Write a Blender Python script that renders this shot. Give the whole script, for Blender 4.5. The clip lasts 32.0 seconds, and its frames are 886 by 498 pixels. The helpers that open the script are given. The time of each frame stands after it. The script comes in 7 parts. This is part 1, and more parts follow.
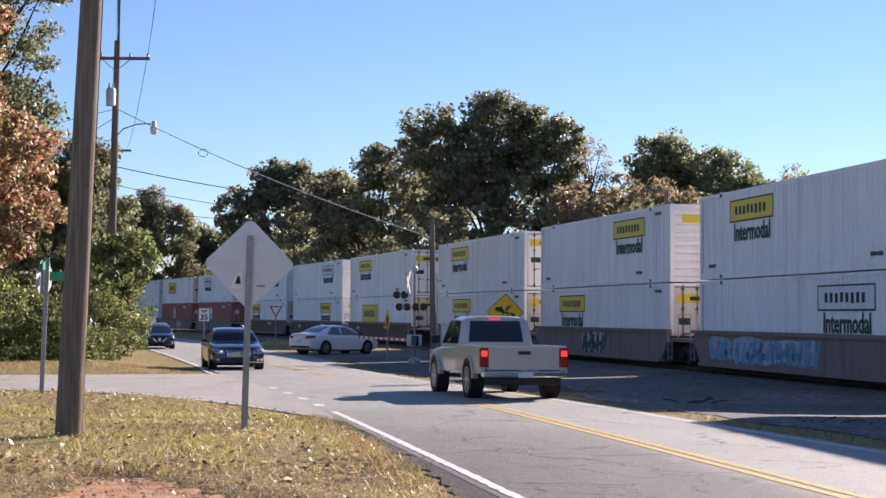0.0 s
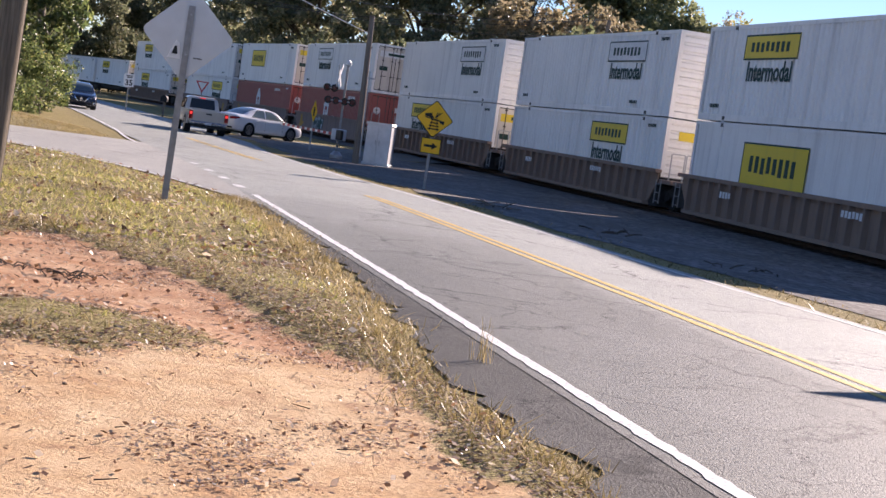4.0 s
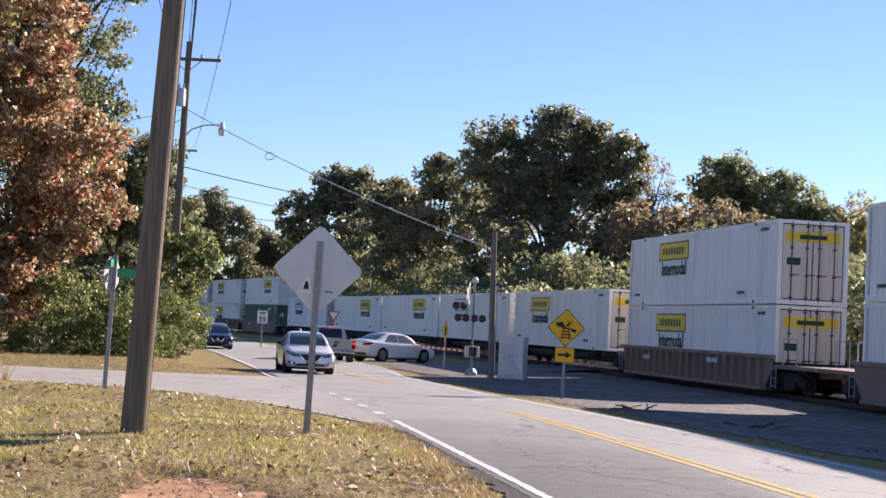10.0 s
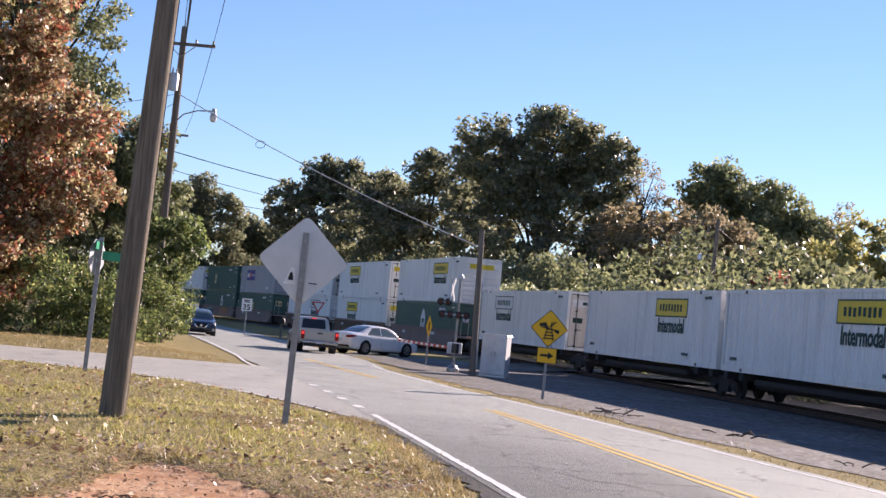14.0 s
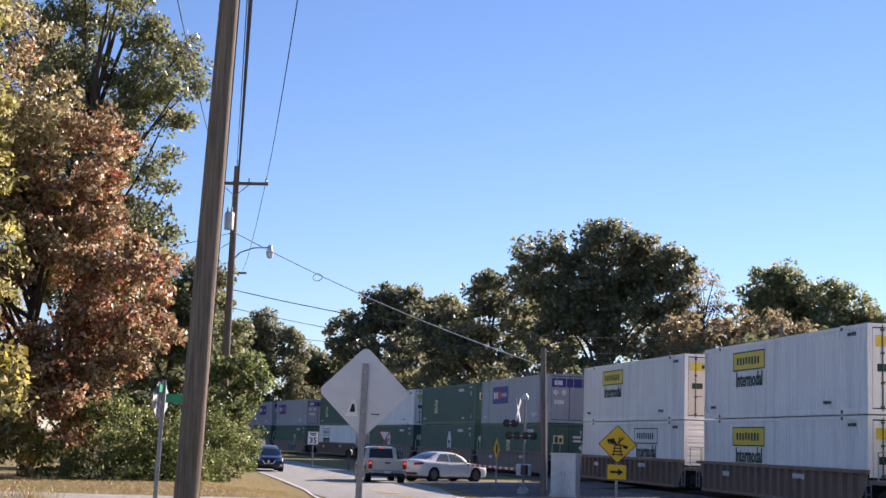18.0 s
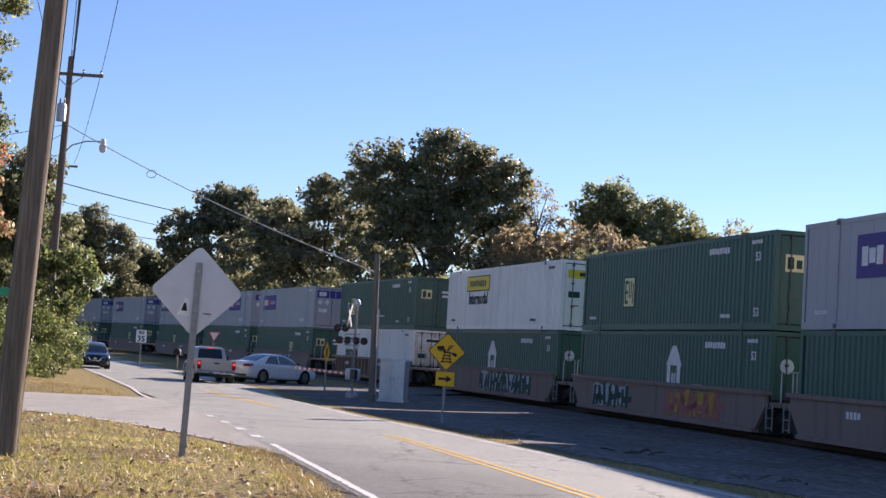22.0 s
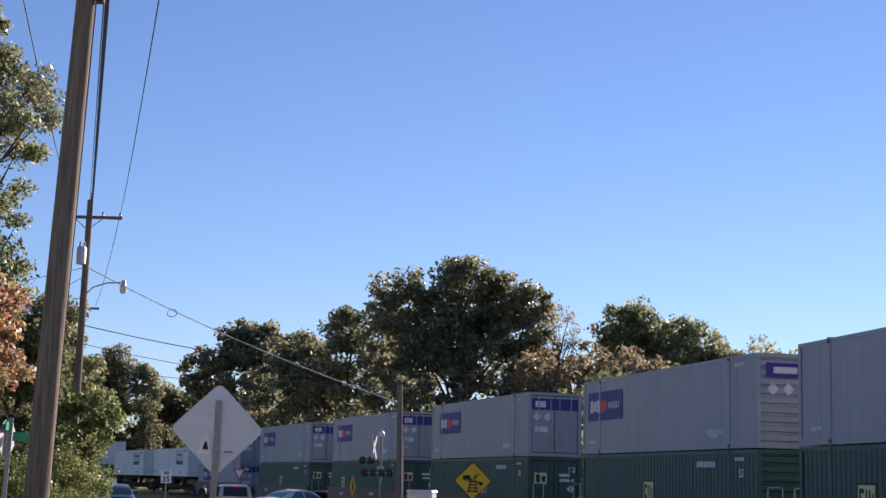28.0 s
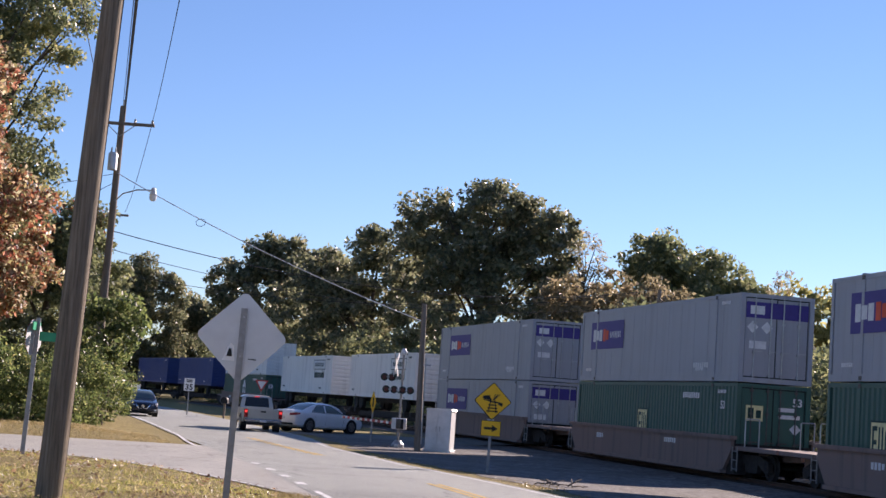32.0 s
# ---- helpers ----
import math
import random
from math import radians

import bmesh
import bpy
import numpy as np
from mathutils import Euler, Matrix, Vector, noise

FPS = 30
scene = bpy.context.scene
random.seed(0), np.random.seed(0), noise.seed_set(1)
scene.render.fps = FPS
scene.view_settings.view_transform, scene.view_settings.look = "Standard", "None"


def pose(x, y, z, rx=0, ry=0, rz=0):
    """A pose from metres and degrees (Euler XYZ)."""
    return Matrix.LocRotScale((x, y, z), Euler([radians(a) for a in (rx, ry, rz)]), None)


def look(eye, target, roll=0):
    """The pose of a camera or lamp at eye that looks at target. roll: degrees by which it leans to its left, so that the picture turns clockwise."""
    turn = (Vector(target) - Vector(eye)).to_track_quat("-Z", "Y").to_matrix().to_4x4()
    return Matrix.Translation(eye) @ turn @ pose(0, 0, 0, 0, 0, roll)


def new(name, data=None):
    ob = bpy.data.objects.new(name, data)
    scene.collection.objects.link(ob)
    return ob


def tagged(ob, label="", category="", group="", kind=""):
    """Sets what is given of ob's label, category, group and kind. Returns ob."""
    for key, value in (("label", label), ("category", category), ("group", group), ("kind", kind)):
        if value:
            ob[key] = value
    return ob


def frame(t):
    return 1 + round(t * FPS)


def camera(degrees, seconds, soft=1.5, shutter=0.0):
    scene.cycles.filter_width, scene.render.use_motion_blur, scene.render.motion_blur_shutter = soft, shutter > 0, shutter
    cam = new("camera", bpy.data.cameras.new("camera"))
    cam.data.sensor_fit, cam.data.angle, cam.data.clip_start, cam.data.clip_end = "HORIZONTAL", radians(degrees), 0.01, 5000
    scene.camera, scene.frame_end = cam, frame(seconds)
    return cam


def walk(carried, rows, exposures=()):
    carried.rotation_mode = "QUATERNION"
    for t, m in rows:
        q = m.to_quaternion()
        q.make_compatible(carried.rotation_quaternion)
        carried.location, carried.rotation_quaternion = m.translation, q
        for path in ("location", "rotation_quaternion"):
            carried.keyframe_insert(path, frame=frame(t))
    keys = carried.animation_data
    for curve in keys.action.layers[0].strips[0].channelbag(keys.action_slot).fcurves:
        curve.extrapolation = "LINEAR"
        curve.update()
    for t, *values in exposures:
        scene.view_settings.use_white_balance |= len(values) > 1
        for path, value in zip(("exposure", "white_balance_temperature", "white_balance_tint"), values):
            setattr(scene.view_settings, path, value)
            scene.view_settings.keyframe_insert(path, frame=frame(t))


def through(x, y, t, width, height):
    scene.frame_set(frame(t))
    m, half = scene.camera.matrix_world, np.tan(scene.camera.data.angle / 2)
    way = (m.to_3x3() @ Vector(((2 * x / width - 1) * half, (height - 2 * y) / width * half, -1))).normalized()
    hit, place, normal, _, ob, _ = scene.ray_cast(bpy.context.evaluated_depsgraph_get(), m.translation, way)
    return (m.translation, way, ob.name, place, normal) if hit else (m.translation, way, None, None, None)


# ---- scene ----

# ---------------------------------------------------------------- camera and walk
cam = camera(32.97, 32.0)
# seconds, sideways shift, eye height, yaw to the left, pitch up, roll (degrees)
PATH = [
    (0.0, 0.090, 1.961, -0.000, 2.573, 0.401),
    (0.5, 0.056, 1.951, 0.354, 2.595, 0.364),
    (1.0, 0.065, 1.958, 0.813, 2.594, 0.530),
    (1.5, 0.055, 1.968, 1.307, 2.724, 0.682),
    (2.0, 0.062, 1.964, 1.957, 2.713, 1.084),
    (2.5, 0.062, 1.946, 2.305, 1.923, 2.272),
    (3.0, 0.025, 1.938, 1.768, 0.101, 4.154),
    (3.5, -0.022, 1.946, -0.240, -2.459, 6.440),
    (4.0, -0.040, 1.941, -3.604, -4.661, 8.224),
    (4.5, -0.030, 1.949, -6.666, -5.923, 8.415),
    (6.5, 0.031, 1.985, -6.342, -3.709, 1.663),
    (7.0, 0.065, 1.999, -6.687, -3.331, 1.224),
    (7.5, 0.047, 1.974, -6.548, -3.091, 0.757),
    (8.0, 0.036, 1.977, -5.134, -2.745, 0.441),
    (8.5, 0.007, 1.987, -2.678, -1.740, 0.595),
    (9.0, -0.019, 1.995, -0.502, -0.090, 1.236),
    (9.5, -0.022, 2.014, 1.178, 1.624, 2.001),
    (10.0, -0.070, 1.980, 2.215, 2.919, 2.869),
    (10.5, -0.065, 1.980, 2.627, 2.904, 3.740),
    (11.0, -0.055, 1.991, 2.257, 1.859, 4.782),
    (11.5, -0.051, 1.994, 1.414, 0.519, 5.989),
    (12.0, -0.024, 2.013, 0.255, -0.242, 6.815),
    (12.5, -0.024, 2.016, -0.216, -0.098, 7.071),
    (13.0, -0.025, 2.018, -0.005, 0.940, 6.857),
    (13.5, -0.044, 2.016, 0.856, 1.966, 6.234),
    (14.0, -0.051, 2.003, 1.721, 2.771, 5.202),
    (14.5, -0.016, 2.009, 2.409, 3.226, 3.867),
    (16.5, -0.005, 2.017, 2.811, 4.489, 1.366),
    (17.0, 0.003, 2.034, 3.214, 5.259, 1.528),
    (17.5, -0.006, 2.031, 3.671, 6.361, 1.628),
    (18.0, -0.003, 2.030, 4.296, 7.297, 1.807),
    (18.5, -0.025, 2.023, 4.893, 8.102, 2.006),
    (19.0, -0.022, 2.023, 5.618, 8.383, 2.031),
    (19.5, -0.027, 2.025, 5.929, 8.189, 1.698),
    (20.0, -0.042, 2.021, 5.392, 7.469, 1.268),
    (20.5, -0.033, 2.023, 3.814, 6.327, 1.110),
    (21.0, -0.034, 2.022, 1.727, 5.073, 1.547),
    (21.5, -0.022, 2.030, -0.320, 4.089, 2.602),
    (22.0, -0.032, 2.018, -2.176, 4.002, 3.552),
    (22.5, -0.031, 2.016, -3.606, 4.638, 3.828),
    (23.0, -0.005, 2.032, -4.734, 5.914, 3.048),
    (23.5, 0.002, 2.036, -5.376, 7.416, 1.597),
    (24.0, 0.011, 2.048, -5.426, 8.496, 0.233),
    (24.5, 0.024, 2.051, -4.922, 9.038, -0.642),
    (25.0, 0.028, 2.058, -4.067, 9.148, -0.610),
    (25.5, 0.009, 2.068, -3.174, 9.006, -0.348),
    (26.0, 0.019, 2.044, -2.237, 8.799, 0.050),
    (26.5, 0.009, 2.037, -1.527, 8.636, 0.410),
    (28.5, 0.029, 2.018, -1.075, 8.911, 1.609),
    (29.0, 0.013, 2.008, -0.115, 8.912, 1.266),
    (29.5, 0.006, 2.006, 1.738, 8.775, 1.129),
    (30.0, 0.011, 1.980, 3.683, 8.603, 0.812),
    (30.5, 0.022, 1.961, 4.418, 8.211, 1.539),
    (31.0, 0.026, 1.949, 3.503, 7.598, 2.371),
    (31.5, 0.025, 1.961, 1.571, 6.743, 3.425),
    (32.0, 0.023, 1.965, -0.194, 5.825, 4.016),
]


def aim(x, z, yaw, pitch, roll):
    a, b = radians(yaw), radians(pitch)
    ahead = Vector((-math.sin(a) * math.cos(b), math.cos(a) * math.cos(b), math.sin(b)))
    eye = Vector((x, 0.0, z))
    return look(eye, eye + ahead * 10, roll)


walk(cam, [(t, aim(x, z, yaw, pitch, roll)) for t, x, z, yaw, pitch, roll in PATH], [(t, stops, 6700, 28) for t, stops in ((0.0, 1.36), (2.5, 1.38), (4.5, 1.42), (7.0, 1.46), (9.0, 1.42), (12.0, 1.40), (14.5, 1.40), (17.0, 1.36), (20.0, 1.38), (22.0, 1.33), (23.0, 1.19), (26.5, 1.10), (29.0, 1.18), (30.0, 1.29), (32.0, 1.26))])

# ---------------------------------------------------------------- world, sun, exposure
SUN_AZ, SUN_EL = 39.0, 22.5
world = bpy.data.worlds.new("sky")
scene.world = world
world.use_nodes = True
wn = world.node_tree.nodes
sky = wn.new("ShaderNodeTexSky")
sky.sky_type, sky.sun_disc = "NISHITA", False
sky.sun_elevation, sky.sun_rotation = radians(SUN_EL), radians(SUN_AZ)
sky.air_density, sky.dust_density, sky.ozone_density = 1.0, 0.0, 6.2
world.node_tree.links.new(sky.outputs[0], wn["Background"].inputs[0])
wn["Background"].inputs[1].default_value = 0.0605
sun = new("sun", bpy.data.lights.new("sun", "SUN"))
sun.data.energy, sun.data.angle, sun.data.color = 4.35, radians(0.53), (1.0, 0.92, 0.79)
to_sun = Vector((math.sin(radians(SUN_AZ)) * math.cos(radians(SUN_EL)), math.cos(radians(SUN_AZ)) * math.cos(radians(SUN_EL)), math.sin(radians(SUN_EL))))
sun.matrix_world = look(to_sun * 200, (0, 0, 0))


# ---------------------------------------------------------------- materials


class Nodes:
    """A node material under construction."""

    def __init__(self, name, rough=0.7, metal=0.0, spec=0.3):
        self.m = bpy.data.materials.new(name)
        self.m.use_nodes = True
        self.t = self.m.node_tree
        self.b = self.t.nodes["Principled BSDF"]
        self.b.inputs["Roughness"].default_value = rough
        self.b.inputs["Metallic"].default_value = metal
        self.b.inputs["Specular IOR Level"].default_value = spec
        self.co = self.t.nodes.new("ShaderNodeTexCoord").outputs["Object"]

    def node(self, kind, **inputs):
        n = self.t.nodes.new(kind)
        for k, v in inputs.items():
            n.inputs[k.replace("_", " ")].default_value = v
        return n

    def link(self, a, b):
        self.t.links.new(a, b)

    def noise(self, scale, detail=4.0, rough=0.6, stretch=None):
        n = self.node("ShaderNodeTexNoise", Scale=scale, Detail=detail, Roughness=rough)
        src = self.co
        if stretch:
            mp = self.node("ShaderNodeMapping")
            mp.inputs["Scale"].default_value = stretch
            self.link(src, mp.inputs["Vector"])
            src = mp.outputs[0]
        self.link(src, n.inputs["Vector"])
        return n.outputs["Fac"]

    def ramp(self, fac, *stops):
        r = self.t.nodes.new("ShaderNodeValToRGB")
        els = r.color_ramp.elements
        while len(els) < len(stops):
            els.new(0.5)
        for e, (p, c) in zip(els, stops):
            e.position, e.color = p, (*c, 1) if len(c) == 3 else c
        self.link(fac, r.inputs[0])
        return r.outputs[0]

    def mix(self, fac, a, b):
        n = self.t.nodes.new("ShaderNodeMix")
        n.data_type = "RGBA"
        for sock, v in ((n.inputs[0], fac), (n.inputs[6], a), (n.inputs[7], b)):
            if isinstance(v, (int, float)):
                sock.default_value = v
            elif isinstance(v, tuple):
                sock.default_value = (*v, 1)
            else:
                self.link(v, sock)
        return n.outputs[2]

    def times(self, a, b):
        n = self.t.nodes.new("ShaderNodeMix")
        n.data_type, n.blend_type = "RGBA", "MULTIPLY"
        n.inputs[0].default_value = 1.0
        self.link(a, n.inputs[6])
        self.link(b, n.inputs[7])
        return n.outputs[2]

    def base(self, c):
        if isinstance(c, tuple):
            self.b.inputs["Base Color"].default_value = (*c, 1)
        else:
            self.link(c, self.b.inputs["Base Color"])
        return self

    def bump(self, fac, strength=0.3, distance=0.02):
        n = self.node("ShaderNodeBump", Strength=strength, Distance=distance)
        self.link(fac, n.inputs["Height"])
        self.link(n.outputs[0], self.b.inputs["Normal"])
        return self

    def island(self):
        return self.t.nodes.new("ShaderNodeNewGeometry").outputs["Random Per Island"]

    def rand(self):
        return self.t.nodes.new("ShaderNodeObjectInfo").outputs["Random"]


def mat_plain(name, c, rough=0.6, metal=0.0, vary=0.15, scale=6.0, spec=0.3, bump=0.0):
    n = Nodes(name, rough, metal, spec)
    dark = tuple(v * (1 - vary) for v in c)
    lite = tuple(min(1, v * (1 + vary * 0.6)) for v in c)
    f = n.noise(scale)
    n.base(n.ramp(f, (0.3, dark), (0.7, lite)))
    if bump:
        n.bump(n.noise(scale * 8), bump, 0.01)
    return n.m


def mat_painted(name, c, dirt=(0.12, 0.10, 0.085), amount=0.5, rough=0.45, spec=0.35):
    """Painted steel with streaks of road dirt and a fine mottling."""
    n = Nodes(name, rough, 0.0, spec)
    streak = n.noise(1.0, 5, 0.65, (2.6, 2.6, 0.18))
    patch = n.noise(0.45, 5, 0.6)
    fine = n.noise(14.0, 3)
    a = n.ramp(streak, (0.50, (0, 0, 0)), (0.80, (amount, amount, amount)))
    b = n.ramp(patch, (0.3, tuple(v * 0.90 for v in c)), (0.7, c))
    col = n.mix(a, b, dirt)
    col = n.mix(n.ramp(fine, (0.55, (0, 0, 0)), (0.8, (0.10, 0.10, 0.10))), col, dirt)
    n.base(col)
    n.bump(patch, 0.05, 0.02)
    return n.m


def mat_leaf(name, *stops, through=0.68):
    n = Nodes(name, 0.38, 0.0, 0.5)
    col = n.ramp(n.island(), *stops)
    patch = n.ramp(n.noise(0.35, 3), (0.35, (0.75, 0.75, 0.75)), (0.7, (1.15, 1.15, 1.15)))
    m = n.t.nodes.new("ShaderNodeMix")
    m.data_type, m.blend_type = "RGBA", "MULTIPLY"
    m.inputs[0].default_value = 1.0
    n.link(col, m.inputs[6])
    n.link(patch, m.inputs[7])
    n.base(m.outputs[2])
    tr = n.t.nodes.new("ShaderNodeBsdfTranslucent")
    n.link(m.outputs[2], tr.inputs[0])
    mx = n.t.nodes.new("ShaderNodeMixShader")
    mx.inputs[0].default_value = through
    n.link(n.b.outputs[0], mx.inputs[1])
    n.link(tr.outputs[0], mx.inputs[2])
    n.link(mx.outputs[0], n.t.nodes["Material Output"].inputs["Surface"])
    return n.m


def mat_glass(name, tint, rough=0.03):
    n = Nodes(name, rough, 0.0, 0.6)
    n.base(tint)
    return n.m


def mat_glow(name, c, strength):
    n = Nodes(name, 0.4)
    n.base(c)
    n.b.inputs["Emission Color"].default_value = (*c, 1)
    n.b.inputs["Emission Strength"].default_value = strength
    return n.m


def mat_asphalt(name, lo, hi, crack=0.8, stone=1.5, spec=0.3):
    """Worn asphalt: two sizes of aggregate, soft stains, long thin cracks."""
    n = Nodes(name, 0.7, 0.0, spec)
    f = n.noise(0.35, 5, 0.6)
    long = n.noise(0.5, 4, 0.6, (1.6, 0.12, 1))
    g = n.noise(70.0, 2, 0.7)
    h = n.noise(22.0, 3, 0.7)
    # mask of the paler far lane, with grazing sheen painted in further off
    worn_sheen = n.t.nodes.new("ShaderNodeAttribute")
    worn_sheen.attribute_name = "pale"
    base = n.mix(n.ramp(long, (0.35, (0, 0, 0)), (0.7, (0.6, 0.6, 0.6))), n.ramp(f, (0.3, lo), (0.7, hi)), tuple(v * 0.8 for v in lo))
    base = n.mix(worn_sheen.outputs["Fac"], base, n.ramp(f, (0.3, tuple(v * 1.75 for v in hi)), (0.7, tuple(v * 2.1 for v in hi))))
    low, high = 1.0 / stone, stone
    col = n.times(base, n.ramp(g, (0.34, (low, low, low)), (0.48, (0.95, 0.95, 0.95)), (0.54, (1, 1, 1)), (0.68, (high, high, high * 0.97))))
    col = n.times(col, n.ramp(h, (0.36, (1.1, 1.1, 1.1)), (0.55, (1, 1, 1)), (0.72, (0.74, 0.74, 0.75))))
    pit = n.noise(130.0, 2, 0.6)
    col = n.times(col, n.ramp(pit, (0.30, (0.55, 0.55, 0.55)), (0.42, (1, 1, 1))))
    nz = n.node("ShaderNodeTexNoise", Scale=1.1, Detail=6.0, Roughness=0.65)
    n.link(n.co, nz.inputs["Vector"])
    for scale, wide, gate in ((0.27, 0.006, (0.40, 0.44)), (0.8, 0.012, (0.48, 0.52))):
        v = n.t.nodes.new("ShaderNodeTexVoronoi")
        v.feature = "DISTANCE_TO_EDGE"
        v.inputs["Scale"].default_value = scale
        wob = n.t.nodes.new("ShaderNodeVectorMath")
        wob.operation = "MULTIPLY_ADD"
        n.link(nz.outputs["Color"], wob.inputs[0])
        wob.inputs[1].default_value = (1.3, 1.3, 0)
        n.link(n.co, wob.inputs[2])
        n.link(wob.outputs[0], v.inputs["Vector"])
        line = n.ramp(v.outputs["Distance"], (0.0, (crack, crack, crack)), (wide, (0, 0, 0)))
        fac = n.mix(n.ramp(n.noise(0.16 / scale * 0.5, 3), (gate[0], (0, 0, 0)), (gate[1], (1, 1, 1))), (0, 0, 0), line)
        col = n.mix(fac, col, (0.02, 0.02, 0.02))
    n.base(col)
    n.bump(g, 1.0, 0.012)
    return n.m


def mat_ground():
    """Thin autumn grass over clay: pale sand in places, red in others; bare where the attribute says so."""
    n = Nodes("grass_and_clay", 0.95, 0.0, 0.1)

    def flag(name):
        at = n.t.nodes.new("ShaderNodeAttribute")
        at.attribute_name = name
        return at.outputs["Fac"]

    def jitter(src, scale, amount):
        j = n.t.nodes.new("ShaderNodeMath")
        j.operation = "MULTIPLY_ADD"
        n.link(n.noise(scale, 6, 0.7), j.inputs[0])
        j.inputs[1].default_value, j.inputs[2].default_value = amount, -amount / 2
        add = n.t.nodes.new("ShaderNodeMath")
        add.operation = "ADD"
        n.link(src, add.inputs[0])
        n.link(j.outputs[0], add.inputs[1])
        return add.outputs[0]
    a = n.noise(0.5, 5, 0.65)
    b = n.noise(9.0, 5, 0.7)
    c = n.noise(45.0, 4, 0.75)
    grass = n.mix(n.ramp(b, (0.35, (0, 0, 0)), (0.65, (1, 1, 1))), n.ramp(a, (0.3, (0.14, 0.14, 0.035)), (0.7, (0.32, 0.28, 0.08))), (0.46, 0.37, 0.18))
    grass = n.mix(n.ramp(c, (0.46, (0, 0, 0)), (0.58, (1, 1, 1))), grass, (0.09, 0.06, 0.03))
    grass = n.mix(n.ramp(n.noise(28.0, 3, 0.7), (0.56, (0, 0, 0)), (0.66, (0.8, 0.8, 0.8))), grass, (0.62, 0.50, 0.30))
    red = n.mix(n.ramp(n.noise(2.2, 6, 0.7), (0.38, (0, 0, 0)), (0.62, (1, 1, 1))), (0.46, 0.245, 0.13), (0.66, 0.44, 0.27))
    sand = n.mix(n.ramp(n.noise(1.4, 6, 0.7), (0.35, (0, 0, 0)), (0.65, (1, 1, 1))), (0.56, 0.35, 0.18), (0.74, 0.55, 0.33))
    clay = n.mix(n.ramp(jitter(flag("pale"), 1.3, 1.7), (0.4, (0, 0, 0)), (0.62, (1, 1, 1))), red, sand)
    clay = n.mix(n.ramp(c, (0.52, (0, 0, 0)), (0.64, (0.6, 0.6, 0.6))), clay, (0.26, 0.13, 0.07))
    clay = n.mix(n.ramp(n.noise(3.5, 6, 0.75), (0.54, (0, 0, 0)), (0.66, (0.7, 0.7, 0.7))), clay, (0.40, 0.23, 0.13))
    n.base(n.mix(n.ramp(jitter(jitter(flag("bare"), 1.3, 1.5), 7.0, 0.6), (0.44, (0, 0, 0)), (0.58, (1, 1, 1))), grass, clay))
    n.bump(n.mix(0.5, b, c), 0.9, 0.035)
    return n.m


def mat_wood_pole(name, lo, hi):
    n = Nodes(name, 0.9, 0.0, 0.15)
    g = n.noise(3.0, 6, 0.7, (9, 9, 0.35))
    n.base(n.ramp(g, (0.3, lo), (0.5, tuple((a + b) / 2 for a, b in zip(lo, hi))), (0.72, hi)))
    n.bump(g, 0.6, 0.02)
    return n.m


def mat_gravel(name, lo, hi, scale=9.0):
    n = Nodes(name, 0.95, 0.0, 0.15)
    v = n.t.nodes.new("ShaderNodeTexVoronoi")
    v.inputs["Scale"].default_value = scale
    n.link(n.co, v.inputs["Vector"])
    sep = n.ramp(v.outputs["Color"], (0.1, lo), (0.9, hi))
    big = n.ramp(n.noise(0.4, 4), (0.35, (0, 0, 0)), (0.65, (0.55, 0.55, 0.55)))
    n.base(n.mix(big, sep, (0.10, 0.085, 0.06)))
    n.bump(v.outputs["Distance"], 0.7, 0.03)
    return n.m


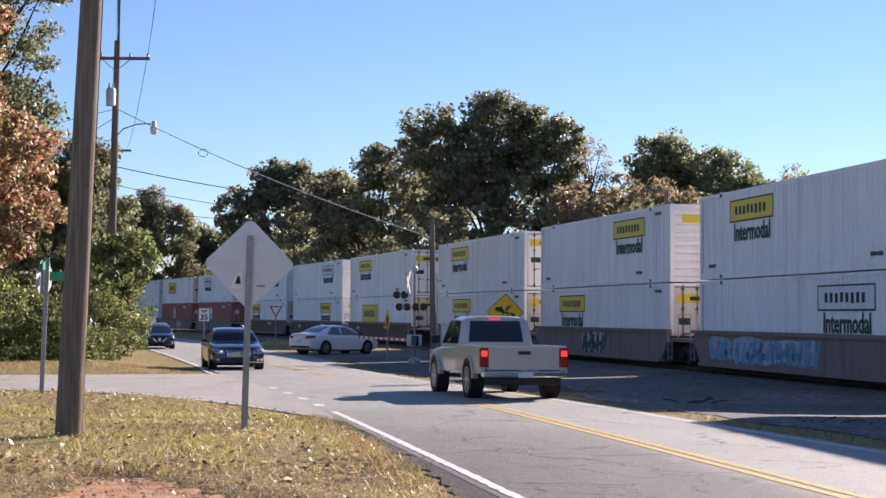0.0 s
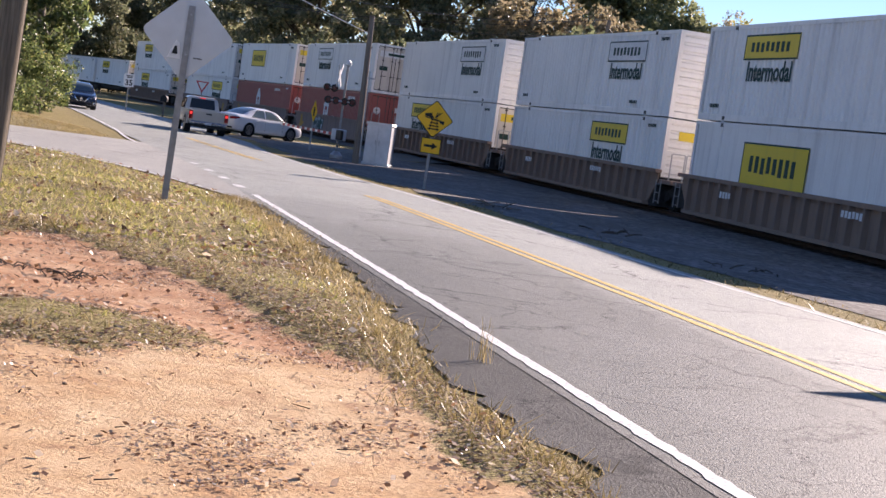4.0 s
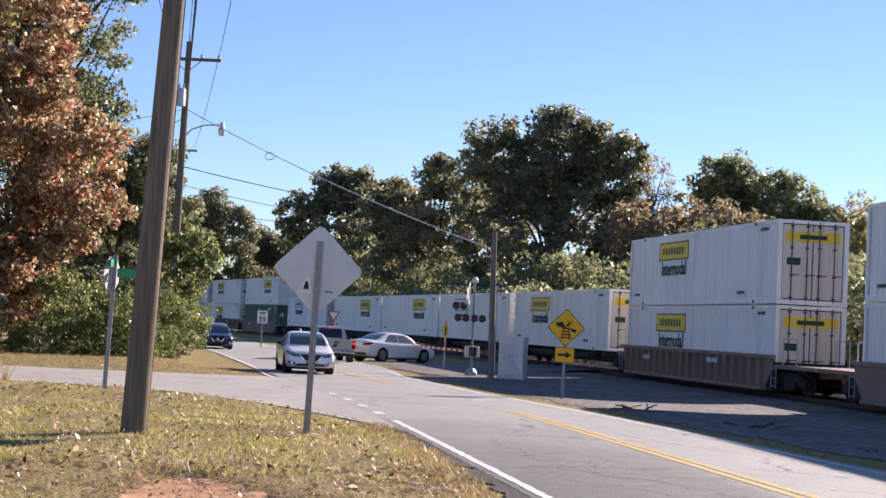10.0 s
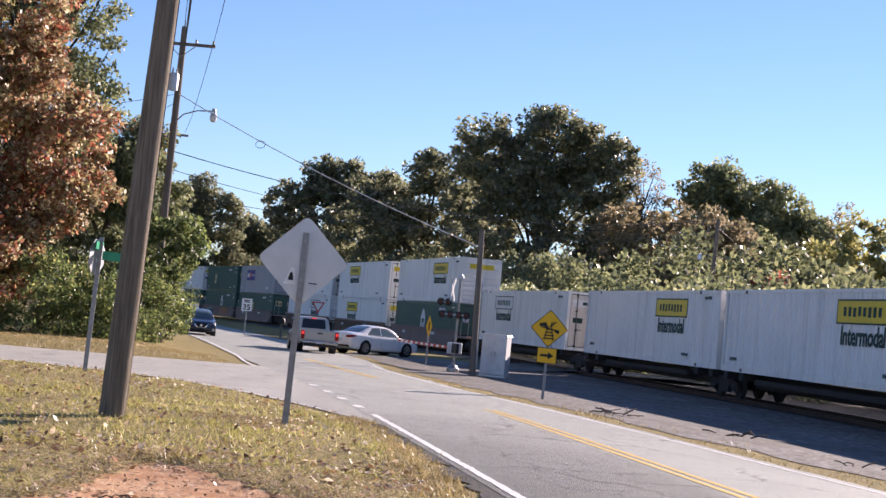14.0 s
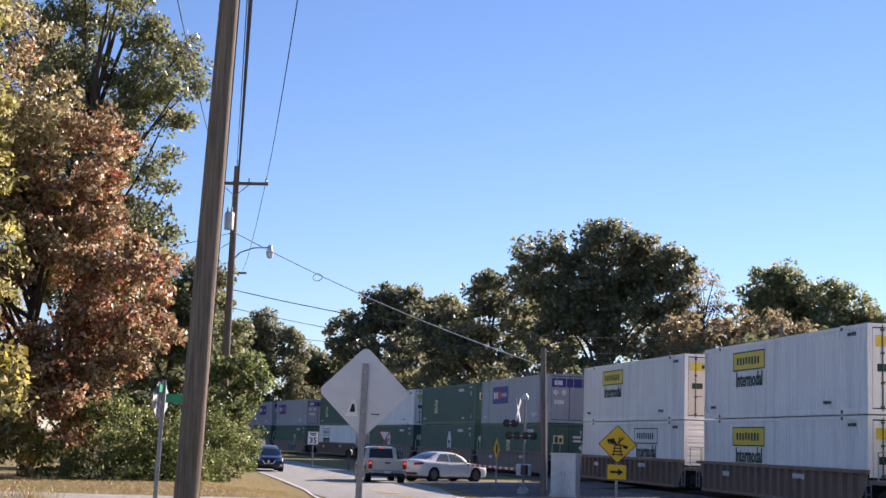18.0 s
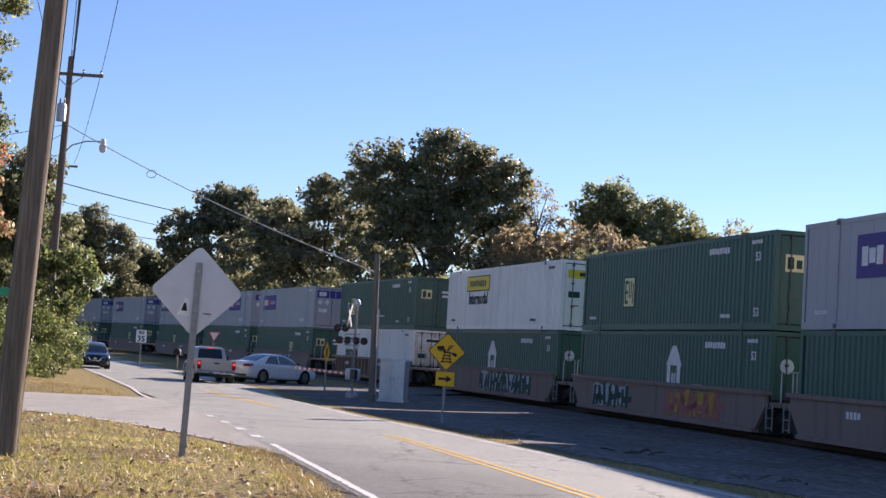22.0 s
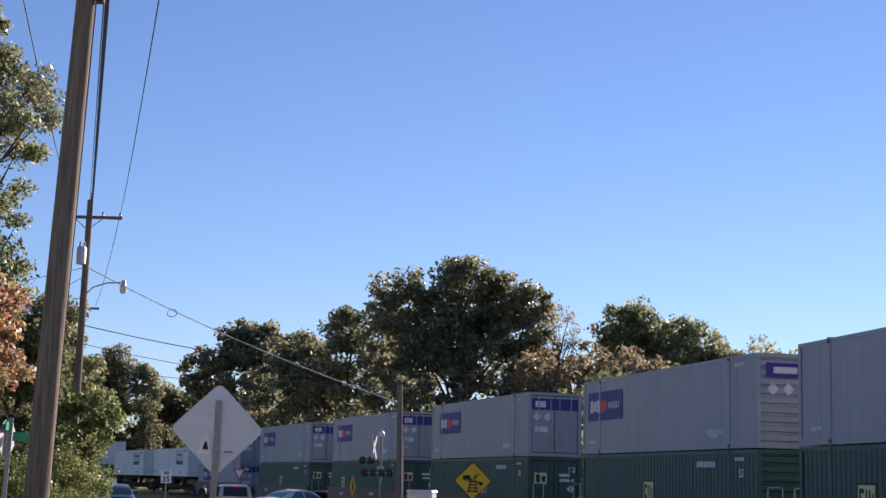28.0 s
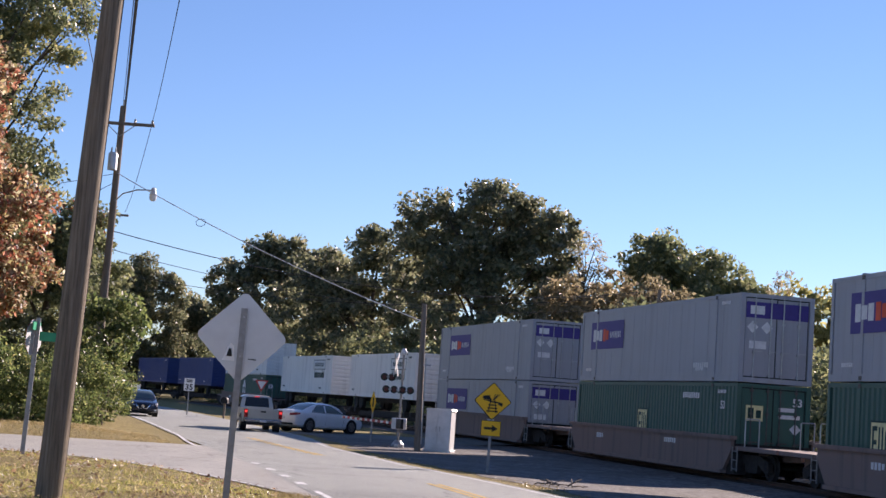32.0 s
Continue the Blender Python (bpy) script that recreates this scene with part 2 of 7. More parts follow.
M = {
    "ground": mat_ground(),
    "asphalt": mat_asphalt("worn_grey_asphalt", (0.132, 0.136, 0.121), (0.176, 0.181, 0.163)),
    "asphalt_dark": mat_asphalt("dark_shoulder_asphalt", (0.072, 0.070, 0.064), (0.118, 0.115, 0.105), 0.9, 2.3, 0.1),
    "asphalt_side": mat_asphalt("side_road_asphalt", (0.36, 0.35, 0.31), (0.45, 0.435, 0.385), 0.8, 1.25),
    "gravel": mat_gravel("dark_gravel", (0.07, 0.07, 0.07), (0.28, 0.27, 0.26)),
    "ballast": mat_gravel("track_ballast", (0.07, 0.065, 0.06), (0.24, 0.22, 0.21), 7.0),
    "line_white": mat_plain("white_road_paint", (0.70, 0.695, 0.67), 0.7, vary=0.5, scale=24),
    "line_yellow": mat_plain("yellow_road_paint", (0.66, 0.45, 0.12), 0.7, vary=0.4, scale=24),
    "sign_back": mat_plain("bare_aluminium_sign", (0.55, 0.56, 0.57), 0.42, 0.75, 0.08, 3),
    "post": mat_plain("galvanised_post", (0.30, 0.30, 0.30), 0.5, 0.6, 0.25, 8),
    "sign_yellow": mat_plain("yellow_sign_sheeting", (0.85, 0.47, 0.02), 0.4, vary=0.06, scale=3),
    "sign_black": mat_plain("black_sign_film", (0.015, 0.015, 0.015), 0.5, vary=0.1),
    "sign_white": mat_plain("white_sign_sheeting", (0.82, 0.82, 0.80), 0.4, vary=0.05),
    "sign_red": mat_plain("red_sign_sheeting", (0.62, 0.05, 0.04), 0.4, vary=0.08),
    "sign_green": mat_plain("green_sign_sheeting", (0.02, 0.30, 0.16), 0.4, vary=0.08),
    "wood": mat_wood_pole("weathered_pole_wood", (0.080, 0.066, 0.050), (0.28, 0.24, 0.185)),
    "wood_far": mat_wood_pole("grey_pole_wood", (0.13, 0.105, 0.085), (0.27, 0.23, 0.19)),
    "steel": mat_plain("grey_steel", (0.42, 0.43, 0.44), 0.45, 0.7, 0.2, 5),
    "silver": mat_plain("silver_paint", (0.62, 0.63, 0.64), 0.45, 0.35, 0.12, 4),
    "black": mat_plain("black_paint", (0.018, 0.018, 0.02), 0.5, vary=0.3),
    "cable": mat_plain("black_cable", (0.02, 0.02, 0.022), 0.6, vary=0.1),
    "wire_pale": mat_plain("bare_aluminium_wire", (0.62, 0.62, 0.62), 0.4, 0.5, 0.1),
    "porcelain": mat_plain("grey_insulator", (0.45, 0.43, 0.40), 0.3, vary=0.1),
    "lamp_glass": mat_plain("frosted_lamp_bowl", (0.75, 0.76, 0.76), 0.25, vary=0.05),
    "signal_red": mat_plain("dark_red_lens", (0.14, 0.015, 0.02), 0.2, vary=0.1, spec=0.5),
    "rail": mat_plain("polished_rail", (0.55, 0.54, 0.53), 0.28, 0.9, 0.15, 3),
    "rust": mat_plain("rusty_steel", (0.10, 0.06, 0.045), 0.85, 0.2, 0.35, 5, bump=0.2),
    "tie": mat_wood_pole("creosoted_tie", (0.035, 0.028, 0.024), (0.11, 0.09, 0.075)),
    "bark": mat_wood_pole("tree_bark", (0.045, 0.035, 0.028), (0.14, 0.115, 0.09)),
    "rubber": mat_plain("tyre_rubber", (0.022, 0.022, 0.023), 0.8, vary=0.2, scale=20),
    "rim": mat_plain("alloy_rim", (0.48, 0.48, 0.49), 0.3, 0.85, 0.1),
    "chrome": mat_plain("chrome", (0.78, 0.78, 0.79), 0.12, 1.0, 0.04),
    "glass": mat_glass("tinted_window_glass", (0.012, 0.015, 0.017)),
    "glass_pale": mat_glass("pale_window_glass", (0.10, 0.135, 0.14), 0.02),
    "trim": mat_plain("black_plastic_trim", (0.02, 0.02, 0.021), 0.55, vary=0.15),
    "head": mat_plain("headlamp_lens", (0.42, 0.43, 0.44), 0.08, 0.4, 0.05, spec=0.7),
    # weak glow that stands for an amber reflection inside the headlamp
    "head_glint": mat_glow("amber_lamp_glint", (1.0, 0.80, 0.4), 0.5),
    "tail": mat_plain("red_tail_lens", (0.30, 0.012, 0.012), 0.15, vary=0.1, spec=0.6),
    "tail_lit": mat_glow("lit_brake_lens", (0.85, 0.05, 0.04), 0.45),
    "plate": mat_plain("number_plate", (0.55, 0.56, 0.58), 0.5, vary=0.15, scale=30),
}


# ---------------------------------------------------------------- mesh helpers


class Mesh:
    """Collects vertices and faces of one mesh."""

    def __init__(self):
        self.v, self.f = [], []

    def add(self, verts, faces):
        n = len(self.v)
        self.v += [tuple(p) for p in verts]
        self.f += [tuple(i + n for i in f) for f in faces]
        return self

    def box(self, x0, y0, z0, x1, y1, z1, chamfer=0.0):
        if chamfer <= 0:
            c = [(x, y, z) for x in (x0, x1) for y in (y0, y1) for z in (z0, z1)]
            return self.add(c, [(0, 1, 3, 2), (4, 6, 7, 5), (0, 4, 5, 1), (2, 3, 7, 6), (0, 2, 6, 4), (1, 5, 7, 3)])
        bm = bmesh.new()
        bmesh.ops.create_cube(bm, size=1)
        for p in bm.verts:
            p.co = Vector(((x0 + x1) / 2 + p.co.x * (x1 - x0), (y0 + y1) / 2 + p.co.y * (y1 - y0), (z0 + z1) / 2 + p.co.z * (z1 - z0)))
        bmesh.ops.bevel(bm, geom=bm.edges[:], offset=chamfer, segments=2, affect="EDGES", profile=0.5)
        bm.verts.index_update()
        self.add([p.co for p in bm.verts], [[p.index for p in f.verts] for f in bm.faces])
        bm.free()
        return self

    def tube(self, a, b, r0, r1=None, n=10, caps=True):
        a, b = Vector(a), Vector(b)
        r1 = r0 if r1 is None else r1
        d = (b - a).normalized()
        u = d.orthogonal().normalized()
        w = d.cross(u)
        ring = [(math.cos(2 * math.pi * k / n), math.sin(2 * math.pi * k / n)) for k in range(n)]
        verts = [a + (u * c + w * s) * r0 for c, s in ring] + [b + (u * c + w * s) * r1 for c, s in ring]
        faces = [(k, (k + 1) % n, n + (k + 1) % n, n + k) for k in range(n)]
        if caps:
            faces += [tuple(range(n - 1, -1, -1)), tuple(range(n, 2 * n))]
        return self.add(verts, faces)

    def path(self, pts, r, n=6):
        """One round rod through the points."""
        pts = [Vector(p) for p in pts]
        rings = []
        rs = r if isinstance(r, list) else [r] * len(pts)
        for k, p in enumerate(pts):
            d = (pts[min(k + 1, len(pts) - 1)] - pts[max(k - 1, 0)]).normalized()
            u = (Vector((0, 0, 1)) if abs(d.z) < 0.9 else Vector((0, 1, 0))).cross(d).normalized()
            w = d.cross(u)
            rings.append([p + (u * math.cos(2 * math.pi * j / n) + w * math.sin(2 * math.pi * j / n)) * rs[k] for j in range(n)])
        return self.loft(rings)

    def prism(self, outline, axis, lo, hi):
        """An outline of 2D points, drawn out along an axis ('x': points are y, z; 'y': x, z; 'z': x, y)."""
        def put(p, h):
            return {"x": (h, p[0], p[1]), "y": (p[0], h, p[1]), "z": (p[0], p[1], h)}[axis]
        n = len(outline)
        verts = [put(p, lo) for p in outline] + [put(p, hi) for p in outline]
        return self.add(verts, [tuple(range(n)), tuple(range(2 * n - 1, n - 1, -1))] + [(k, (k + 1) % n, n + (k + 1) % n, n + k) for k in range(n)])

    def loft(self, rings, caps=True):
        n = len(rings[0])
        verts = [p for r in rings for p in r]
        faces = [(i * n + k, i * n + (k + 1) % n, (i + 1) * n + (k + 1) % n, (i + 1) * n + k) for i in range(len(rings) - 1) for k in range(n)]
        if caps:
            faces += [tuple(range(n - 1, -1, -1)), tuple((len(rings) - 1) * n + k for k in range(n))]
        return self.add(verts, faces)

    def lathe(self, profile, center=(0, 0, 0), axis="z", n=20):
        rings = []
        for r, h in profile:
            ring = []
            for k in range(n):
                c, s = r * math.cos(2 * math.pi * k / n), r * math.sin(2 * math.pi * k / n)
                p = {"z": (c, s, h), "y": (c, h, s), "x": (h, c, s)}[axis]
                ring.append(tuple(a + b for a, b in zip(p, center)))
            rings.append(ring)
        return self.loft(rings)

    def data(self, name, material, smooth=False):
        me = bpy.data.meshes.new(name)
        me.from_pydata(self.v, [], self.f)
        bm = bmesh.new()
        bm.from_mesh(me)
        bmesh.ops.recalc_face_normals(bm, faces=bm.faces)
        bm.to_mesh(me)
        bm.free()
        if material:
            me.materials.append(material)
        if smooth:
            me.shade_smooth()
            me.set_sharp_from_angle(angle=radians(35))
        return me


def thing(name, label, category, group="", kind="", at=None):
    ob = new(name)
    ob.empty_display_size = 0.2
    if at is not None:
        ob.matrix_basis = at
    return tagged(ob, label, category, group, kind)


def part(name, mesh, material, parent, label="", smooth=False):
    """Links a Mesh (or ready mesh data) as one mesh object under a thing or a part."""
    me = mesh if isinstance(mesh, bpy.types.Mesh) else mesh.data(name, material, smooth)
    ob = new(name, me)
    ob.parent = parent
    return tagged(ob, label)


def solo(name, mesh, material, label, category="", group="", kind="", smooth=False):
    me = mesh if isinstance(mesh, bpy.types.Mesh) else mesh.data(name, material, smooth)
    return tagged(new(name, me), label, category, group, kind)


def grid_mesh(name, verts, faces, material):
    me = bpy.data.meshes.new(name)
    me.from_pydata(verts, [], faces)
    me.materials.append(material)
    return me


def text_mesh(body, size, material, depth=0.006):
    """Flat raised letters in the built-in font, as mesh data lying in x and y."""
    cu = bpy.data.curves.new("lettering", "FONT")
    cu.body, cu.size, cu.extrude, cu.align_x, cu.align_y, cu.resolution_u, cu.offset = body, size, depth, "CENTER", "CENTER", 2, size * 0.022
    ob = bpy.data.objects.new("lettering", cu)
    scene.collection.objects.link(ob)
    me = bpy.data.meshes.new_from_object(ob.evaluated_get(bpy.context.evaluated_depsgraph_get()))
    bpy.data.objects.remove(ob)
    me.materials.clear()
    me.materials.append(material)
    return me


def step(a, b, x):
    x = min(1, max(0, (x - a) / (b - a)))
    return x * x * (3 - 2 * x)


# ---------------------------------------------------------------- plan: road, side road, track


def x_line(y):
    """The white edge line on the camera's side of the road."""
    return 3.42 - 0.192 * y - 0.00052 * y * abs(y)


def x_middle(y):
    return x_line(y) + 3.05


def x_far(y):
    return x_line(y) + float(np.interp(y, (15, 22, 28, 40, 55, 65, 150), (5.85, 5.3, 5.0, 4.6, 5.2, 6.2, 6.2)))


def x_face(y):
    """The side of the train that faces the road."""
    if y < 10:
        return 16.1454 - (y - 10) * 0.1139
    if y > 190:
        return -36.95 - (y - 190) * 0.4236
    u = (y - 50) / 50
    return 9.6168 - 10.4968 * u - 2.7581 * u * u + 0.2024 * u ** 3


RAIL_TOP = 0.22
CAR_HALF = 1.3
TRACK = []
for k in range(7361):
    yy = 950 - 0.25 * k
    xx = x_face(yy)
    dx = (x_face(yy + 0.5) - x_face(yy - 0.5))
    nrm = Vector((1.0, -dx)).normalized()
    TRACK.append((xx + nrm.x * CAR_HALF, yy + nrm.y * CAR_HALF))
TRACK = np.array(TRACK)
TRACK_S = np.concatenate([[0], np.cumsum(np.hypot(*np.diff(TRACK, axis=0).T))])
TRACK_S = TRACK_S - np.interp(-40, -TRACK[:, 1], TRACK_S)


def on_track(s):
    """The point on the track's centre line, s metres on from the place abreast of y = 40, towards the camera's side."""
    return float(np.interp(s, TRACK_S, TRACK[:, 0])), float(np.interp(s, TRACK_S, TRACK[:, 1]))


def near_edge(x):
    """The edge of the side road towards the camera."""
    return float(np.interp(x, (-70, -20, -9.35, -6.6, -4.6, -3.45, -2.3, -1.2), (34, 33.2, 32.25, 31, 28.5, 26.6, 24.5, 22.5)))


def beyond_edge(x):
    """The edge of the side road away from the camera."""
    return float(np.interp(x, (-70, -20, -12.6, -9.1, -7.0, -2.0), (42, 41.8, 43.2, 44.7, 46.0, 47.5)))


def rise(y):
    """The road climbs a little towards the camera."""
    return 0.34 * step(62, 24, y) * step(-95, -50, y)


def level(x, y):
    """Height of the lie of the land: the road's level, falling to the track beyond it."""
    a, b = x_far(y) + 0.8, x_face(y) - 2.5
    return rise(y) * (1 - step(a, max(b, a + 1.5), x)) * step(-90, -55, x)


def shoulder_width(y):
    return float(np.interp(y, (7.5, 9.7, 11.5, 13.5, 19, 24), (0.72, 0.9, 0.62, 0.5, 0.3, 0.25)))


def bank(x, y):
    """How high the ground lies: the grassy corner is uneven, the ground beyond the side road a little higher."""
    d = x_line(y) - x
    soft = step(shoulder_width(y), shoulder_width(y) + 0.5, d) * (1 - step(-1.5, 0.0, y - near_edge(x)))
    up = 0.05 * soft * (1 + noise.noise((x * 0.45, y * 0.45, 0)) + 0.35 * noise.noise((x * 2.3, y * 2.3, 5)))
    up += 0.25 * step(0.8, 5.0, d) * step(0.3, 4.0, y - beyond_edge(x))
    up -= 0.05 * step(0.1, 0.6, bare(x, y)) * soft
    return level(x, y) + up


def clay_edge(y):
    return float(np.interp(y, (4, 6.4, 7.5, 9.1, 10.5, 12.4, 14.1, 16.2), (1.5, 0.9, 0.55, 0.34, -0.27, -1.2, -2.5, -4.2)))


def bare(x, y):
    """How bare of grass the clay is."""
    b = step(-0.45, 0.35, clay_edge(y) - x) * step(16.3, 14.7, y + 0.25 * (x + 3))
    b -= 1.25 * math.exp(-((x + 1.8) / 0.95) ** 2 - ((y - 9.7) / 0.95) ** 2)
    b *= step(-16, -9, y) * step(-15, -9, x)
    b -= 1.1 * step(-2.9, -3.7, x) * step(10.8, 12.0, y)
    return b


# ---------------------------------------------------------------- ground


def ladder(lo, hi, dense_lo, dense_hi, fine, coarse):
    out, v = [], lo
    while v < hi:
        out.append(v)
        d = max(dense_lo - v, v - dense_hi, 0)
        v += fine + (coarse - fine) * min(1, d / 60) + max(0, d - 60) * 0.35
    return out + [hi]


def build_ground():
    xs = ladder(-2500, 2500, -10, 12, 0.3, 6)
    ys = ladder(-2500, 2500, 5, 48, 0.3, 6)
    verts, flags, pale = [], [], []
    for y in ys:
        for x in xs:
            near = abs(x) < 90 and -100 < y < 140
            verts.append((x, y, bank(x, y) if near else 0.0))
            flags.append(bare(x, y) if near else 0.0)
            pale.append(step(10.6, 8.2, y + 0.5 * x) if near else 0.0)
    w = len(xs)
    faces = [(j * w + i, j * w + i + 1, (j + 1) * w + i + 1, (j + 1) * w + i) for j in range(len(ys) - 1) for i in range(w - 1)]
    me = grid_mesh("ground", verts, faces, M["ground"])
    me.shade_smooth()
    me.attributes.new("bare", "FLOAT", "POINT").data.foreach_set("value", flags)
    me.attributes.new("pale", "FLOAT", "POINT").data.foreach_set("value", pale)
    tagged(new("ground", me), "patchy autumn grass over bare red clay", "ground", kind="structure")


def strip(name, left, right, ys, z, material, label, category, lift=0.0):
    verts, faces = [], []
    n = 19 if name in ("gravel_verge", "road") else 7
    pale = []
    for y in ys:
        a, b = left(y), right(y)
        for k in range(n):
            x = a + (b - a) * k / (n - 1)
            verts.append((x, y, z + level(x, y)))
            # far lane's own paler tone; past y 15, grazing sheen put into the colour
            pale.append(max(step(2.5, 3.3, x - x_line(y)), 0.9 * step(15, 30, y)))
    for j in range(len(ys) - 1):
        for k in range(n - 1):
            i = j * n + k
            faces.append((i, i + 1, i + n + 1, i + n))
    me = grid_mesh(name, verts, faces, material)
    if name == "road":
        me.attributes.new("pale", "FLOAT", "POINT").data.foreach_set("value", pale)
    return tagged(new(name, me), label, category, kind="structure")


def span(a, b, d):
    n = max(1, round((b - a) / d))
    return [a + (b - a) * k / n for k in range(n + 1)]


def ragged(y, a, f, s):
    return a * noise.noise((y * f, s, 3.1))


def build_roads():
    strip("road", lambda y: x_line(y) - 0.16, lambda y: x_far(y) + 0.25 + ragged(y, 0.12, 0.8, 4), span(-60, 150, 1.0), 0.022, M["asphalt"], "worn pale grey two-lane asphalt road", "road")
    strip("shoulder", lambda y: x_line(y) - shoulder_width(y) - ragged(y, 0.3, 1.7, 1) - ragged(y, 0.16, 6.0, 7), lambda y: x_line(y) - 0.09, span(-20, 25, 0.15), 0.018, M["asphalt_dark"], "broken dark asphalt shoulder beside the white line", "road shoulder")
    # side road that joins on the camera's side
    verts, faces = [], []
    xs = span(-70, -1.4, 0.6)
    for x in xs:
        lo, hi = near_edge(x), beyond_edge(x)
        for k in range(9):
            y = lo + (hi - lo) * k / 8
            verts.append((x, y, 0.0195 + level(x, y)))
    for j in range(len(xs) - 1):
        for k in range(8):
            i = j * 9 + k
            faces.append((i, i + 9, i + 10, i + 1))
    tagged(new("side_road", grid_mesh("side_road", verts, faces, M["asphalt_side"])), "pale asphalt side road joining the main road", "road", kind="structure")
    # the road over the crossing
    xs = span(-6.5, 60, 1.0)
    verts = [(x, y0 + 0.16 * (x + 6), 0.018 + 0.19 * step(1.0, 4.0, x + (y0 - 74) * 0.25) * (1 - step(9.0, 14.0, x))) for x in xs for y0 in (70.5, 74.0, 78.5)]
    faces = [(j * 3 + k, j * 3 + 3 + k, j * 3 + 4 + k, j * 3 + 1 + k) for j in range(len(xs) - 1) for k in range(2)]
    tagged(new("crossing_road", grid_mesh("crossing_road", verts, faces, M["asphalt"])), "asphalt road climbing to the level crossing", "road", kind="structure")
    # painted lines
    def painted(name, x0, half, ys, material, label, wear=0.02):
        strip(name, lambda y: x0(y) - half - ragged(y, wear, 5, 2) - ragged(y, wear * 0.6, 17, 8), lambda y: x0(y) + half + ragged(y, wear, 5, 5) + ragged(y, wear * 0.6, 17, 3), ys, 0.027, material, label, "road marking")
    painted("edge_line", x_line, 0.054, span(-40, 25.0, 0.12), M["line_white"], "worn white edge line on the asphalt", 0.03)
    for y in (26.6, 28.8, 31.2, 33.8):
        painted("edge_dash", x_line, 0.09, [y, y + 0.3, y + 0.6], M["line_white"], "short white dash across the side road's mouth")
    painted("edge_line", lambda y: x_line(y) - 0.45 * step(60, 46, y), 0.06, span(45, 140, 1.0), M["line_white"], "white edge line beyond the side road", 0.01)
    for o in (-0.09, 0.11):
        painted("centre_line", lambda y: x_middle(y) + o, 0.05, span(-40, 30.0, 0.2), M["line_yellow"], "faded yellow centre line, one of a pair")
        painted("centre_line", lambda y: x_middle(y) + o, 0.05, span(44, 60, 0.5), M["line_yellow"], "faded yellow centre line, one of a pair", 0.01)
    painted("edge_line", x_far, 0.045, span(-40, 60, 0.3), M["line_white"], "thin white line along the far edge of the road")
    verts = []
    xs = span(-60, -2.6, 0.5)
    for x in xs:
        verts += [(x, near_edge(x) + 0.10, 0.0235 + level(x, near_edge(x))), (x, near_edge(x) + 0.22, 0.0235 + level(x, near_edge(x)))]
    tagged(new("edge_line", grid_mesh("edge_line", verts, [(2 * j, 2 * j + 2, 2 * j + 3, 2 * j + 1) for j in range(len(xs) - 1)], M["line_white"])), "worn white edge line of the side road", "road marking", kind="structure")


def build_railway():
    # gravel between road and track
    ys = span(-60, 72, 1.0)
    strip("gravel_verge", lambda y: x_far(y) + 1.1 + ragged(y, 0.9, 0.35, 8), lambda y: x_face(y) + 0.2, ys, 0.012, M["gravel"], "dark gravel strip between road and track", "gravel")
    verts, faces, n = [], [], 6
    offs = ((-2.9, 0.0), (-1.75, 0.05), (-1.6, 0.06), (1.6, 0.06), (2.9, 0.0), (13.0, 0.0))
    st = np.arange(-130, 260, 2.0)
    for s in st:
        (x, y), (x2, y2) = on_track(s), on_track(s + 0.5)
        d = Vector((x2 - x, y2 - y)).normalized()
        for o, z in offs:
            verts.append((x + d.y * -o, y + d.x * o, z + 0.02))
    for j in range(len(st) - 1):
        for k in range(n - 1):
            i = j * n + k
            faces.append((i, i + n, i + n + 1, i + 1))
    tagged(new("track_bed", grid_mesh("track_bed", verts, faces, M["ballast"])), "crushed stone track bed", "track bed", kind="structure")
    for o in (-0.7525, 0.7525):
        prof = [(-0.07, 0.08), (0.07, 0.08), (0.012, 0.11), (0.012, 0.18), (0.036, 0.185), (0.036, RAIL_TOP), (-0.036, RAIL_TOP), (-0.036, 0.185), (-0.012, 0.18), (-0.012, 0.11)]
        rings = []
        for s in np.arange(-130, 260, 2.0):
            (x, y), (x2, y2) = on_track(s), on_track(s + 0.5)
            d = Vector((x2 - x, y2 - y)).normalized()
            rings.append([(x - d.y * (o + a), y + d.x * (o + a), z) for a, z in prof])
        rail = tagged(new("rail", Mesh().loft(rings).data("rail", M["rust"])), "rusty steel rail with a shiny top on dark ties", "rail", "rails of the track", "structure")
        rings = []
        for s in np.arange(-130, 260, 2.0):
            (x, y), (x2, y2) = on_track(s), on_track(s + 0.5)
            d = Vector((x2 - x, y2 - y)).normalized()
            rings.append([(x - d.y * (o + a), y + d.x * (o + a), z) for a, z in ((-0.03, RAIL_TOP + 0.001), (0.03, RAIL_TOP + 0.001), (0.026, RAIL_TOP + 0.005), (-0.026, RAIL_TOP + 0.005))])
        part("running_surface", Mesh().loft(rings), M["rail"], rail, "polished steel")
    tie = Mesh().box(-1.3, -0.11, 0.0, 1.3, 0.11, 0.105, 0.01).data("tie", M["tie"])
    holder = thing("railway_ties", "dark wooden ties half sunk in stone", "railway ties", kind="structure")
    for k, s in enumerate(np.arange(-70, 62, 0.55)):
        (x, y), (x2, y2) = on_track(s), on_track(s + 0.5)
        ob = new("tie", tie)
        ob.parent = holder
        ob.matrix_basis = pose(x, y, 0.0, rz=math.degrees(math.atan2(y2 - y, x2 - x)) + 90)


build_ground()
build_roads()
build_railway()


# ---------------------------------------------------------------- the freight train

SPEED = 16.5
BOX_L, BOX_H, BOX_W = 16.15, 2.89, 1.295
FLOOR = 0.36

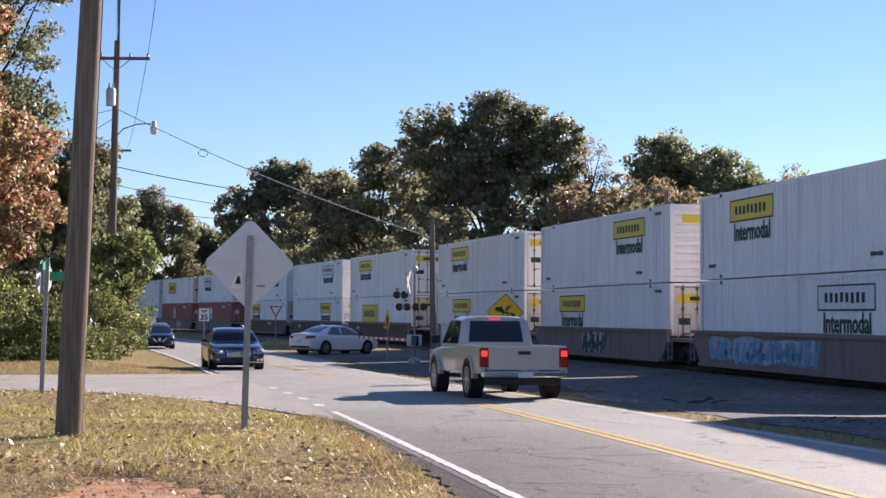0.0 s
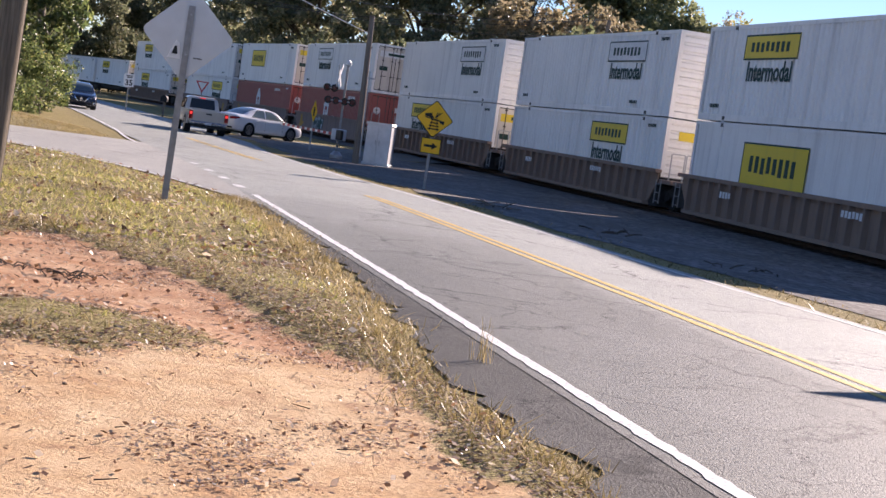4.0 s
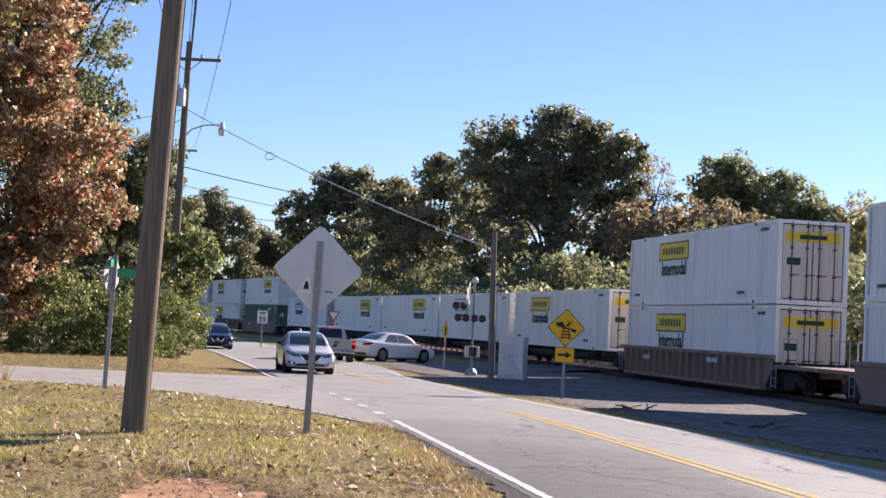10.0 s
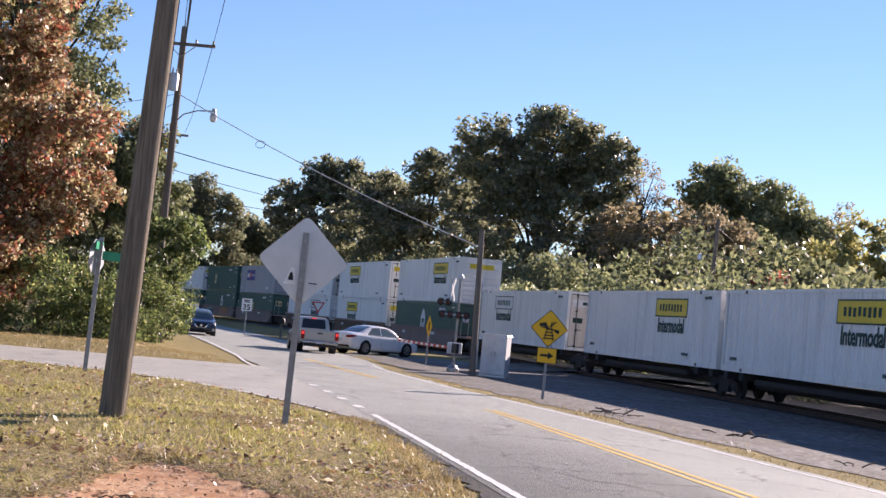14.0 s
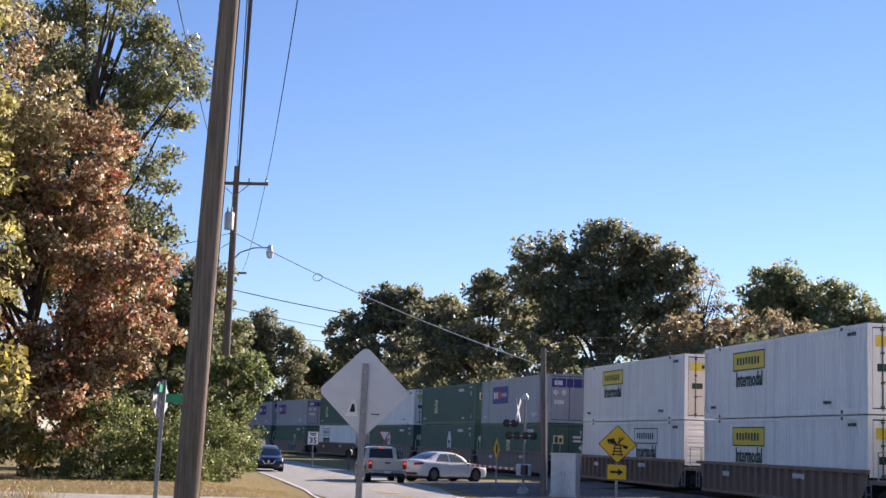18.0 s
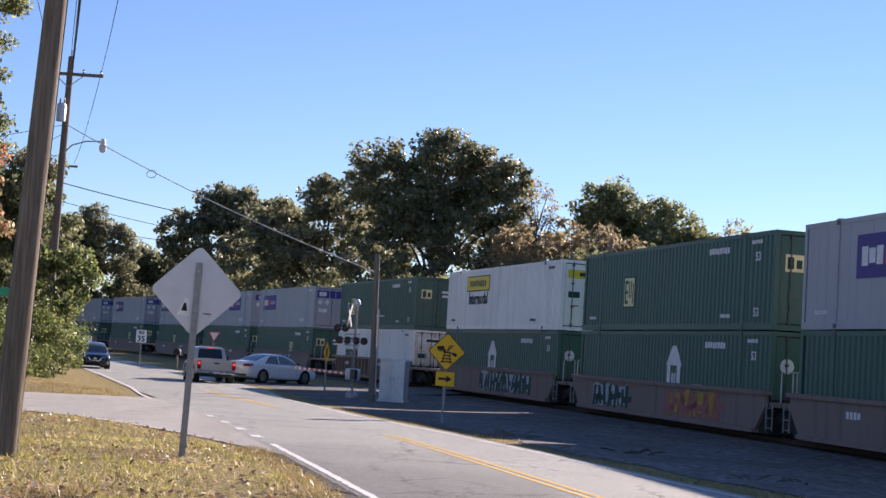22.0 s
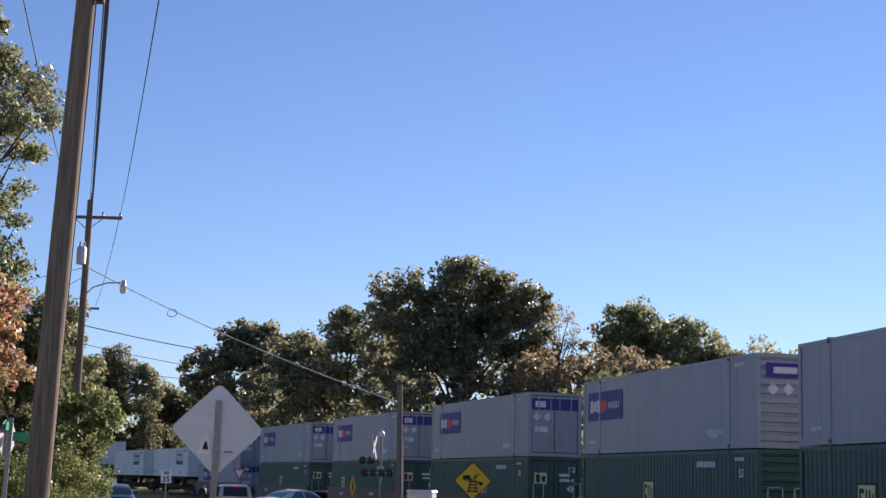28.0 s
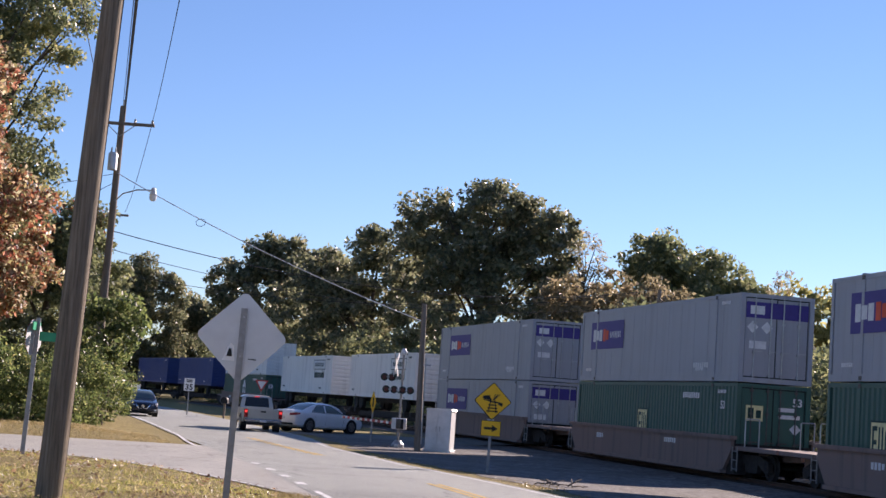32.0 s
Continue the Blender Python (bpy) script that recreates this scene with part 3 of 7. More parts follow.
PAINT = {
    "white": mat_painted("white_container_paint", (0.88, 0.86, 0.82), amount=0.32),
    "red": mat_painted("dull_red_container_paint", (0.36, 0.095, 0.085), amount=0.35),
    "green": mat_painted("dark_green_container_paint", (0.048, 0.125, 0.098), amount=0.3),
    "grey": mat_painted("grey_container_paint", (0.37, 0.38, 0.41), amount=0.3),
    "blue": mat_painted("blue_container_paint", (0.04, 0.07, 0.22), amount=0.3),
    "brown": mat_painted("brown_wagon_paint", (0.25, 0.175, 0.15), (0.09, 0.075, 0.07), 0.7, 0.75),
    "umber": mat_painted("dusty_wagon_paint", (0.29, 0.195, 0.145), (0.10, 0.08, 0.07), 0.7, 0.75),
    "dark": mat_plain("grimy_running_gear", (0.045, 0.04, 0.037), 0.8, 0.2, 0.35),
    "yellow": mat_painted("yellow_logo_panel", (0.80, 0.58, 0.04), amount=0.25),
    "ink": mat_plain("dark_green_lettering", (0.02, 0.055, 0.045), 0.6, vary=0.2),
    "purple": mat_plain("purple_logo_panel", (0.065, 0.045, 0.22), 0.5, vary=0.1),
    "orange": mat_plain("orange_red_logo_bar", (0.75, 0.09, 0.03), 0.5, vary=0.1),
    "cream": mat_plain("cream_yellow_decal", (0.78, 0.70, 0.36), 0.5, vary=0.15),
    "pale": mat_plain("white_decal", (0.72, 0.72, 0.71), 0.5, vary=0.15),
    "rustdoor": mat_painted("stained_door_paint", (0.68, 0.62, 0.54), (0.24, 0.14, 0.075), 0.75),
    "rod": mat_plain("grimy_locking_rod", (0.13, 0.12, 0.11), 0.6, 0.4, 0.3),
    "spray": mat_plain("faded_white_spray_paint", (0.40, 0.45, 0.48), 0.8, vary=0.35, scale=2.5),
    "spray_blue": mat_plain("faded_blue_spray_paint", (0.16, 0.33, 0.44), 0.8, vary=0.35, scale=2.5),
    "spray_ochre": mat_plain("faded_ochre_spray_paint", (0.48, 0.28, 0.06), 0.8, vary=0.35, scale=2.5),
}
WORD = text_mesh("Intermodal", 0.78, PAINT["ink"], 0.004)
NUMBER = text_mesh("53", 0.36, PAINT["pale"], 0.004)
CACHE = {}


def cached(key, make, material):
    if (key, material.name) not in CACHE:
        CACHE[key, material.name] = make().data(key, material)
    return CACHE[key, material.name]


def side_panel(sign, ribbed):
    m = Mesh()
    if ribbed:
        pts, x = [], -7.86
        while x < 7.86:
            pts += [(x, 0.06), (x + 0.07, 0.06), (x + 0.11, 0.12), (x + 0.25, 0.12)]
            x += 0.29
        pts.append((7.92, 0.06))
    else:
        pts, x = [], -7.86
        while x < 7.86:
            pts += [(x, 0.11), (x + 1.16, 0.11), (x + 1.17, 0.12), (x + 1.2, 0.12)]
            x += 1.21
        pts.append((7.92, 0.11))
    pts = [(min(a, 7.92), b) for a, b in pts]
    verts = [(a, sign * (BOX_W - 0.13 + b), z) for z in (0.2, BOX_H - 0.12) for a, b in pts]
    n = len(pts)
    return m.add(verts, [(k, k + 1, n + k + 1, n + k) for k in range(n - 1)])


def frame_mesh():
    m = Mesh()
    for s in (-1, 1):
        a, b = sorted((s * BOX_W, s * (BOX_W - 0.16)))
        m.box(-8.075, a, 0.0, 8.075, b, 0.2)
        m.box(-8.075, a, BOX_H - 0.12, 8.075, b, BOX_H)
        for x in (-8.075, 7.915):
            m.box(x, a, 0.2, x + 0.16, b, BOX_H - 0.12)
        for x in (-6.17, 6.02):
            c, d = sorted((s * (BOX_W + 0.012), s * (BOX_W - 0.1)))
            m.box(x, c, 0.2, x + 0.15, d, BOX_H - 0.12)
            c, d = sorted((s * (BOX_W + 0.02), s * (BOX_W - 0.16)))
            m.box(x - 0.02, c, BOX_H, x + 0.17, d, BOX_H + 0.03)
    for x in (-8.075, 7.955):
        m.box(x, -BOX_W + 0.16, 0.0, x + 0.12, BOX_W - 0.16, 0.16)
        m.box(x, -BOX_W + 0.16, BOX_H - 0.12, x + 0.12, BOX_W - 0.16, BOX_H)
    return m


def roof_mesh():
    m = Mesh()
    x = -7.95
    while x < 7.9:
        m.box(x, -BOX_W + 0.16, BOX_H - 0.06, min(x + 0.9, 7.95), BOX_W - 0.16, BOX_H - 0.025)
        x += 0.93
    return m


def front_end_mesh(sign):
    """A corrugated sheet, its ribs lying across."""
    pts = [(7.90, 0.16), (7.96, 0.16)]
    for k in range(9):
        z = 0.2 + k * 0.286
        pts += [(7.96, z), (8.035, z + 0.03), (8.035, z + 0.19), (7.96, z + 0.22)]
    pts += [(7.96, BOX_H - 0.12), (7.90, BOX_H - 0.12)]
    return Mesh().prism([(sign * a, b) for a, b in pts], "y", -BOX_W + 0.16, BOX_W - 0.16)


def door_mesh(side):
    y0, y1 = (0.025, BOX_W - 0.2) if side > 0 else (-BOX_W + 0.2, -0.025)
    m = Mesh().box(7.95, y0, 0.2, 8.02, y1, BOX_H - 0.16)
    for z in (0.45, 1.35, 2.2):
        m.box(8.02, y0 + 0.08, z, 8.032, y1 - 0.08, z + 0.4)
    return m


def seal_mesh(side):
    """The black rubber seal that shows round a door leaf."""
    y0, y1 = (0.0, BOX_W - 0.16) if side > 0 else (-BOX_W + 0.16, 0.0)
    return Mesh().box(7.92, y0, 0.16, 7.985, y1, BOX_H - 0.12)


def rod_mesh(y):
    m = Mesh().tube((8.07, y, 0.1), (8.07, y, BOX_H - 0.06), 0.022, n=6)
    for z in (0.2, 0.95, 1.9, BOX_H - 0.25):
        m.box(8.02, y - 0.05, z, 8.1, y + 0.05, z + 0.07)
    return m.box(8.07, y - 0.02, 1.0, 8.1, y + 0.28, 1.04)


def house_logo():
    """A plain gabled outline with two uprights and a bar."""
    m = Mesh()
    y = -BOX_W - 0.004
    for a, b, c, d in ((-0.55, 0.2, -0.27, 1.45), (0.27, 0.2, 0.55, 1.45), (-0.16, 0.2, -0.04, 1.15), (0.04, 0.2, 0.16, 1.15)):
        m.box(a, y - 0.004, b, c, y, d)
    return m.prism([(-0.65, 1.4), (0.65, 1.4), (0.16, 2.05), (-0.16, 2.05)], "y", y - 0.004, y)


def bars(w, h, n, y, gap=0.35, seed=1):
    r = random.Random(seed)
    m, x = Mesh(), -w / 2
    step_w = w / n
    for k in range(n):
        m.box(x, y - 0.005, -h / 2 * r.uniform(0.75, 1), x + step_w * (1 - gap), y, h / 2 * r.uniform(0.75, 1))
        x += step_w
    return m


def shift(m, x, z):
    m.v = [(a + x, b, c + z) for a, b, c in m.v]
    return m


LOOKS = {
    "white": "white ribbed steel intermodal container, weathered",
    "smooth": "smooth white intermodal container with a yellow panel",
    "red": "dull red intermodal container with a white gabled emblem",
    "green": "dark green intermodal container with a white emblem",
    "grey": "grey intermodal container with a purple panel",
    "blue": "dark blue intermodal container",
}
SEED = random.Random(5)


def container(kind, panel, u, end):
    """kind: look; panel: y(ellow), w(hite), e(mblem), p(urple), s(quare); u: where along the side; end: d(oors) or f(ront)."""
    paint = PAINT[{"smooth": "white"}.get(kind, kind)]
    ob = thing("container", LOOKS[kind], "shipping container", "containers on the train")
    ribbed = kind not in ("smooth",) and not (kind == "grey")
    part("frame", cached("frame", frame_mesh, paint), None, ob)
    for s in (-1, 1):
        part("side_panel", cached("side%d%d" % (s, ribbed), lambda: side_panel(s, ribbed), paint), None, ob)
    for cx in (-6.095, 6.095):
        for cy in (-1, 1):
            for cz in (0.0, BOX_H - 0.17):
                part("corner_casting", cached("casting%d" % cy, lambda: Mesh().box(-0.075, *sorted((cy * (BOX_W - 0.02), cy * (BOX_W + 0.022)))[:1], 0.03, 0.075, *sorted((cy * (BOX_W - 0.02), cy * (BOX_W + 0.022)))[1:], 0.14).box(-0.04, *sorted((cy * (BOX_W + 0.02), cy * (BOX_W + 0.026)))[:1], 0.05, 0.04, *sorted((cy * (BOX_W + 0.02), cy * (BOX_W + 0.026)))[1:], 0.12), PAINT["rod"]), None, ob).location = (cx, 0, cz)
    part("roof", cached("roof", roof_mesh, paint), None, ob)
    part("end_wall", cached("endback", lambda: front_end_mesh(-1), paint), None, ob)
    if end == "f":
        part("end_wall", cached("endfront", lambda: front_end_mesh(1), paint), None, ob)
    else:
        dm = PAINT["rustdoor"] if kind in ("white", "smooth") and SEED.random() < 0.65 else paint
        for s in (-1, 1):
            door = part("door", cached("door%d" % s, lambda: door_mesh(s), dm), None, ob)
            part("door_seal", cached("seal%d" % s, lambda: seal_mesh(s), M["trim"]), None, door)
            for y in (0.22, 0.78):
                part("locking_rod", cached("rod%d%.1f" % (s, y), lambda: rod_mesh(s * y), M["steel"] if kind == "grey" else PAINT["rod"]), None, door)
    if panel and panel in "yw":
        u += 0.2 if kind == "smooth" else 0.11 if u < 0.4 else 0.07
    elif panel == "e":
        u += 0.12
    x = -8.075 + u * BOX_L
    y = -BOX_W - 0.003
    if panel and panel in "yw":
        mat = PAINT["yellow"] if panel == "y" else PAINT["pale"]
        big = kind == "smooth"
        w, h, zc = (4.1, 1.25, 1.75) if big else (3.5, 0.74, 2.2)
        pm = part("logo_panel", shift(Mesh().box(-w / 2, y - 0.006, -h / 2, w / 2, y, h / 2), x, zc), mat, ob, "yellow panel" if panel == "y" else "white panel")
        for a, b, c, d in ((-w / 2, h / 2 - 0.05, w / 2, h / 2), (-w / 2, -h / 2, w / 2, -h / 2 + 0.05), (-w / 2, -h / 2 + 0.05, -w / 2 + 0.05, h / 2 - 0.05), (w / 2 - 0.05, -h / 2 + 0.05, w / 2, h / 2 - 0.05)):
            part("panel_border", shift(Mesh().box(a, y - 0.010, b, c, y - 0.007, d), x, zc), PAINT["ink"], pm)
        part("logo_print", shift(bars(w * 0.74, h * 0.44, 8, y - 0.008, 0.42, 3), x, zc), PAINT["ink"], pm, "dark plain marks")
        if not big:
            wm = part("lettering", WORD, None, ob, "dark green word")
            wm.matrix_basis = pose(x + 0.05, y - 0.004, 1.46, rx=90) @ Matrix.Diagonal((0.85, 1.02, 1, 1))
        if end == "d":
            part("door_panel", Mesh().box(8.034, -1.0, 2.15, 8.04, 1.0, 2.5), mat, ob)
            part("door_print", Mesh().box(8.041, -0.5, 2.25, 8.045, 0.5, 2.4), PAINT["ink"], ob)
            part("door_plate", Mesh().box(8.034, -0.95, 1.35, 8.04, -0.45, 1.6), PAINT["ink"], ob)
        elif panel == "y":
            part("end_panel", Mesh().box(8.045, -0.8, 2.2, 8.05, 0.8, 2.5), mat, ob)
    elif panel == "e":
        part("emblem", shift(house_logo(), x, 0.35), PAINT["pale"], ob, "white gabled emblem")
        part("emblem_print", shift(bars(1.7, 0.45, 6, y, 0.3, 7), x + 1.75, 1.0), PAINT["pale"], ob)
        part("number_print", shift(bars(1.5, 0.22, 8, y, 0.25, 9), 4.3, 2.45), PAINT["pale"], ob)
        if end == "d":
            part("door_print", Mesh().lathe([(0.22, 8.035), (0.22, 8.042)], (0, -0.75, 1.9), "x", 14), PAINT["pale"], ob)
            part("door_plate", Mesh().box(8.036, 0.35, 1.9, 8.042, 1.0, 2.2), PAINT["pale"], ob)
    elif panel == "p":
        pm = part("logo_panel", shift(Mesh().box(-1.95, y - 0.006, -0.56, 1.95, y, 0.56), x, 1.85), PAINT["purple"], ob, "purple panel")
        part("logo_print", shift(bars(1.15, 0.5, 3, y - 0.008, 0.15, 2), x - 1.1, 1.85), PAINT["pale"], pm)
        part("logo_print", shift(bars(0.7, 0.5, 2, y - 0.008, 0.15, 2), x - 0.12, 1.85), PAINT["orange"], pm)
        part("logo_print", shift(bars(1.3, 0.3, 7, y - 0.008, 0.6, 4), x + 1.05, 1.85), PAINT["pale"], pm)
        part("number_print", shift(bars(1.3, 0.2, 7, y, 0.3, 9), 5.0, 0.55), PAINT["pale"], ob)
        if end == "d":
            part("door_panel", Mesh().box(8.034, -1.1, 2.1, 8.04, 1.1, 2.62), PAINT["purple"], ob)
            part("door_print", Mesh().box(8.041, -0.95, 2.22, 8.045, -0.45, 2.5), PAINT["pale"], ob)
            for yy in (-0.85, -0.35):
                part("door_placard", Mesh().prism([(yy - 0.2, 1.8), (yy, 1.6), (yy + 0.2, 1.8), (yy, 2.0)], "x", 8.034, 8.04), PAINT["pale"], ob)
            part("door_plate", Mesh().box(8.034, -0.95, 1.1, 8.04, -0.35, 1.35), PAINT["pale"], ob)
        else:
            part("end_panel", Mesh().box(8.045, -0.95, 2.15, 8.05, 0.35, 2.6), PAINT["purple"], ob)
            for yy in (-0.72, -0.2):
                part("end_placard", Mesh().prism([(yy - 0.2, 1.8), (yy, 1.6), (yy + 0.2, 1.8), (yy, 2.0)], "x", 8.04, 8.048), PAINT["pale"], ob)
            part("end_print", Mesh().box(8.051, -0.7, 2.28, 8.055, 0.1, 2.48), PAINT["pale"], ob)
    elif panel == "s":
        pm = part("logo_panel", shift(Mesh().box(-0.52, y - 0.006, -0.56, 0.52, y, 0.56), x, 1.35), PAINT["ink"], ob, "upright cream panel with a dark border")
        part("panel_face", shift(Mesh().box(-0.47, y - 0.009, -0.51, 0.47, y - 0.006, 0.51), x, 1.35), PAINT["cream"], pm)
        part("logo_print", shift(Mesh().box(-0.4, y - 0.012, -0.42, -0.3, y - 0.009, 0.42).box(-0.3, y - 0.012, 0.3, -0.12, y - 0.009, 0.42).box(-0.3, y - 0.012, -0.06, -0.14, y - 0.009, 0.06).box(-0.3, y - 0.012, -0.42, -0.12, y - 0.009, -0.3).box(-0.04, y - 0.012, -0.2, 0.04, y - 0.009, 0.4).box(0.14, y - 0.012, -0.2, 0.22, y - 0.009, 0.4).box(0.32, y - 0.012, -0.42, 0.4, y - 0.009, 0.3), x, 1.35), PAINT["ink"], pm)
        part("number_print", shift(bars(1.5, 0.22, 8, y, 0.25, 9), 4.3, 2.45), PAINT["pale"], ob)
        if end == "d":
            part("door_panel", Mesh().box(8.034, -0.95, 1.7, 8.04, -0.35, 2.2), PAINT["cream"], ob)
            part("door_print", Mesh().box(8.041, -0.88, 1.78, 8.045, -0.68, 2.12).box(8.041, -0.6, 1.8, 8.045, -0.42, 2.05), PAINT["ink"], ob)
            part("number_print", Mesh().box(8.034, 0.2, 2.05, 8.04, 0.75, 2.18).box(8.034, 0.2, 1.82, 8.04, 0.95, 1.95), PAINT["pale"], ob)
            part("door_placard", Mesh().prism([(0.6, 1.5), (0.8, 1.3), (1.0, 1.5), (0.8, 1.7)], "x", 8.034, 8.04), PAINT["pale"], ob)
    if kind == "green":
        for at_x, at_z in ((7.0, 2.15), (7.0, 0.5)):
            part("length_mark", NUMBER, None, ob, "white numerals").matrix_basis = pose(at_x, y - 0.004, at_z, rx=90)
        if end == "d":
            part("length_mark", NUMBER, None, ob, "white numerals").matrix_basis = pose(8.046, 0.85, 2.35, rx=90, rz=90)
    for k in range(3):
        part("number_print", shift(bars(0.7, 0.13, 6, y, 0.3, 11 + k), (-6.9, 6.9, 4.9)[k], (0.45, 2.6, 0.42)[k]), PAINT["ink"] if kind in ("white", "smooth") else PAINT["pale"], ob)
    return ob


def wheelset(x):
    m = Mesh()
    for s in (-1, 1):
        m.lathe([(0.43, s * 0.68), (0.46, s * 0.70), (0.42, s * 0.73), (0.41, s * 0.82), (0.30, s * 0.83), (0.26, s * 0.79), (0.10, s * 0.85)], (x, 0, RAIL_TOP + 0.42), "y", 20)
    return m.tube((x, -0.85, RAIL_TOP + 0.42), (x, 0.85, RAIL_TOP + 0.42), 0.08)


def bogie_frame(x):
    m = Mesh()
    for s in (-1, 1):
        y0, y1 = sorted((s * 0.88, s * 1.04))
        m.prism([(x - 1.25, 0.5), (x - 1.25, 0.78), (x - 0.6, 0.98), (x + 0.6, 0.98), (x + 1.25, 0.78), (x + 1.25, 0.5), (x + 0.95, 0.48), (x + 0.5, 0.72), (x + 0.4, 0.42), (x - 0.4, 0.42), (x - 0.5, 0.72), (x - 0.95, 0.48)], "y", y0, y1)
        for d in (-0.9, 0.9):
            m.box(x + d - 0.14, y0 - 0.03, 0.55, x + d + 0.14, y1 + 0.03, 0.8, 0.02)
    return m.box(x - 0.3, -1.0, 0.62, x + 0.3, 1.0, 0.95)


def well_car(style, gap_l, gap_r, mark):
    ob = thing("well_car", "rust-brown steel well wagon with %s sides" % ("ribbed" if style == "r" else "flat spray-painted"), "rail wagon", "wagons of the train")
    paint = PAINT["umber"] if style == "r" else PAINT["brown"]
    for s in (-1, 1):
        m = Mesh()
        y0, y1 = sorted((s * 1.36, s * (1.40 if style == "r" else 1.47)))
        m.prism([(-8.2, 1.42), (8.2, 1.42), (8.2, 1.1), (7.6, 0.42), (-7.6, 0.42), (-8.2, 1.1)], "y", y0, y1)
        y0, y1 = sorted((s * 1.33, s * 1.56))
        m.box(-8.3, y0, 1.42, 8.3, y1, 1.54)
        m.box(-7.6, y0, 0.32, 7.6, y1, 0.44)
        sill = part("side_sill", m, paint, ob)
        if style == "r":
            rib = cached("rib%d" % s, lambda: Mesh().prism([(-0.07, s * 1.40), (0.07, s * 1.40), (0.05, s * 1.555), (-0.05, s * 1.555)], "z", 0.44, 1.42), paint)
            for k in range(20):
                r = new("rib", rib)
                r.parent = sill
                r.location.x = -7.4 + k * 0.78
    for s in (-1, 1):
        y0, y1 = sorted((s * 1.302, s * 1.328))
        # dark plate added over the box to stand for the dark gap
        part("gap_cover_plate", Mesh().box(-8.19, y0, 0.32, 8.19, y1, 1.41), PAINT["dark"], ob)
        x0, x1 = sorted((s * 8.09, s * 8.19))
        part("bulkhead", Mesh().box(x0, -1.3, 0.32, x1, 1.3, 1.3), PAINT["dark"], ob)
    part("well_floor", Mesh().box(-7.8, -1.3, 0.30, 7.8, 1.3, FLOOR - 0.004), PAINT["dark"], ob)
    for s, g in ((-1, gap_l), (1, gap_r)):
        a, b = sorted((s * 8.2, s * (8.075 + g / 2 - 0.12)))
        plat = part("end_platform", Mesh().box(a, -1.35, 1.08, b, 1.35, 1.22, 0.02).prism([(a, 0.75), (b, 0.9), (b, 1.08), (a, 1.08)], "y", -0.5, 0.5), paint, ob)
        for y in (-1.2, 1.2):
            x = s * (8.075 + min(0.55, g / 2 - 0.3))
            part("handrail", Mesh().path([(x, y, 1.22), (x, y, 2.08), (x, y * 0.98, 2.1), (x, y * 0.62, 2.1), (x, y * 0.6, 2.08), (x, y * 0.6, 1.22)], 0.022), M["steel"], plat)
        for y in (-1.44, 1.44):
            lad = Mesh()
            xa, xb = s * 8.24, s * 8.62
            for z in (0.5, 0.78, 1.06):
                lad.tube((xa, y, z), (xb, y, z), 0.016, n=5)
            for xx in (xa, xb):
                lad.box(xx - 0.02, y - 0.015, 0.42, xx + 0.02, y + 0.015, 1.2)
            part("ladder", lad, M["post"], plat)
    x = 8.075 + gap_r / 2
    if gap_r < 5:
        trucks = (x,)
    else:
        trucks = (8.075 + 0.75, )
    if gap_l >= 5:
        trucks += (-8.075 - 0.75,)
    for tx in trucks:
        bg = part("bogie", bogie_frame(tx), PAINT["dark"], ob)
        for d in (-0.9, 0.9):
            part("wheelset", wheelset(tx + d), PAINT["dark"], bg, smooth=True)
    if gap_r >= 5:
        part("coupler", Mesh().box(9.6, -0.1, 0.85, 8.075 + gap_r / 2 + 0.05, 0.1, 1.05), PAINT["dark"], ob)
    if gap_l >= 5:
        part("coupler", Mesh().box(-8.075 - gap_l / 2, -0.1, 0.85, -9.6, 0.1, 1.05), PAINT["dark"], ob)
    if mark:
        spray(ob, mark, 1.474, 0.46, 1.4)
    else:
        part("wagon_print", shift(bars(1.1, 0.2, 6, -1.56 if style == "r" else -1.474, 0.3, 3), 3.0, 1.2), PAINT["pale"], ob)
        part("wagon_print", shift(bars(0.8, 0.2, 4, -1.56 if style == "r" else -1.474, 0.3, 5), -4.5, 1.1), PAINT["pale"], ob)
    return ob


def spray(ob, marks, y, z0, z1):
    """Illegible spray-paint shapes: fat leaning strokes, each a part of its own."""
    for paint, x0, x1, seed in marks:
        r = random.Random(seed)
        x = x0
        if x1 - x0 > 2.0:
            top = [(x1 - (x1 - x0) * k / 9, z1 - r.uniform(0, 0.22)) for k in range(10)]
            low = [(x0 + (x1 - x0) * k / 9, z0 + r.uniform(0, 0.22)) for k in range(10)]
            part("spray_field", Mesh().prism(low + top, "y", -y - 0.003, -y), PAINT["spray" if paint != "spray_ochre" else "spray_ochre"], ob, "faded pale spray-painted field")
            paint = {"spray": "ink", "spray_blue": "spray_blue", "spray_ochre": "red"}[paint]
        while x < x1:
            w = r.uniform(0.16, 0.34)
            lean = r.uniform(-0.25, 0.35)
            a, b = z0 + r.uniform(0, 0.15), z1 - r.uniform(0, 0.25)
            out = [(x, a), (x + w, a), (x + w + lean, b), (x + lean, b)]
            if r.random() < 0.6:
                c = r.uniform(0.3, 0.6)
                p, q = x + w + lean * c, a + (b - a) * c
                out = [(x, a), (x + w, a), (p, q - 0.12), (p + w * 1.3, q - 0.05), (p + w * 1.2, q + 0.14), (p + 0.02, q + 0.1), (x + w + lean, b), (x + lean, b)]
            part("spray_paint", Mesh().prism(out, "y", -y - 0.007, -y), PAINT[paint], ob, "illegible spray-painted stroke")
            x += w + r.uniform(0.06, 0.2)


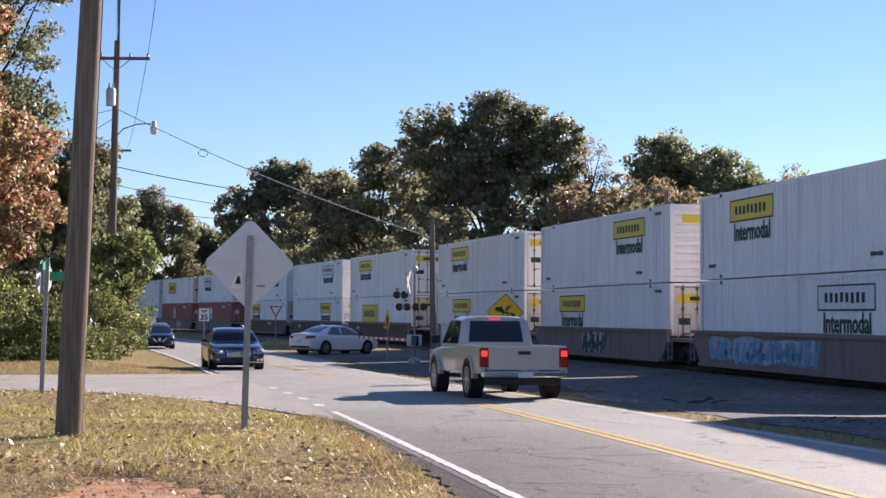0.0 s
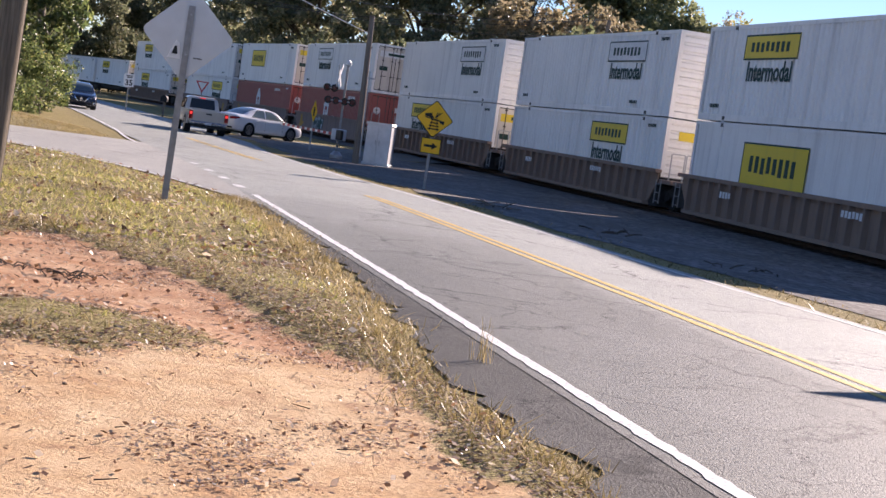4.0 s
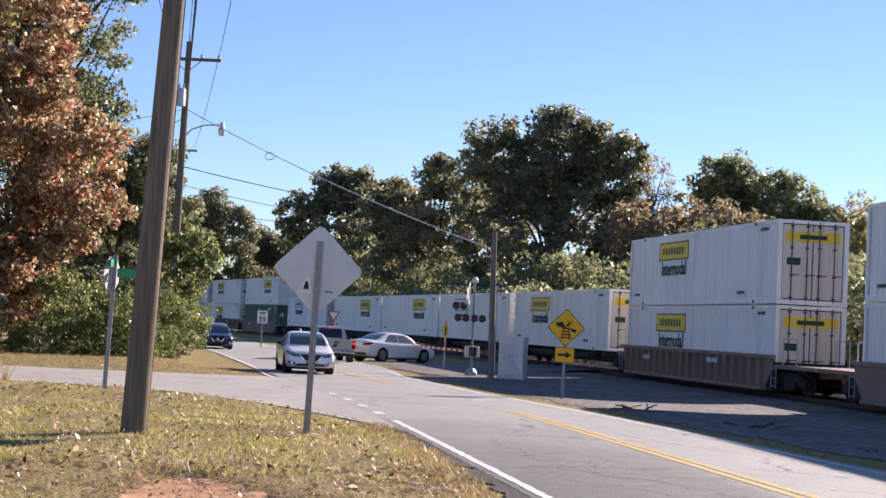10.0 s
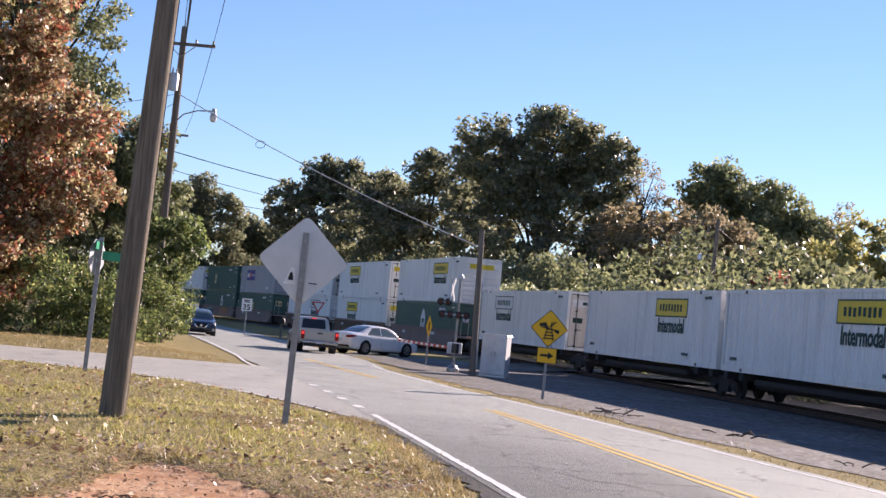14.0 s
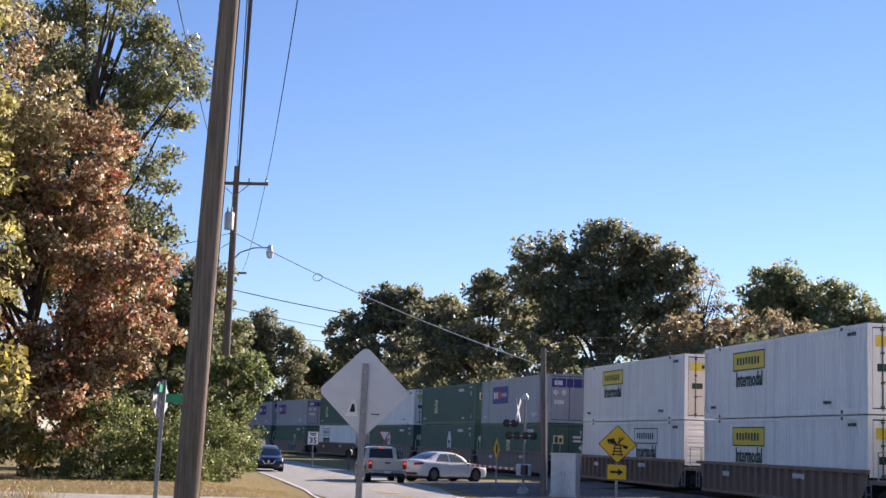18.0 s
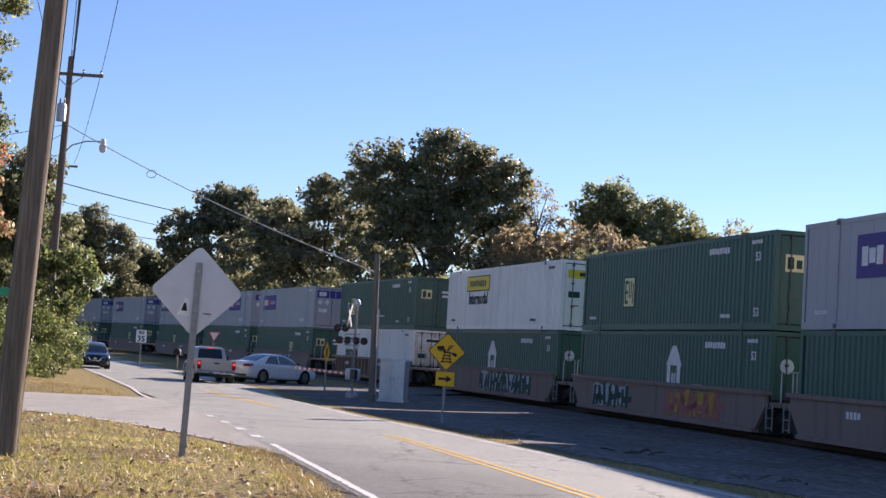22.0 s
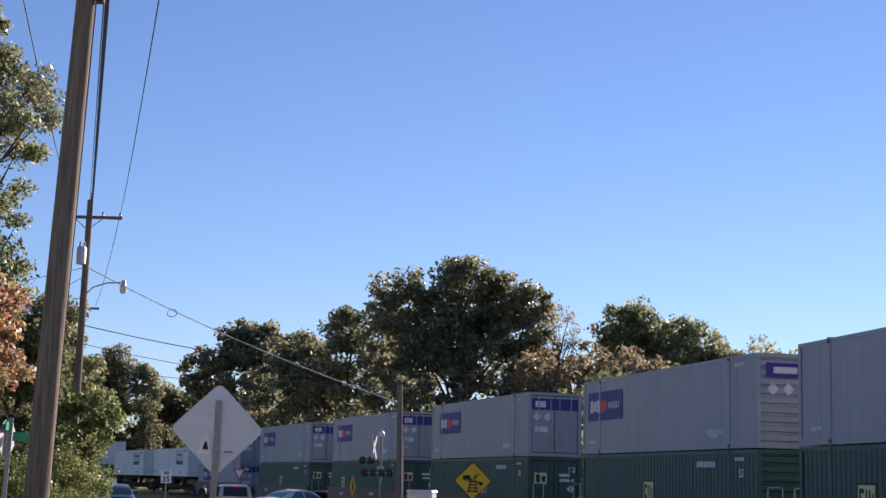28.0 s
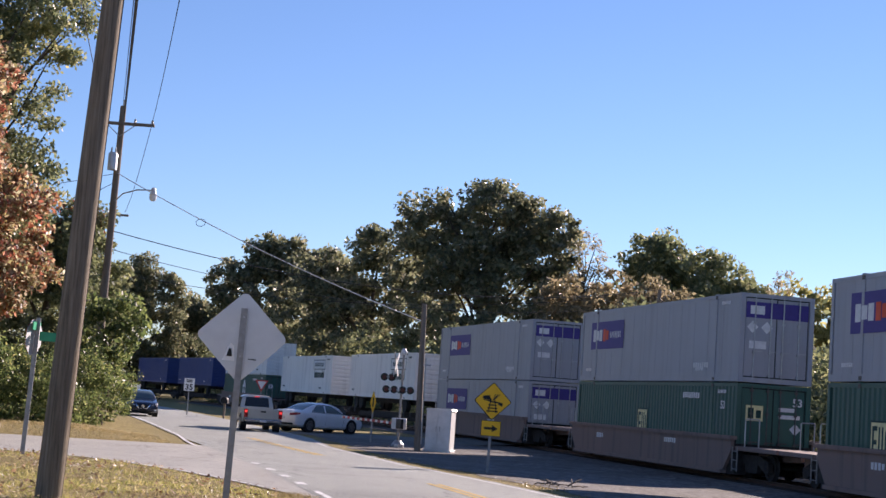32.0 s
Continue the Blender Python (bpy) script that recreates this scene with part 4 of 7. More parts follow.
def flat_car(gap_l, gap_r):
    ob = thing("spine_car", "low dark steel spine wagon", "rail wagon", "wagons of the train")
    m = Mesh().box(-8.6, -0.35, 0.62, 8.6, 0.35, 1.1, 0.03)
    part("spine", m, PAINT["dark"], ob)
    for x in (-7.6, -6.1, 6.1, 7.6):
        part("bolster", Mesh().box(x - 0.2, -1.28, 0.9, x + 0.2, 1.28, 1.18, 0.02), PAINT["dark"], ob)
    for s in (-1, 1):
        y0, y1 = sorted((s * 1.05, s * 1.2))
        part("side_beam", Mesh().box(-5.0, y0, 0.82, 5.0, y1, 1.0), PAINT["dark"], ob)
    for tx in (8.075 + gap_r / 2,) + ((-8.075 - gap_l / 2,) if gap_l > 2.5 else ()):
        bg = part("bogie", bogie_frame(tx), PAINT["dark"], ob)
        for d in (-0.9, 0.9):
            part("wheelset", wheelset(tx + d), PAINT["dark"], bg, smooth=True)
    return ob


# left end along the train, upper box, lower box (look, panel, where, end), wagon style
W, S_, R, G, F, B = "white", "smooth", "red", "green", "grey", "blue"
TRAIN = [
    (27.0, (W, "y", 0.2, "d"), (W, "y", 0.3, "d"), "p"),
    (5.9, (W, "y", 0.2, "d"), (W, "w", 0.3, "d"), "p"),
    (-13.0, (W, "y", 0.17, "d"), (W, "w", 0.62, "d"), "p"),
    (-32.1, (W, "y", 0.66, "f"), (W, "y", 0.18, "d"), "p"),
    (-50.9, (W, "y", 0.17, "d"), (W, "y", 0.2, "d"), "p"),
    (-73.3, (W, "y", 0.17, "d"), (S_, "y", 0.16, "d"), "r"),
    (-91.8, (W, "w", 0.66, "f"), (W, "y", 0.62, "f"), "r"),
    (-110.5, (W, "w", 0.66, "f"), (W, "y", 0.18, "d"), "r"),
    (-132.5, (W, "w", 0.2, "d"), (R, "e", 0.30, "d"), "p"),
    (-151.6, (S_, "y", 0.15, "d"), (R, "e", 0.32, "d"), "p"),
    (-170.0, (W, "y", 0.2, "d"), (W, "y", 0.64, "f"), "p"),
    (-193.0, (W, "y", 0.24, "d"), (W, "y", 0.24, "d"), "r"),
    (-212.0, None, (W, "y", 0.2, "d"), "s"),
    (-229.3, None, (W, "w", 0.24, "f"), "s"),
    (-246.0, None, (W, "y", 0.62, "f"), "s"),
    (-262.7, None, (W, "y", 0.62, "f"), "s"),
    (-282.0, None, (W, "w", 0.2, "d"), "s"),
    (-303.0, (W, "y", 0.62, "f"), (G, "e", 0.36, "d"), "p"),
    (-322.0, (W, "y", 0.22, "d"), (W, "y", 0.22, "d"), "r"),
    (-340.8, (W, "y", 0.22, "d"), (W, "w", 0.6, "f"), "r"),
    (-364.0, (F, "p", 0.31, "d"), (G, "s", 0.45, "d"), "p"),
    (-382.0, (G, "s", 0.3, "d"), (G, "e", 0.45, "d"), "p"),
    (-400.9, (W, "y", 0.2, "d"), (G, "e", 0.36, "d"), "p"),
    (-423.0, (G, "s", 0.2, "d"), (W, "w", 0.1, "d"), "r"),
    (-446.0, (F, "p", 0.21, "d"), (G, "s", 0.66, "d"), "p"),
    (-464.9, (F, "p", 0.67, "f"), (G, "s", 0.25, "d"), "p"),
    (-484.0, (F, "p", 0.16, "f"), (G, "s", 0.45, "f"), "p"),
    (-507.4, (F, "p", 0.22, "d"), (G, "s", 0.6, "d"), "p"),
    (-530.4, (F, "p", 0.2, "d"), (G, "s", 0.2, "d"), "p"),
    (-553.0, (F, "p", 0.2, "d"), (G, "s", 0.48, "d"), "p"),
    (-576.2, (F, "p", 0.25, "d"), (F, "p", 0.25, "d"), "p"),
    (-597.5, None, (W, "w", 0.7, "f"), "t"),
    (-619.0, None, (W, "w", 0.7, "f"), "t"),
    (-641.0, (W, "w", 0.7, "f"), (G, "e", 0.4, "d"), "p"),
    (-663.0, None, (B, "", 0.4, "f"), "t"),
    (-685.0, None, (B, "", 0.4, "f"), "t"),
]
GRAFFITI = {
    -13.0: [("spray_blue", -6.6, 1.5, 3)], -32.1: [("spray", -1.5, 1.5, 9)], 5.9: [("spray_blue", -7, 3, 4)],
    -132.5: [("spray", -3.5, -1.0, 6), ("spray_ochre", -7.0, -6.4, 2)], -151.6: [("spray", 1.0, 3.0, 8), ("spray_ochre", -6.6, -6.0, 12)], -170.0: [("spray_ochre", 6.5, 7.2, 5)],
    -382.0: [("spray", -6.0, -2.5, 14), ("spray_ochre", 1.0, 5.0, 15)], -400.9: [("spray", -1.5, 5.5, 16)], -446.0: [("spray", 0, 3.5, 18)],
}
ROLLING = []


def build_train():
    for k, (q, upper, lower, style) in enumerate(TRAIN):
        gap_r = 3.0 if k == 0 else TRAIN[k - 1][0] - (q + BOX_L)
        gap_l = 3.0 if k == len(TRAIN) - 1 else q - (TRAIN[k + 1][0] + BOX_L)
        mid = q + BOX_L / 2
        if style in "st":
            car = flat_car(gap_l, gap_r)
            floor = 1.18 if style == "s" else 1.96
        else:
            car = well_car(style, gap_l, gap_r, GRAFFITI.get(q, ()))
            floor = FLOOR
        ROLLING.append((car, mid, 0.0))
        ROLLING.append((container(*lower), mid, floor))
        if style == "t":
            for x in (-6.6, -5.3, 5.6):
                for y in (-0.95, 0.95):
                    part("trailer_wheel", Mesh().lathe([(0.48, y - 0.14), (0.5, y - 0.1), (0.5, y + 0.1), (0.48, y + 0.14)], (x, 0, -0.34), "y", 16), M["rubber"], ROLLING[-1][0], smooth=True)
            part("trailer_frame", Mesh().box(-7.5, -0.6, -0.3, 6.8, 0.6, 0.0), PAINT["dark"], ROLLING[-1][0])
        if upper:
            ROLLING.append((container(*upper), mid, floor + BOX_H + 0.045))


def move_train():
    times = [0.8 * k for k in range(41)]
    for ob, mid, z in ROLLING:
        rows = []
        for t in times:
            s = mid + SPEED * t
            (xa, ya), (xb, yb) = on_track(s - 6.5), on_track(s + 6.5)
            rows.append((t, pose((xa + xb) / 2, (ya + yb) / 2, z, rz=math.degrees(math.atan2(yb - ya, xb - xa)))))
        walk(ob, rows)


build_train()


# ---------------------------------------------------------------- poles, wires, signs, crossing


def sag(a, b, drop, n=14):
    a, b = Vector(a), Vector(b)
    return [a.lerp(b, k / n) - Vector((0, 0, drop * 4 * (k / n) * (1 - k / n))) for k in range(n + 1)]


def pole_mesh(h, r0, r1, lean=(0, 0), n=16):
    m, rings = Mesh(), []
    for k in range(13):
        f = k / 12
        r = r0 + (r1 - r0) * f
        rings.append([(lean[0] * f + r * math.cos(2 * math.pi * j / n) * (1 + 0.03 * noise.noise((j, f * 5, h))), lean[1] * f + r * math.sin(2 * math.pi * j / n), h * f - 0.1) for j in range(n)])
    return m.loft(rings)


def insulators(ob, xs, y, z):
    for x in xs:
        part("insulator", Mesh().lathe([(0.03, 0), (0.06, 0.05), (0.045, 0.09), (0.06, 0.13), (0.02, 0.18)], (x, y, z), "z", 8), M["porcelain"], ob, smooth=True)


def wire(name, pts, r, label="dark overhead wire sagging between poles", material="cable"):
    solo(name, Mesh().path(pts, r, 5), M[material], label, "overhead wire", "overhead wires")


def build_poles():
    near = thing("utility_pole", "weathered brown wooden utility pole in the grass", "utility pole", at=pose(-4.72, 19.35, 0.36))
    part("shaft", pole_mesh(10.8, 0.172, 0.112, (0.38, 0)), M["wood"], near, smooth=True)
    part("cable_clamp", Mesh().lathe([(0.145, 7.95), (0.155, 7.95), (0.155, 8.04), (0.145, 8.04)], (0.28, 0, 0)).box(0.42, -0.05, 7.87, 0.53, 0.05, 8.13, 0.01), M["rust"], near)
    part("conduit", Mesh().tube((0.15, 0.10, 0.0), (0.40, 0.08, 7.9), 0.011, n=6), M["cable"], near)
    far = thing("utility_pole", "grey wooden utility pole with crossarm, transformer and street lamp", "utility pole", at=pose(-14.25, 64.5, 0))
    part("shaft", pole_mesh(13.9, 0.2, 0.13, (0.15, 0)), M["wood_far"], far, smooth=True)
    arm = part("crossarm", Mesh().box(-0.62, -0.18, 12.95, 1.6, -0.06, 13.08, 0.01), M["wood_far"], far)
    insulators(arm, (-0.5, 0.75, 1.5), -0.12, 13.08)
    part("arm_brace", Mesh().path([(0.12, -0.15, 12.45), (0.75, -0.15, 12.95)], 0.02).path([(0.12, -0.15, 12.45), (-0.45, -0.15, 12.95)], 0.02), M["steel"], far)
    part("transformer", Mesh().lathe([(0.05, 10.9), (0.2, 10.92), (0.21, 11.6), (0.16, 11.68), (0.05, 11.7)], (-0.02, -0.36, 0), "z", 16), M["silver"], far, smooth=True)
    for bx in (-0.1, 0.08):
        part("bushing", Mesh().lathe([(0.03, 0), (0.05, 0.04), (0.03, 0.08), (0.045, 0.13), (0.015, 0.24)], (bx, -0.36, 11.68), "z", 8), M["porcelain"], far, smooth=True)
    part("transformer_bracket", Mesh().box(-0.08, -0.2, 11.0, 0.12, 0.0, 11.08).box(-0.08, -0.2, 11.45, 0.12, 0.0, 11.53), M["steel"], far)
    part("pole_top_pin", Mesh().tube((0.15, 0, 13.8), (0.15, 0, 14.1), 0.03, n=6), M["porcelain"], far)
    pts = [(0.12, -0.1, 9.55), (0.5, -0.15, 9.95), (1.1, -0.2, 10.15), (1.72, -0.22, 10.18)]
    lamp_arm = part("lamp_arm", Mesh().path(pts, 0.03), M["steel"], far)
    part("lamp_head", Mesh().lathe([(0.05, 0.30), (0.09, 0.28), (0.12, 0.05), (0.17, 0.0), (0.16, -0.03)], (1.83, -0.22, 10.0), "z", 12), M["silver"], lamp_arm, smooth=True)
    part("lamp_bowl", Mesh().lathe([(0.155, -0.03), (0.16, -0.14), (0.12, -0.26), (0.04, -0.3)], (1.83, -0.22, 10.0), "z", 12), M["lamp_glass"], lamp_arm, smooth=True)
    third = thing("utility_pole", "distant wooden utility pole with a short crossarm", "utility pole", at=pose(-23.6, 107, 0))
    part("shaft", pole_mesh(14.6, 0.2, 0.13), M["wood_far"], third, smooth=True)
    part("crossarm", Mesh().box(-0.9, -0.15, 13.6, 1.3, -0.03, 13.75), M["wood_far"], third)
    cross = thing("utility_pole", "slim bare wooden pole beside the level crossing", "utility pole", at=pose(-0.23, 57.9, 0))
    part("shaft", pole_mesh(5.8, 0.13, 0.10, (-0.12, 0)), M["wood_far"], cross, smooth=True)
    part("conduit", Mesh().tube((0.13, -0.05, 0.3), (0.08, -0.08, 3.6), 0.03, n=6), M["steel"], cross)
    part("wire_bracket", Mesh().box(0.0, -0.12, 3.3, 0.3, -0.04, 3.36), M["steel"], cross)
    back = thing("utility_pole", "wooden pole with guy wires behind the track", "utility pole", at=pose(13.2, 89.0, 0))
    part("shaft", pole_mesh(9.6, 0.16, 0.11, (0.2, 0)), M["wood_far"], back, smooth=True)
    part("lamp_arm", Mesh().path([(0.1, -0.1, 7.2), (-0.6, -0.3, 7.4), (-0.75, -0.3, 7.3)], 0.025), M["steel"], back)
    part("lamp_head", Mesh().lathe([(0.06, 0.2), (0.16, 0.0), (0.14, -0.16), (0.05, -0.22)], (-0.75, -0.3, 7.2), "z", 10), M["lamp_glass"], back, smooth=True)
    wire("guy_wire", [(13.4, 88.9, 9.0), (19.5, 88.0, 4.2)], 0.03)
    wire("guy_wire", [(13.4, 88.9, 7.4), (19.5, 88.0, 3.4)], 0.03)
    wire("overhead_wire", sag((-4.14, 19.3, 8.4), (-14.02, 64.4, 12.6), 0.25), 0.035, "thick dark cable bundle between two poles")
    wire("overhead_wire", sag((-4.18, 19.3, 9.65), (-14.1, 64.4, 14.0), 0.3), 0.012)
    wire("overhead_wire", sag((-3.29, 19.3, 9.91), (-12.75, 64.4, 13.25), 0.4), 0.012)
    wire("overhead_wire", sag((-5.69, 19.3, 9.91), (-14.75, 64.4, 13.25), 0.4), 0.012)
    wire("overhead_wire", sag((-12.75, 64.4, 13.25), (-22.6, 107, 13.9), 0.5), 0.014)
    wire("overhead_wire", sag((-14.1, 64.4, 10.85), (-0.33, 57.9, 5.0), 0.3, 24), 0.02, "pale sagging service wire to the crossing pole", "wire_pale")
    turn = [(-9.97 + 0.22 * math.sin(a * 0.7), 62.4 - 0.1 * math.sin(a * 0.7), 8.72 + 0.16 * math.cos(a * 0.7)) for a in range(10)]
    wire("wire_coil", turn, 0.014, "small slack loop hanging on the service wire")
    wire("overhead_wire", sag((-14.0, 64.4, 8.3), (13.3, 88.9, 9.5), 1.42, 30), 0.02)
    wire("overhead_wire", sag((-14.0, 64.4, 7.5), (13.3, 88.9, 8.7), 1.45, 30), 0.013)
    wire("overhead_wire", sag((-23.6, 107, 9.6), (10.0, 100.0, 9.4), 1.15, 24), 0.02)
    wire("overhead_wire", sag((-14.2, 64.4, 10.8), (-40, 70.0, 8.6), 0.9), 0.013)
    wire("overhead_wire", sag((-14.2, 64.4, 10.4), (-30, 80.0, 5.0), 0.1), 0.013)


def diamond(half, t, radius=0.09, n=5):
    """Outline of a square sheet on its corner, with rounded corners, in x and z."""
    pts = []
    for k in range(4):
        a = math.pi / 2 * k
        c = (math.cos(a) * (half - radius * 1.414), math.sin(a) * (half - radius * 1.414))
        for j in range(n):
            b = a - math.pi / 4 + math.pi / 2 * j / (n - 1)
            pts.append((c[0] + radius * math.cos(b), c[1] + radius * math.sin(b)))
    return pts


def channel_post(h, w=0.045, lean=0.0):
    return Mesh().prism([(-w, 0.0), (-w, 0.015), (-w * 0.45, 0.015), (-w * 0.35, 0.045), (w * 0.35, 0.045), (w * 0.45, 0.015), (w, 0.015), (w, 0.0)], "z", -0.2, h)


def build_signs():
    # back of a large diamond sign
    s = thing("diamond_sign", "bare aluminium back of a large diamond road sign", "road sign", at=pose(-2.65, 20.85, 0.35, ry=1.0, rz=6))
    part("post", channel_post(2.72), M["post"], s)
    sheet = part("sheet", Mesh().prism([(x, z + 2.32) for x, z in diamond(0.645, 0.004)], "y", 0.05, 0.056), M["sign_back"], s)
    part("sticker", Mesh().prism([(-0.25, 1.98), (-0.07, 1.98), (-0.10, 2.2), (-0.15, 2.23)], "y", 0.046, 0.05), M["sign_white"], sheet, "torn white sticker with a dark mark")
    part("sticker_mark", Mesh().prism([(-0.19, 2.04), (-0.11, 2.04), (-0.13, 2.15), (-0.16, 2.15)], "y", 0.042, 0.046), M["sign_black"], sheet)
    part("sticker", shift(bars(0.12, 0.022, 5, 0.05, 0.2, 4), 0.17, 2.02), M["sign_black"], sheet, "small dark print")
    for z in (2.05, 2.6):
        part("bolt", Mesh().lathe([(0.016, -0.014), (0.016, 0.0)], (0, 0, z), "y", 6), M["steel"], s)
    # pennant beside the far lane, pointing to the road
    s = thing("pennant_sign", "yellow pennant-shaped road sign on a steel post", "road sign", at=pose(8.44, 15.95, 0.3, rz=24.6))
    part("post", channel_post(2.85), M["post"], s)
    part("sheet", Mesh().prism([(-1.5, 2.46), (0.1, 2.12), (0.1, 2.80)], "y", 0.05, 0.056), M["sign_back"], s)
    part("face", Mesh().prism([(-1.44, 2.46), (0.08, 2.15), (0.08, 2.77)], "y", 0.058, 0.061), M["sign_yellow"], s)
    # stop sign from the side, with a street name blade
    s = thing("stop_sign", "stop sign seen nearly edge-on with green street name blade", "road sign", at=pose(-7.86, 29.8, 0.32, ry=1.5))
    part("post", channel_post(2.75), M["post"], s)
    octa = [(0.38 * math.cos(math.pi / 8 + k * math.pi / 4), 2.35 + 0.38 * math.sin(math.pi / 8 + k * math.pi / 4)) for k in range(8)]
    turn = Matrix.Rotation(radians(80), 4, "Z")
    a = part("sheet", Mesh().prism(octa, "y", 0.05, 0.056), M["sign_back"], s)
    b = part("face", Mesh().prism(octa, "y", 0.058, 0.061), M["sign_red"], s)
    a.matrix_basis = b.matrix_basis = turn
    part("street_blade", Mesh().box(0.06, -0.01, 2.30, 0.64, 0.01, 2.48), M["sign_green"], s, "green street name blade")
    part("street_blade", Mesh().box(-0.03, -0.28, 2.5, -0.01, 0.28, 2.66), M["sign_green"], s)
    # yellow crossing warning sign with an arrow plate
    s = thing("warning_sign", "yellow diamond level crossing sign with an arrow plate", "road sign", at=pose(1.72, 39.6, 0.19, ry=0.8, rz=4) @ Matrix.Scale(0.9, 4))
    part("post", channel_post(2.5, 0.04), M["post"], s)
    z0 = 2.1
    part("sheet", Mesh().prism([(x, z + z0) for x, z in diamond(0.56, 0.004, 0.06)], "y", -0.012, -0.006), M["sign_black"], s)
    face = part("face", Mesh().prism([(x, z + z0) for x, z in diamond(0.53, 0.004, 0.05)], "y", -0.018, -0.013), M["sign_yellow"], s)
    for a in (-1, 1):
        art = Mesh().prism([(a * 0.12 - 0.015, z0 - 0.34), (a * 0.12 + 0.015, z0 - 0.34), (a * 0.06 + 0.012, z0 + 0.04), (a * 0.06 - 0.012, z0 + 0.04)], "y", -0.024, -0.019)
        part("rail_symbol", art, M["sign_black"], face)
    for k in range(4):
        w = 0.17 - 0.025 * k
        part("tie_symbol", Mesh().box(-w, -0.027, z0 - 0.31 + 0.09 * k, w, -0.022, z0 - 0.275 + 0.09 * k), M["sign_black"], face)
    art = Mesh().prism([(-0.30, z0 + 0.05), (-0.27, z0 + 0.02), (0.28, z0 - 0.08), (0.27, z0 - 0.03)], "y", -0.024, -0.019)
    art.prism([(-0.3, z0 + 0.06), (-0.3, z0 + 0.14), (-0.1, z0 + 0.17), (-0.08, z0 + 0.09), (-0.02, z0 + 0.05), (-0.05, z0 + 0.02)], "y", -0.024, -0.019)
    art.prism([(0.16, z0 - 0.09), (0.28, z0 - 0.14), (0.3, z0 - 0.05), (0.18, z0 - 0.02)], "y", -0.029, -0.024)
    for a in (0.02, 0.09, 0.15):
        art.prism([(0.02, z0 + 0.02), (a + 0.05, z0 + 0.2), (a + 0.03, z0 + 0.21), (0.0, z0 + 0.03)], "y", -0.024 - a * 0.02, -0.019)
    part("crossing_symbol", art, M["sign_black"], face)
    plate = part("arrow_plate", Mesh().box(-0.29, -0.014, 1.08, 0.29, -0.008, 1.53, 0.0), M["sign_black"], s)
    part("plate_face", Mesh().box(-0.275, -0.02, 1.095, 0.275, -0.015, 1.515), M["sign_yellow"], plate)
    part("arrow", Mesh().prism([(-0.2, 1.27), (0.03, 1.27), (0.03, 1.2), (0.2, 1.305), (0.03, 1.41), (0.03, 1.34), (-0.2, 1.34)], "y", -0.026, -0.021), M["sign_black"], plate)
    # yield sign
    s = thing("yield_sign", "red and white yield sign on a thin post", "road sign", at=pose(-10.7, 97.0, 0))
    part("post", channel_post(2.3, 0.04), M["post"], s)
    part("sheet", Mesh().prism([(-0.42, 2.55), (0.42, 2.55), (0, 1.8)], "y", -0.01, -0.005), M["sign_red"], s)
    part("face", Mesh().prism([(-0.29, 2.48), (0.29, 2.48), (0, 1.96)], "y", -0.016, -0.011), M["sign_white"], s)
    # speed limit sign
    s = thing("speed_limit_sign", "white speed limit sign reading 35", "road sign", at=pose(-15.1, 95.5, 0))
    part("post", channel_post(2.3, 0.04), M["post"], s)
    part("sheet", Mesh().box(-0.33, -0.01, 1.55, 0.33, -0.005, 2.35), M["sign_white"], s)
    d = part("lettering", text_mesh("35", 0.5, M["sign_black"], 0.003), None, s, "black numerals")
    d.matrix_basis = pose(0, -0.014, 1.78, rx=90)
    part("print", Mesh().box(-0.2, -0.014, 2.2, 0.2, -0.011, 2.26).box(-0.17, -0.014, 2.1, 0.17, -0.011, 2.16), M["sign_black"], s)
    # little crossing sign beyond the gate
    s = thing("marker_sign", "narrow faded yellow marker sign on a post", "road sign", at=pose(-2.35, 66.5, 0))
    part("post", channel_post(2.2, 0.04), M["post"], s)
    part("sheet", Mesh().prism([(x * 0.28, z + 1.75) for x, z in diamond(0.5, 0.004, 0.05)], "y", -0.012, -0.006), M["sign_yellow"], s)
    part("mark", Mesh().box(-0.03, -0.017, 1.55, 0.03, -0.013, 1.95), M["sign_black"], s)
    s = thing("notice_board", "small white board beside the far road", "sign", at=pose(-18.2, 93.0, 0))
    part("post", Mesh().box(-0.4, -0.03, 0, -0.34, 0.03, 1.5).box(0.34, -0.03, 0, 0.4, 0.03, 1.5), M["post"], s)
    part("board", Mesh().box(-0.5, -0.05, 1.2, 0.5, -0.031, 1.75), M["sign_white"], s)
    s = thing("mailbox", "dark mailbox on a short wooden post", "mailbox", at=pose(-12.5, 93.5, 0))
    part("post", Mesh().box(-0.06, -0.06, 0, 0.06, 0.06, 0.95), M["wood_far"], s)
    part("box", Mesh().prism([(-0.2, 0.95), (0.2, 0.95), (0.2, 1.15)] + [(0.2 * math.cos(k * math.pi / 8), 1.15 + 0.2 * math.sin(k * math.pi / 8)) for k in range(1, 8)] + [(-0.2, 1.15)], "y", -0.35, 0.35), M["black"], s)


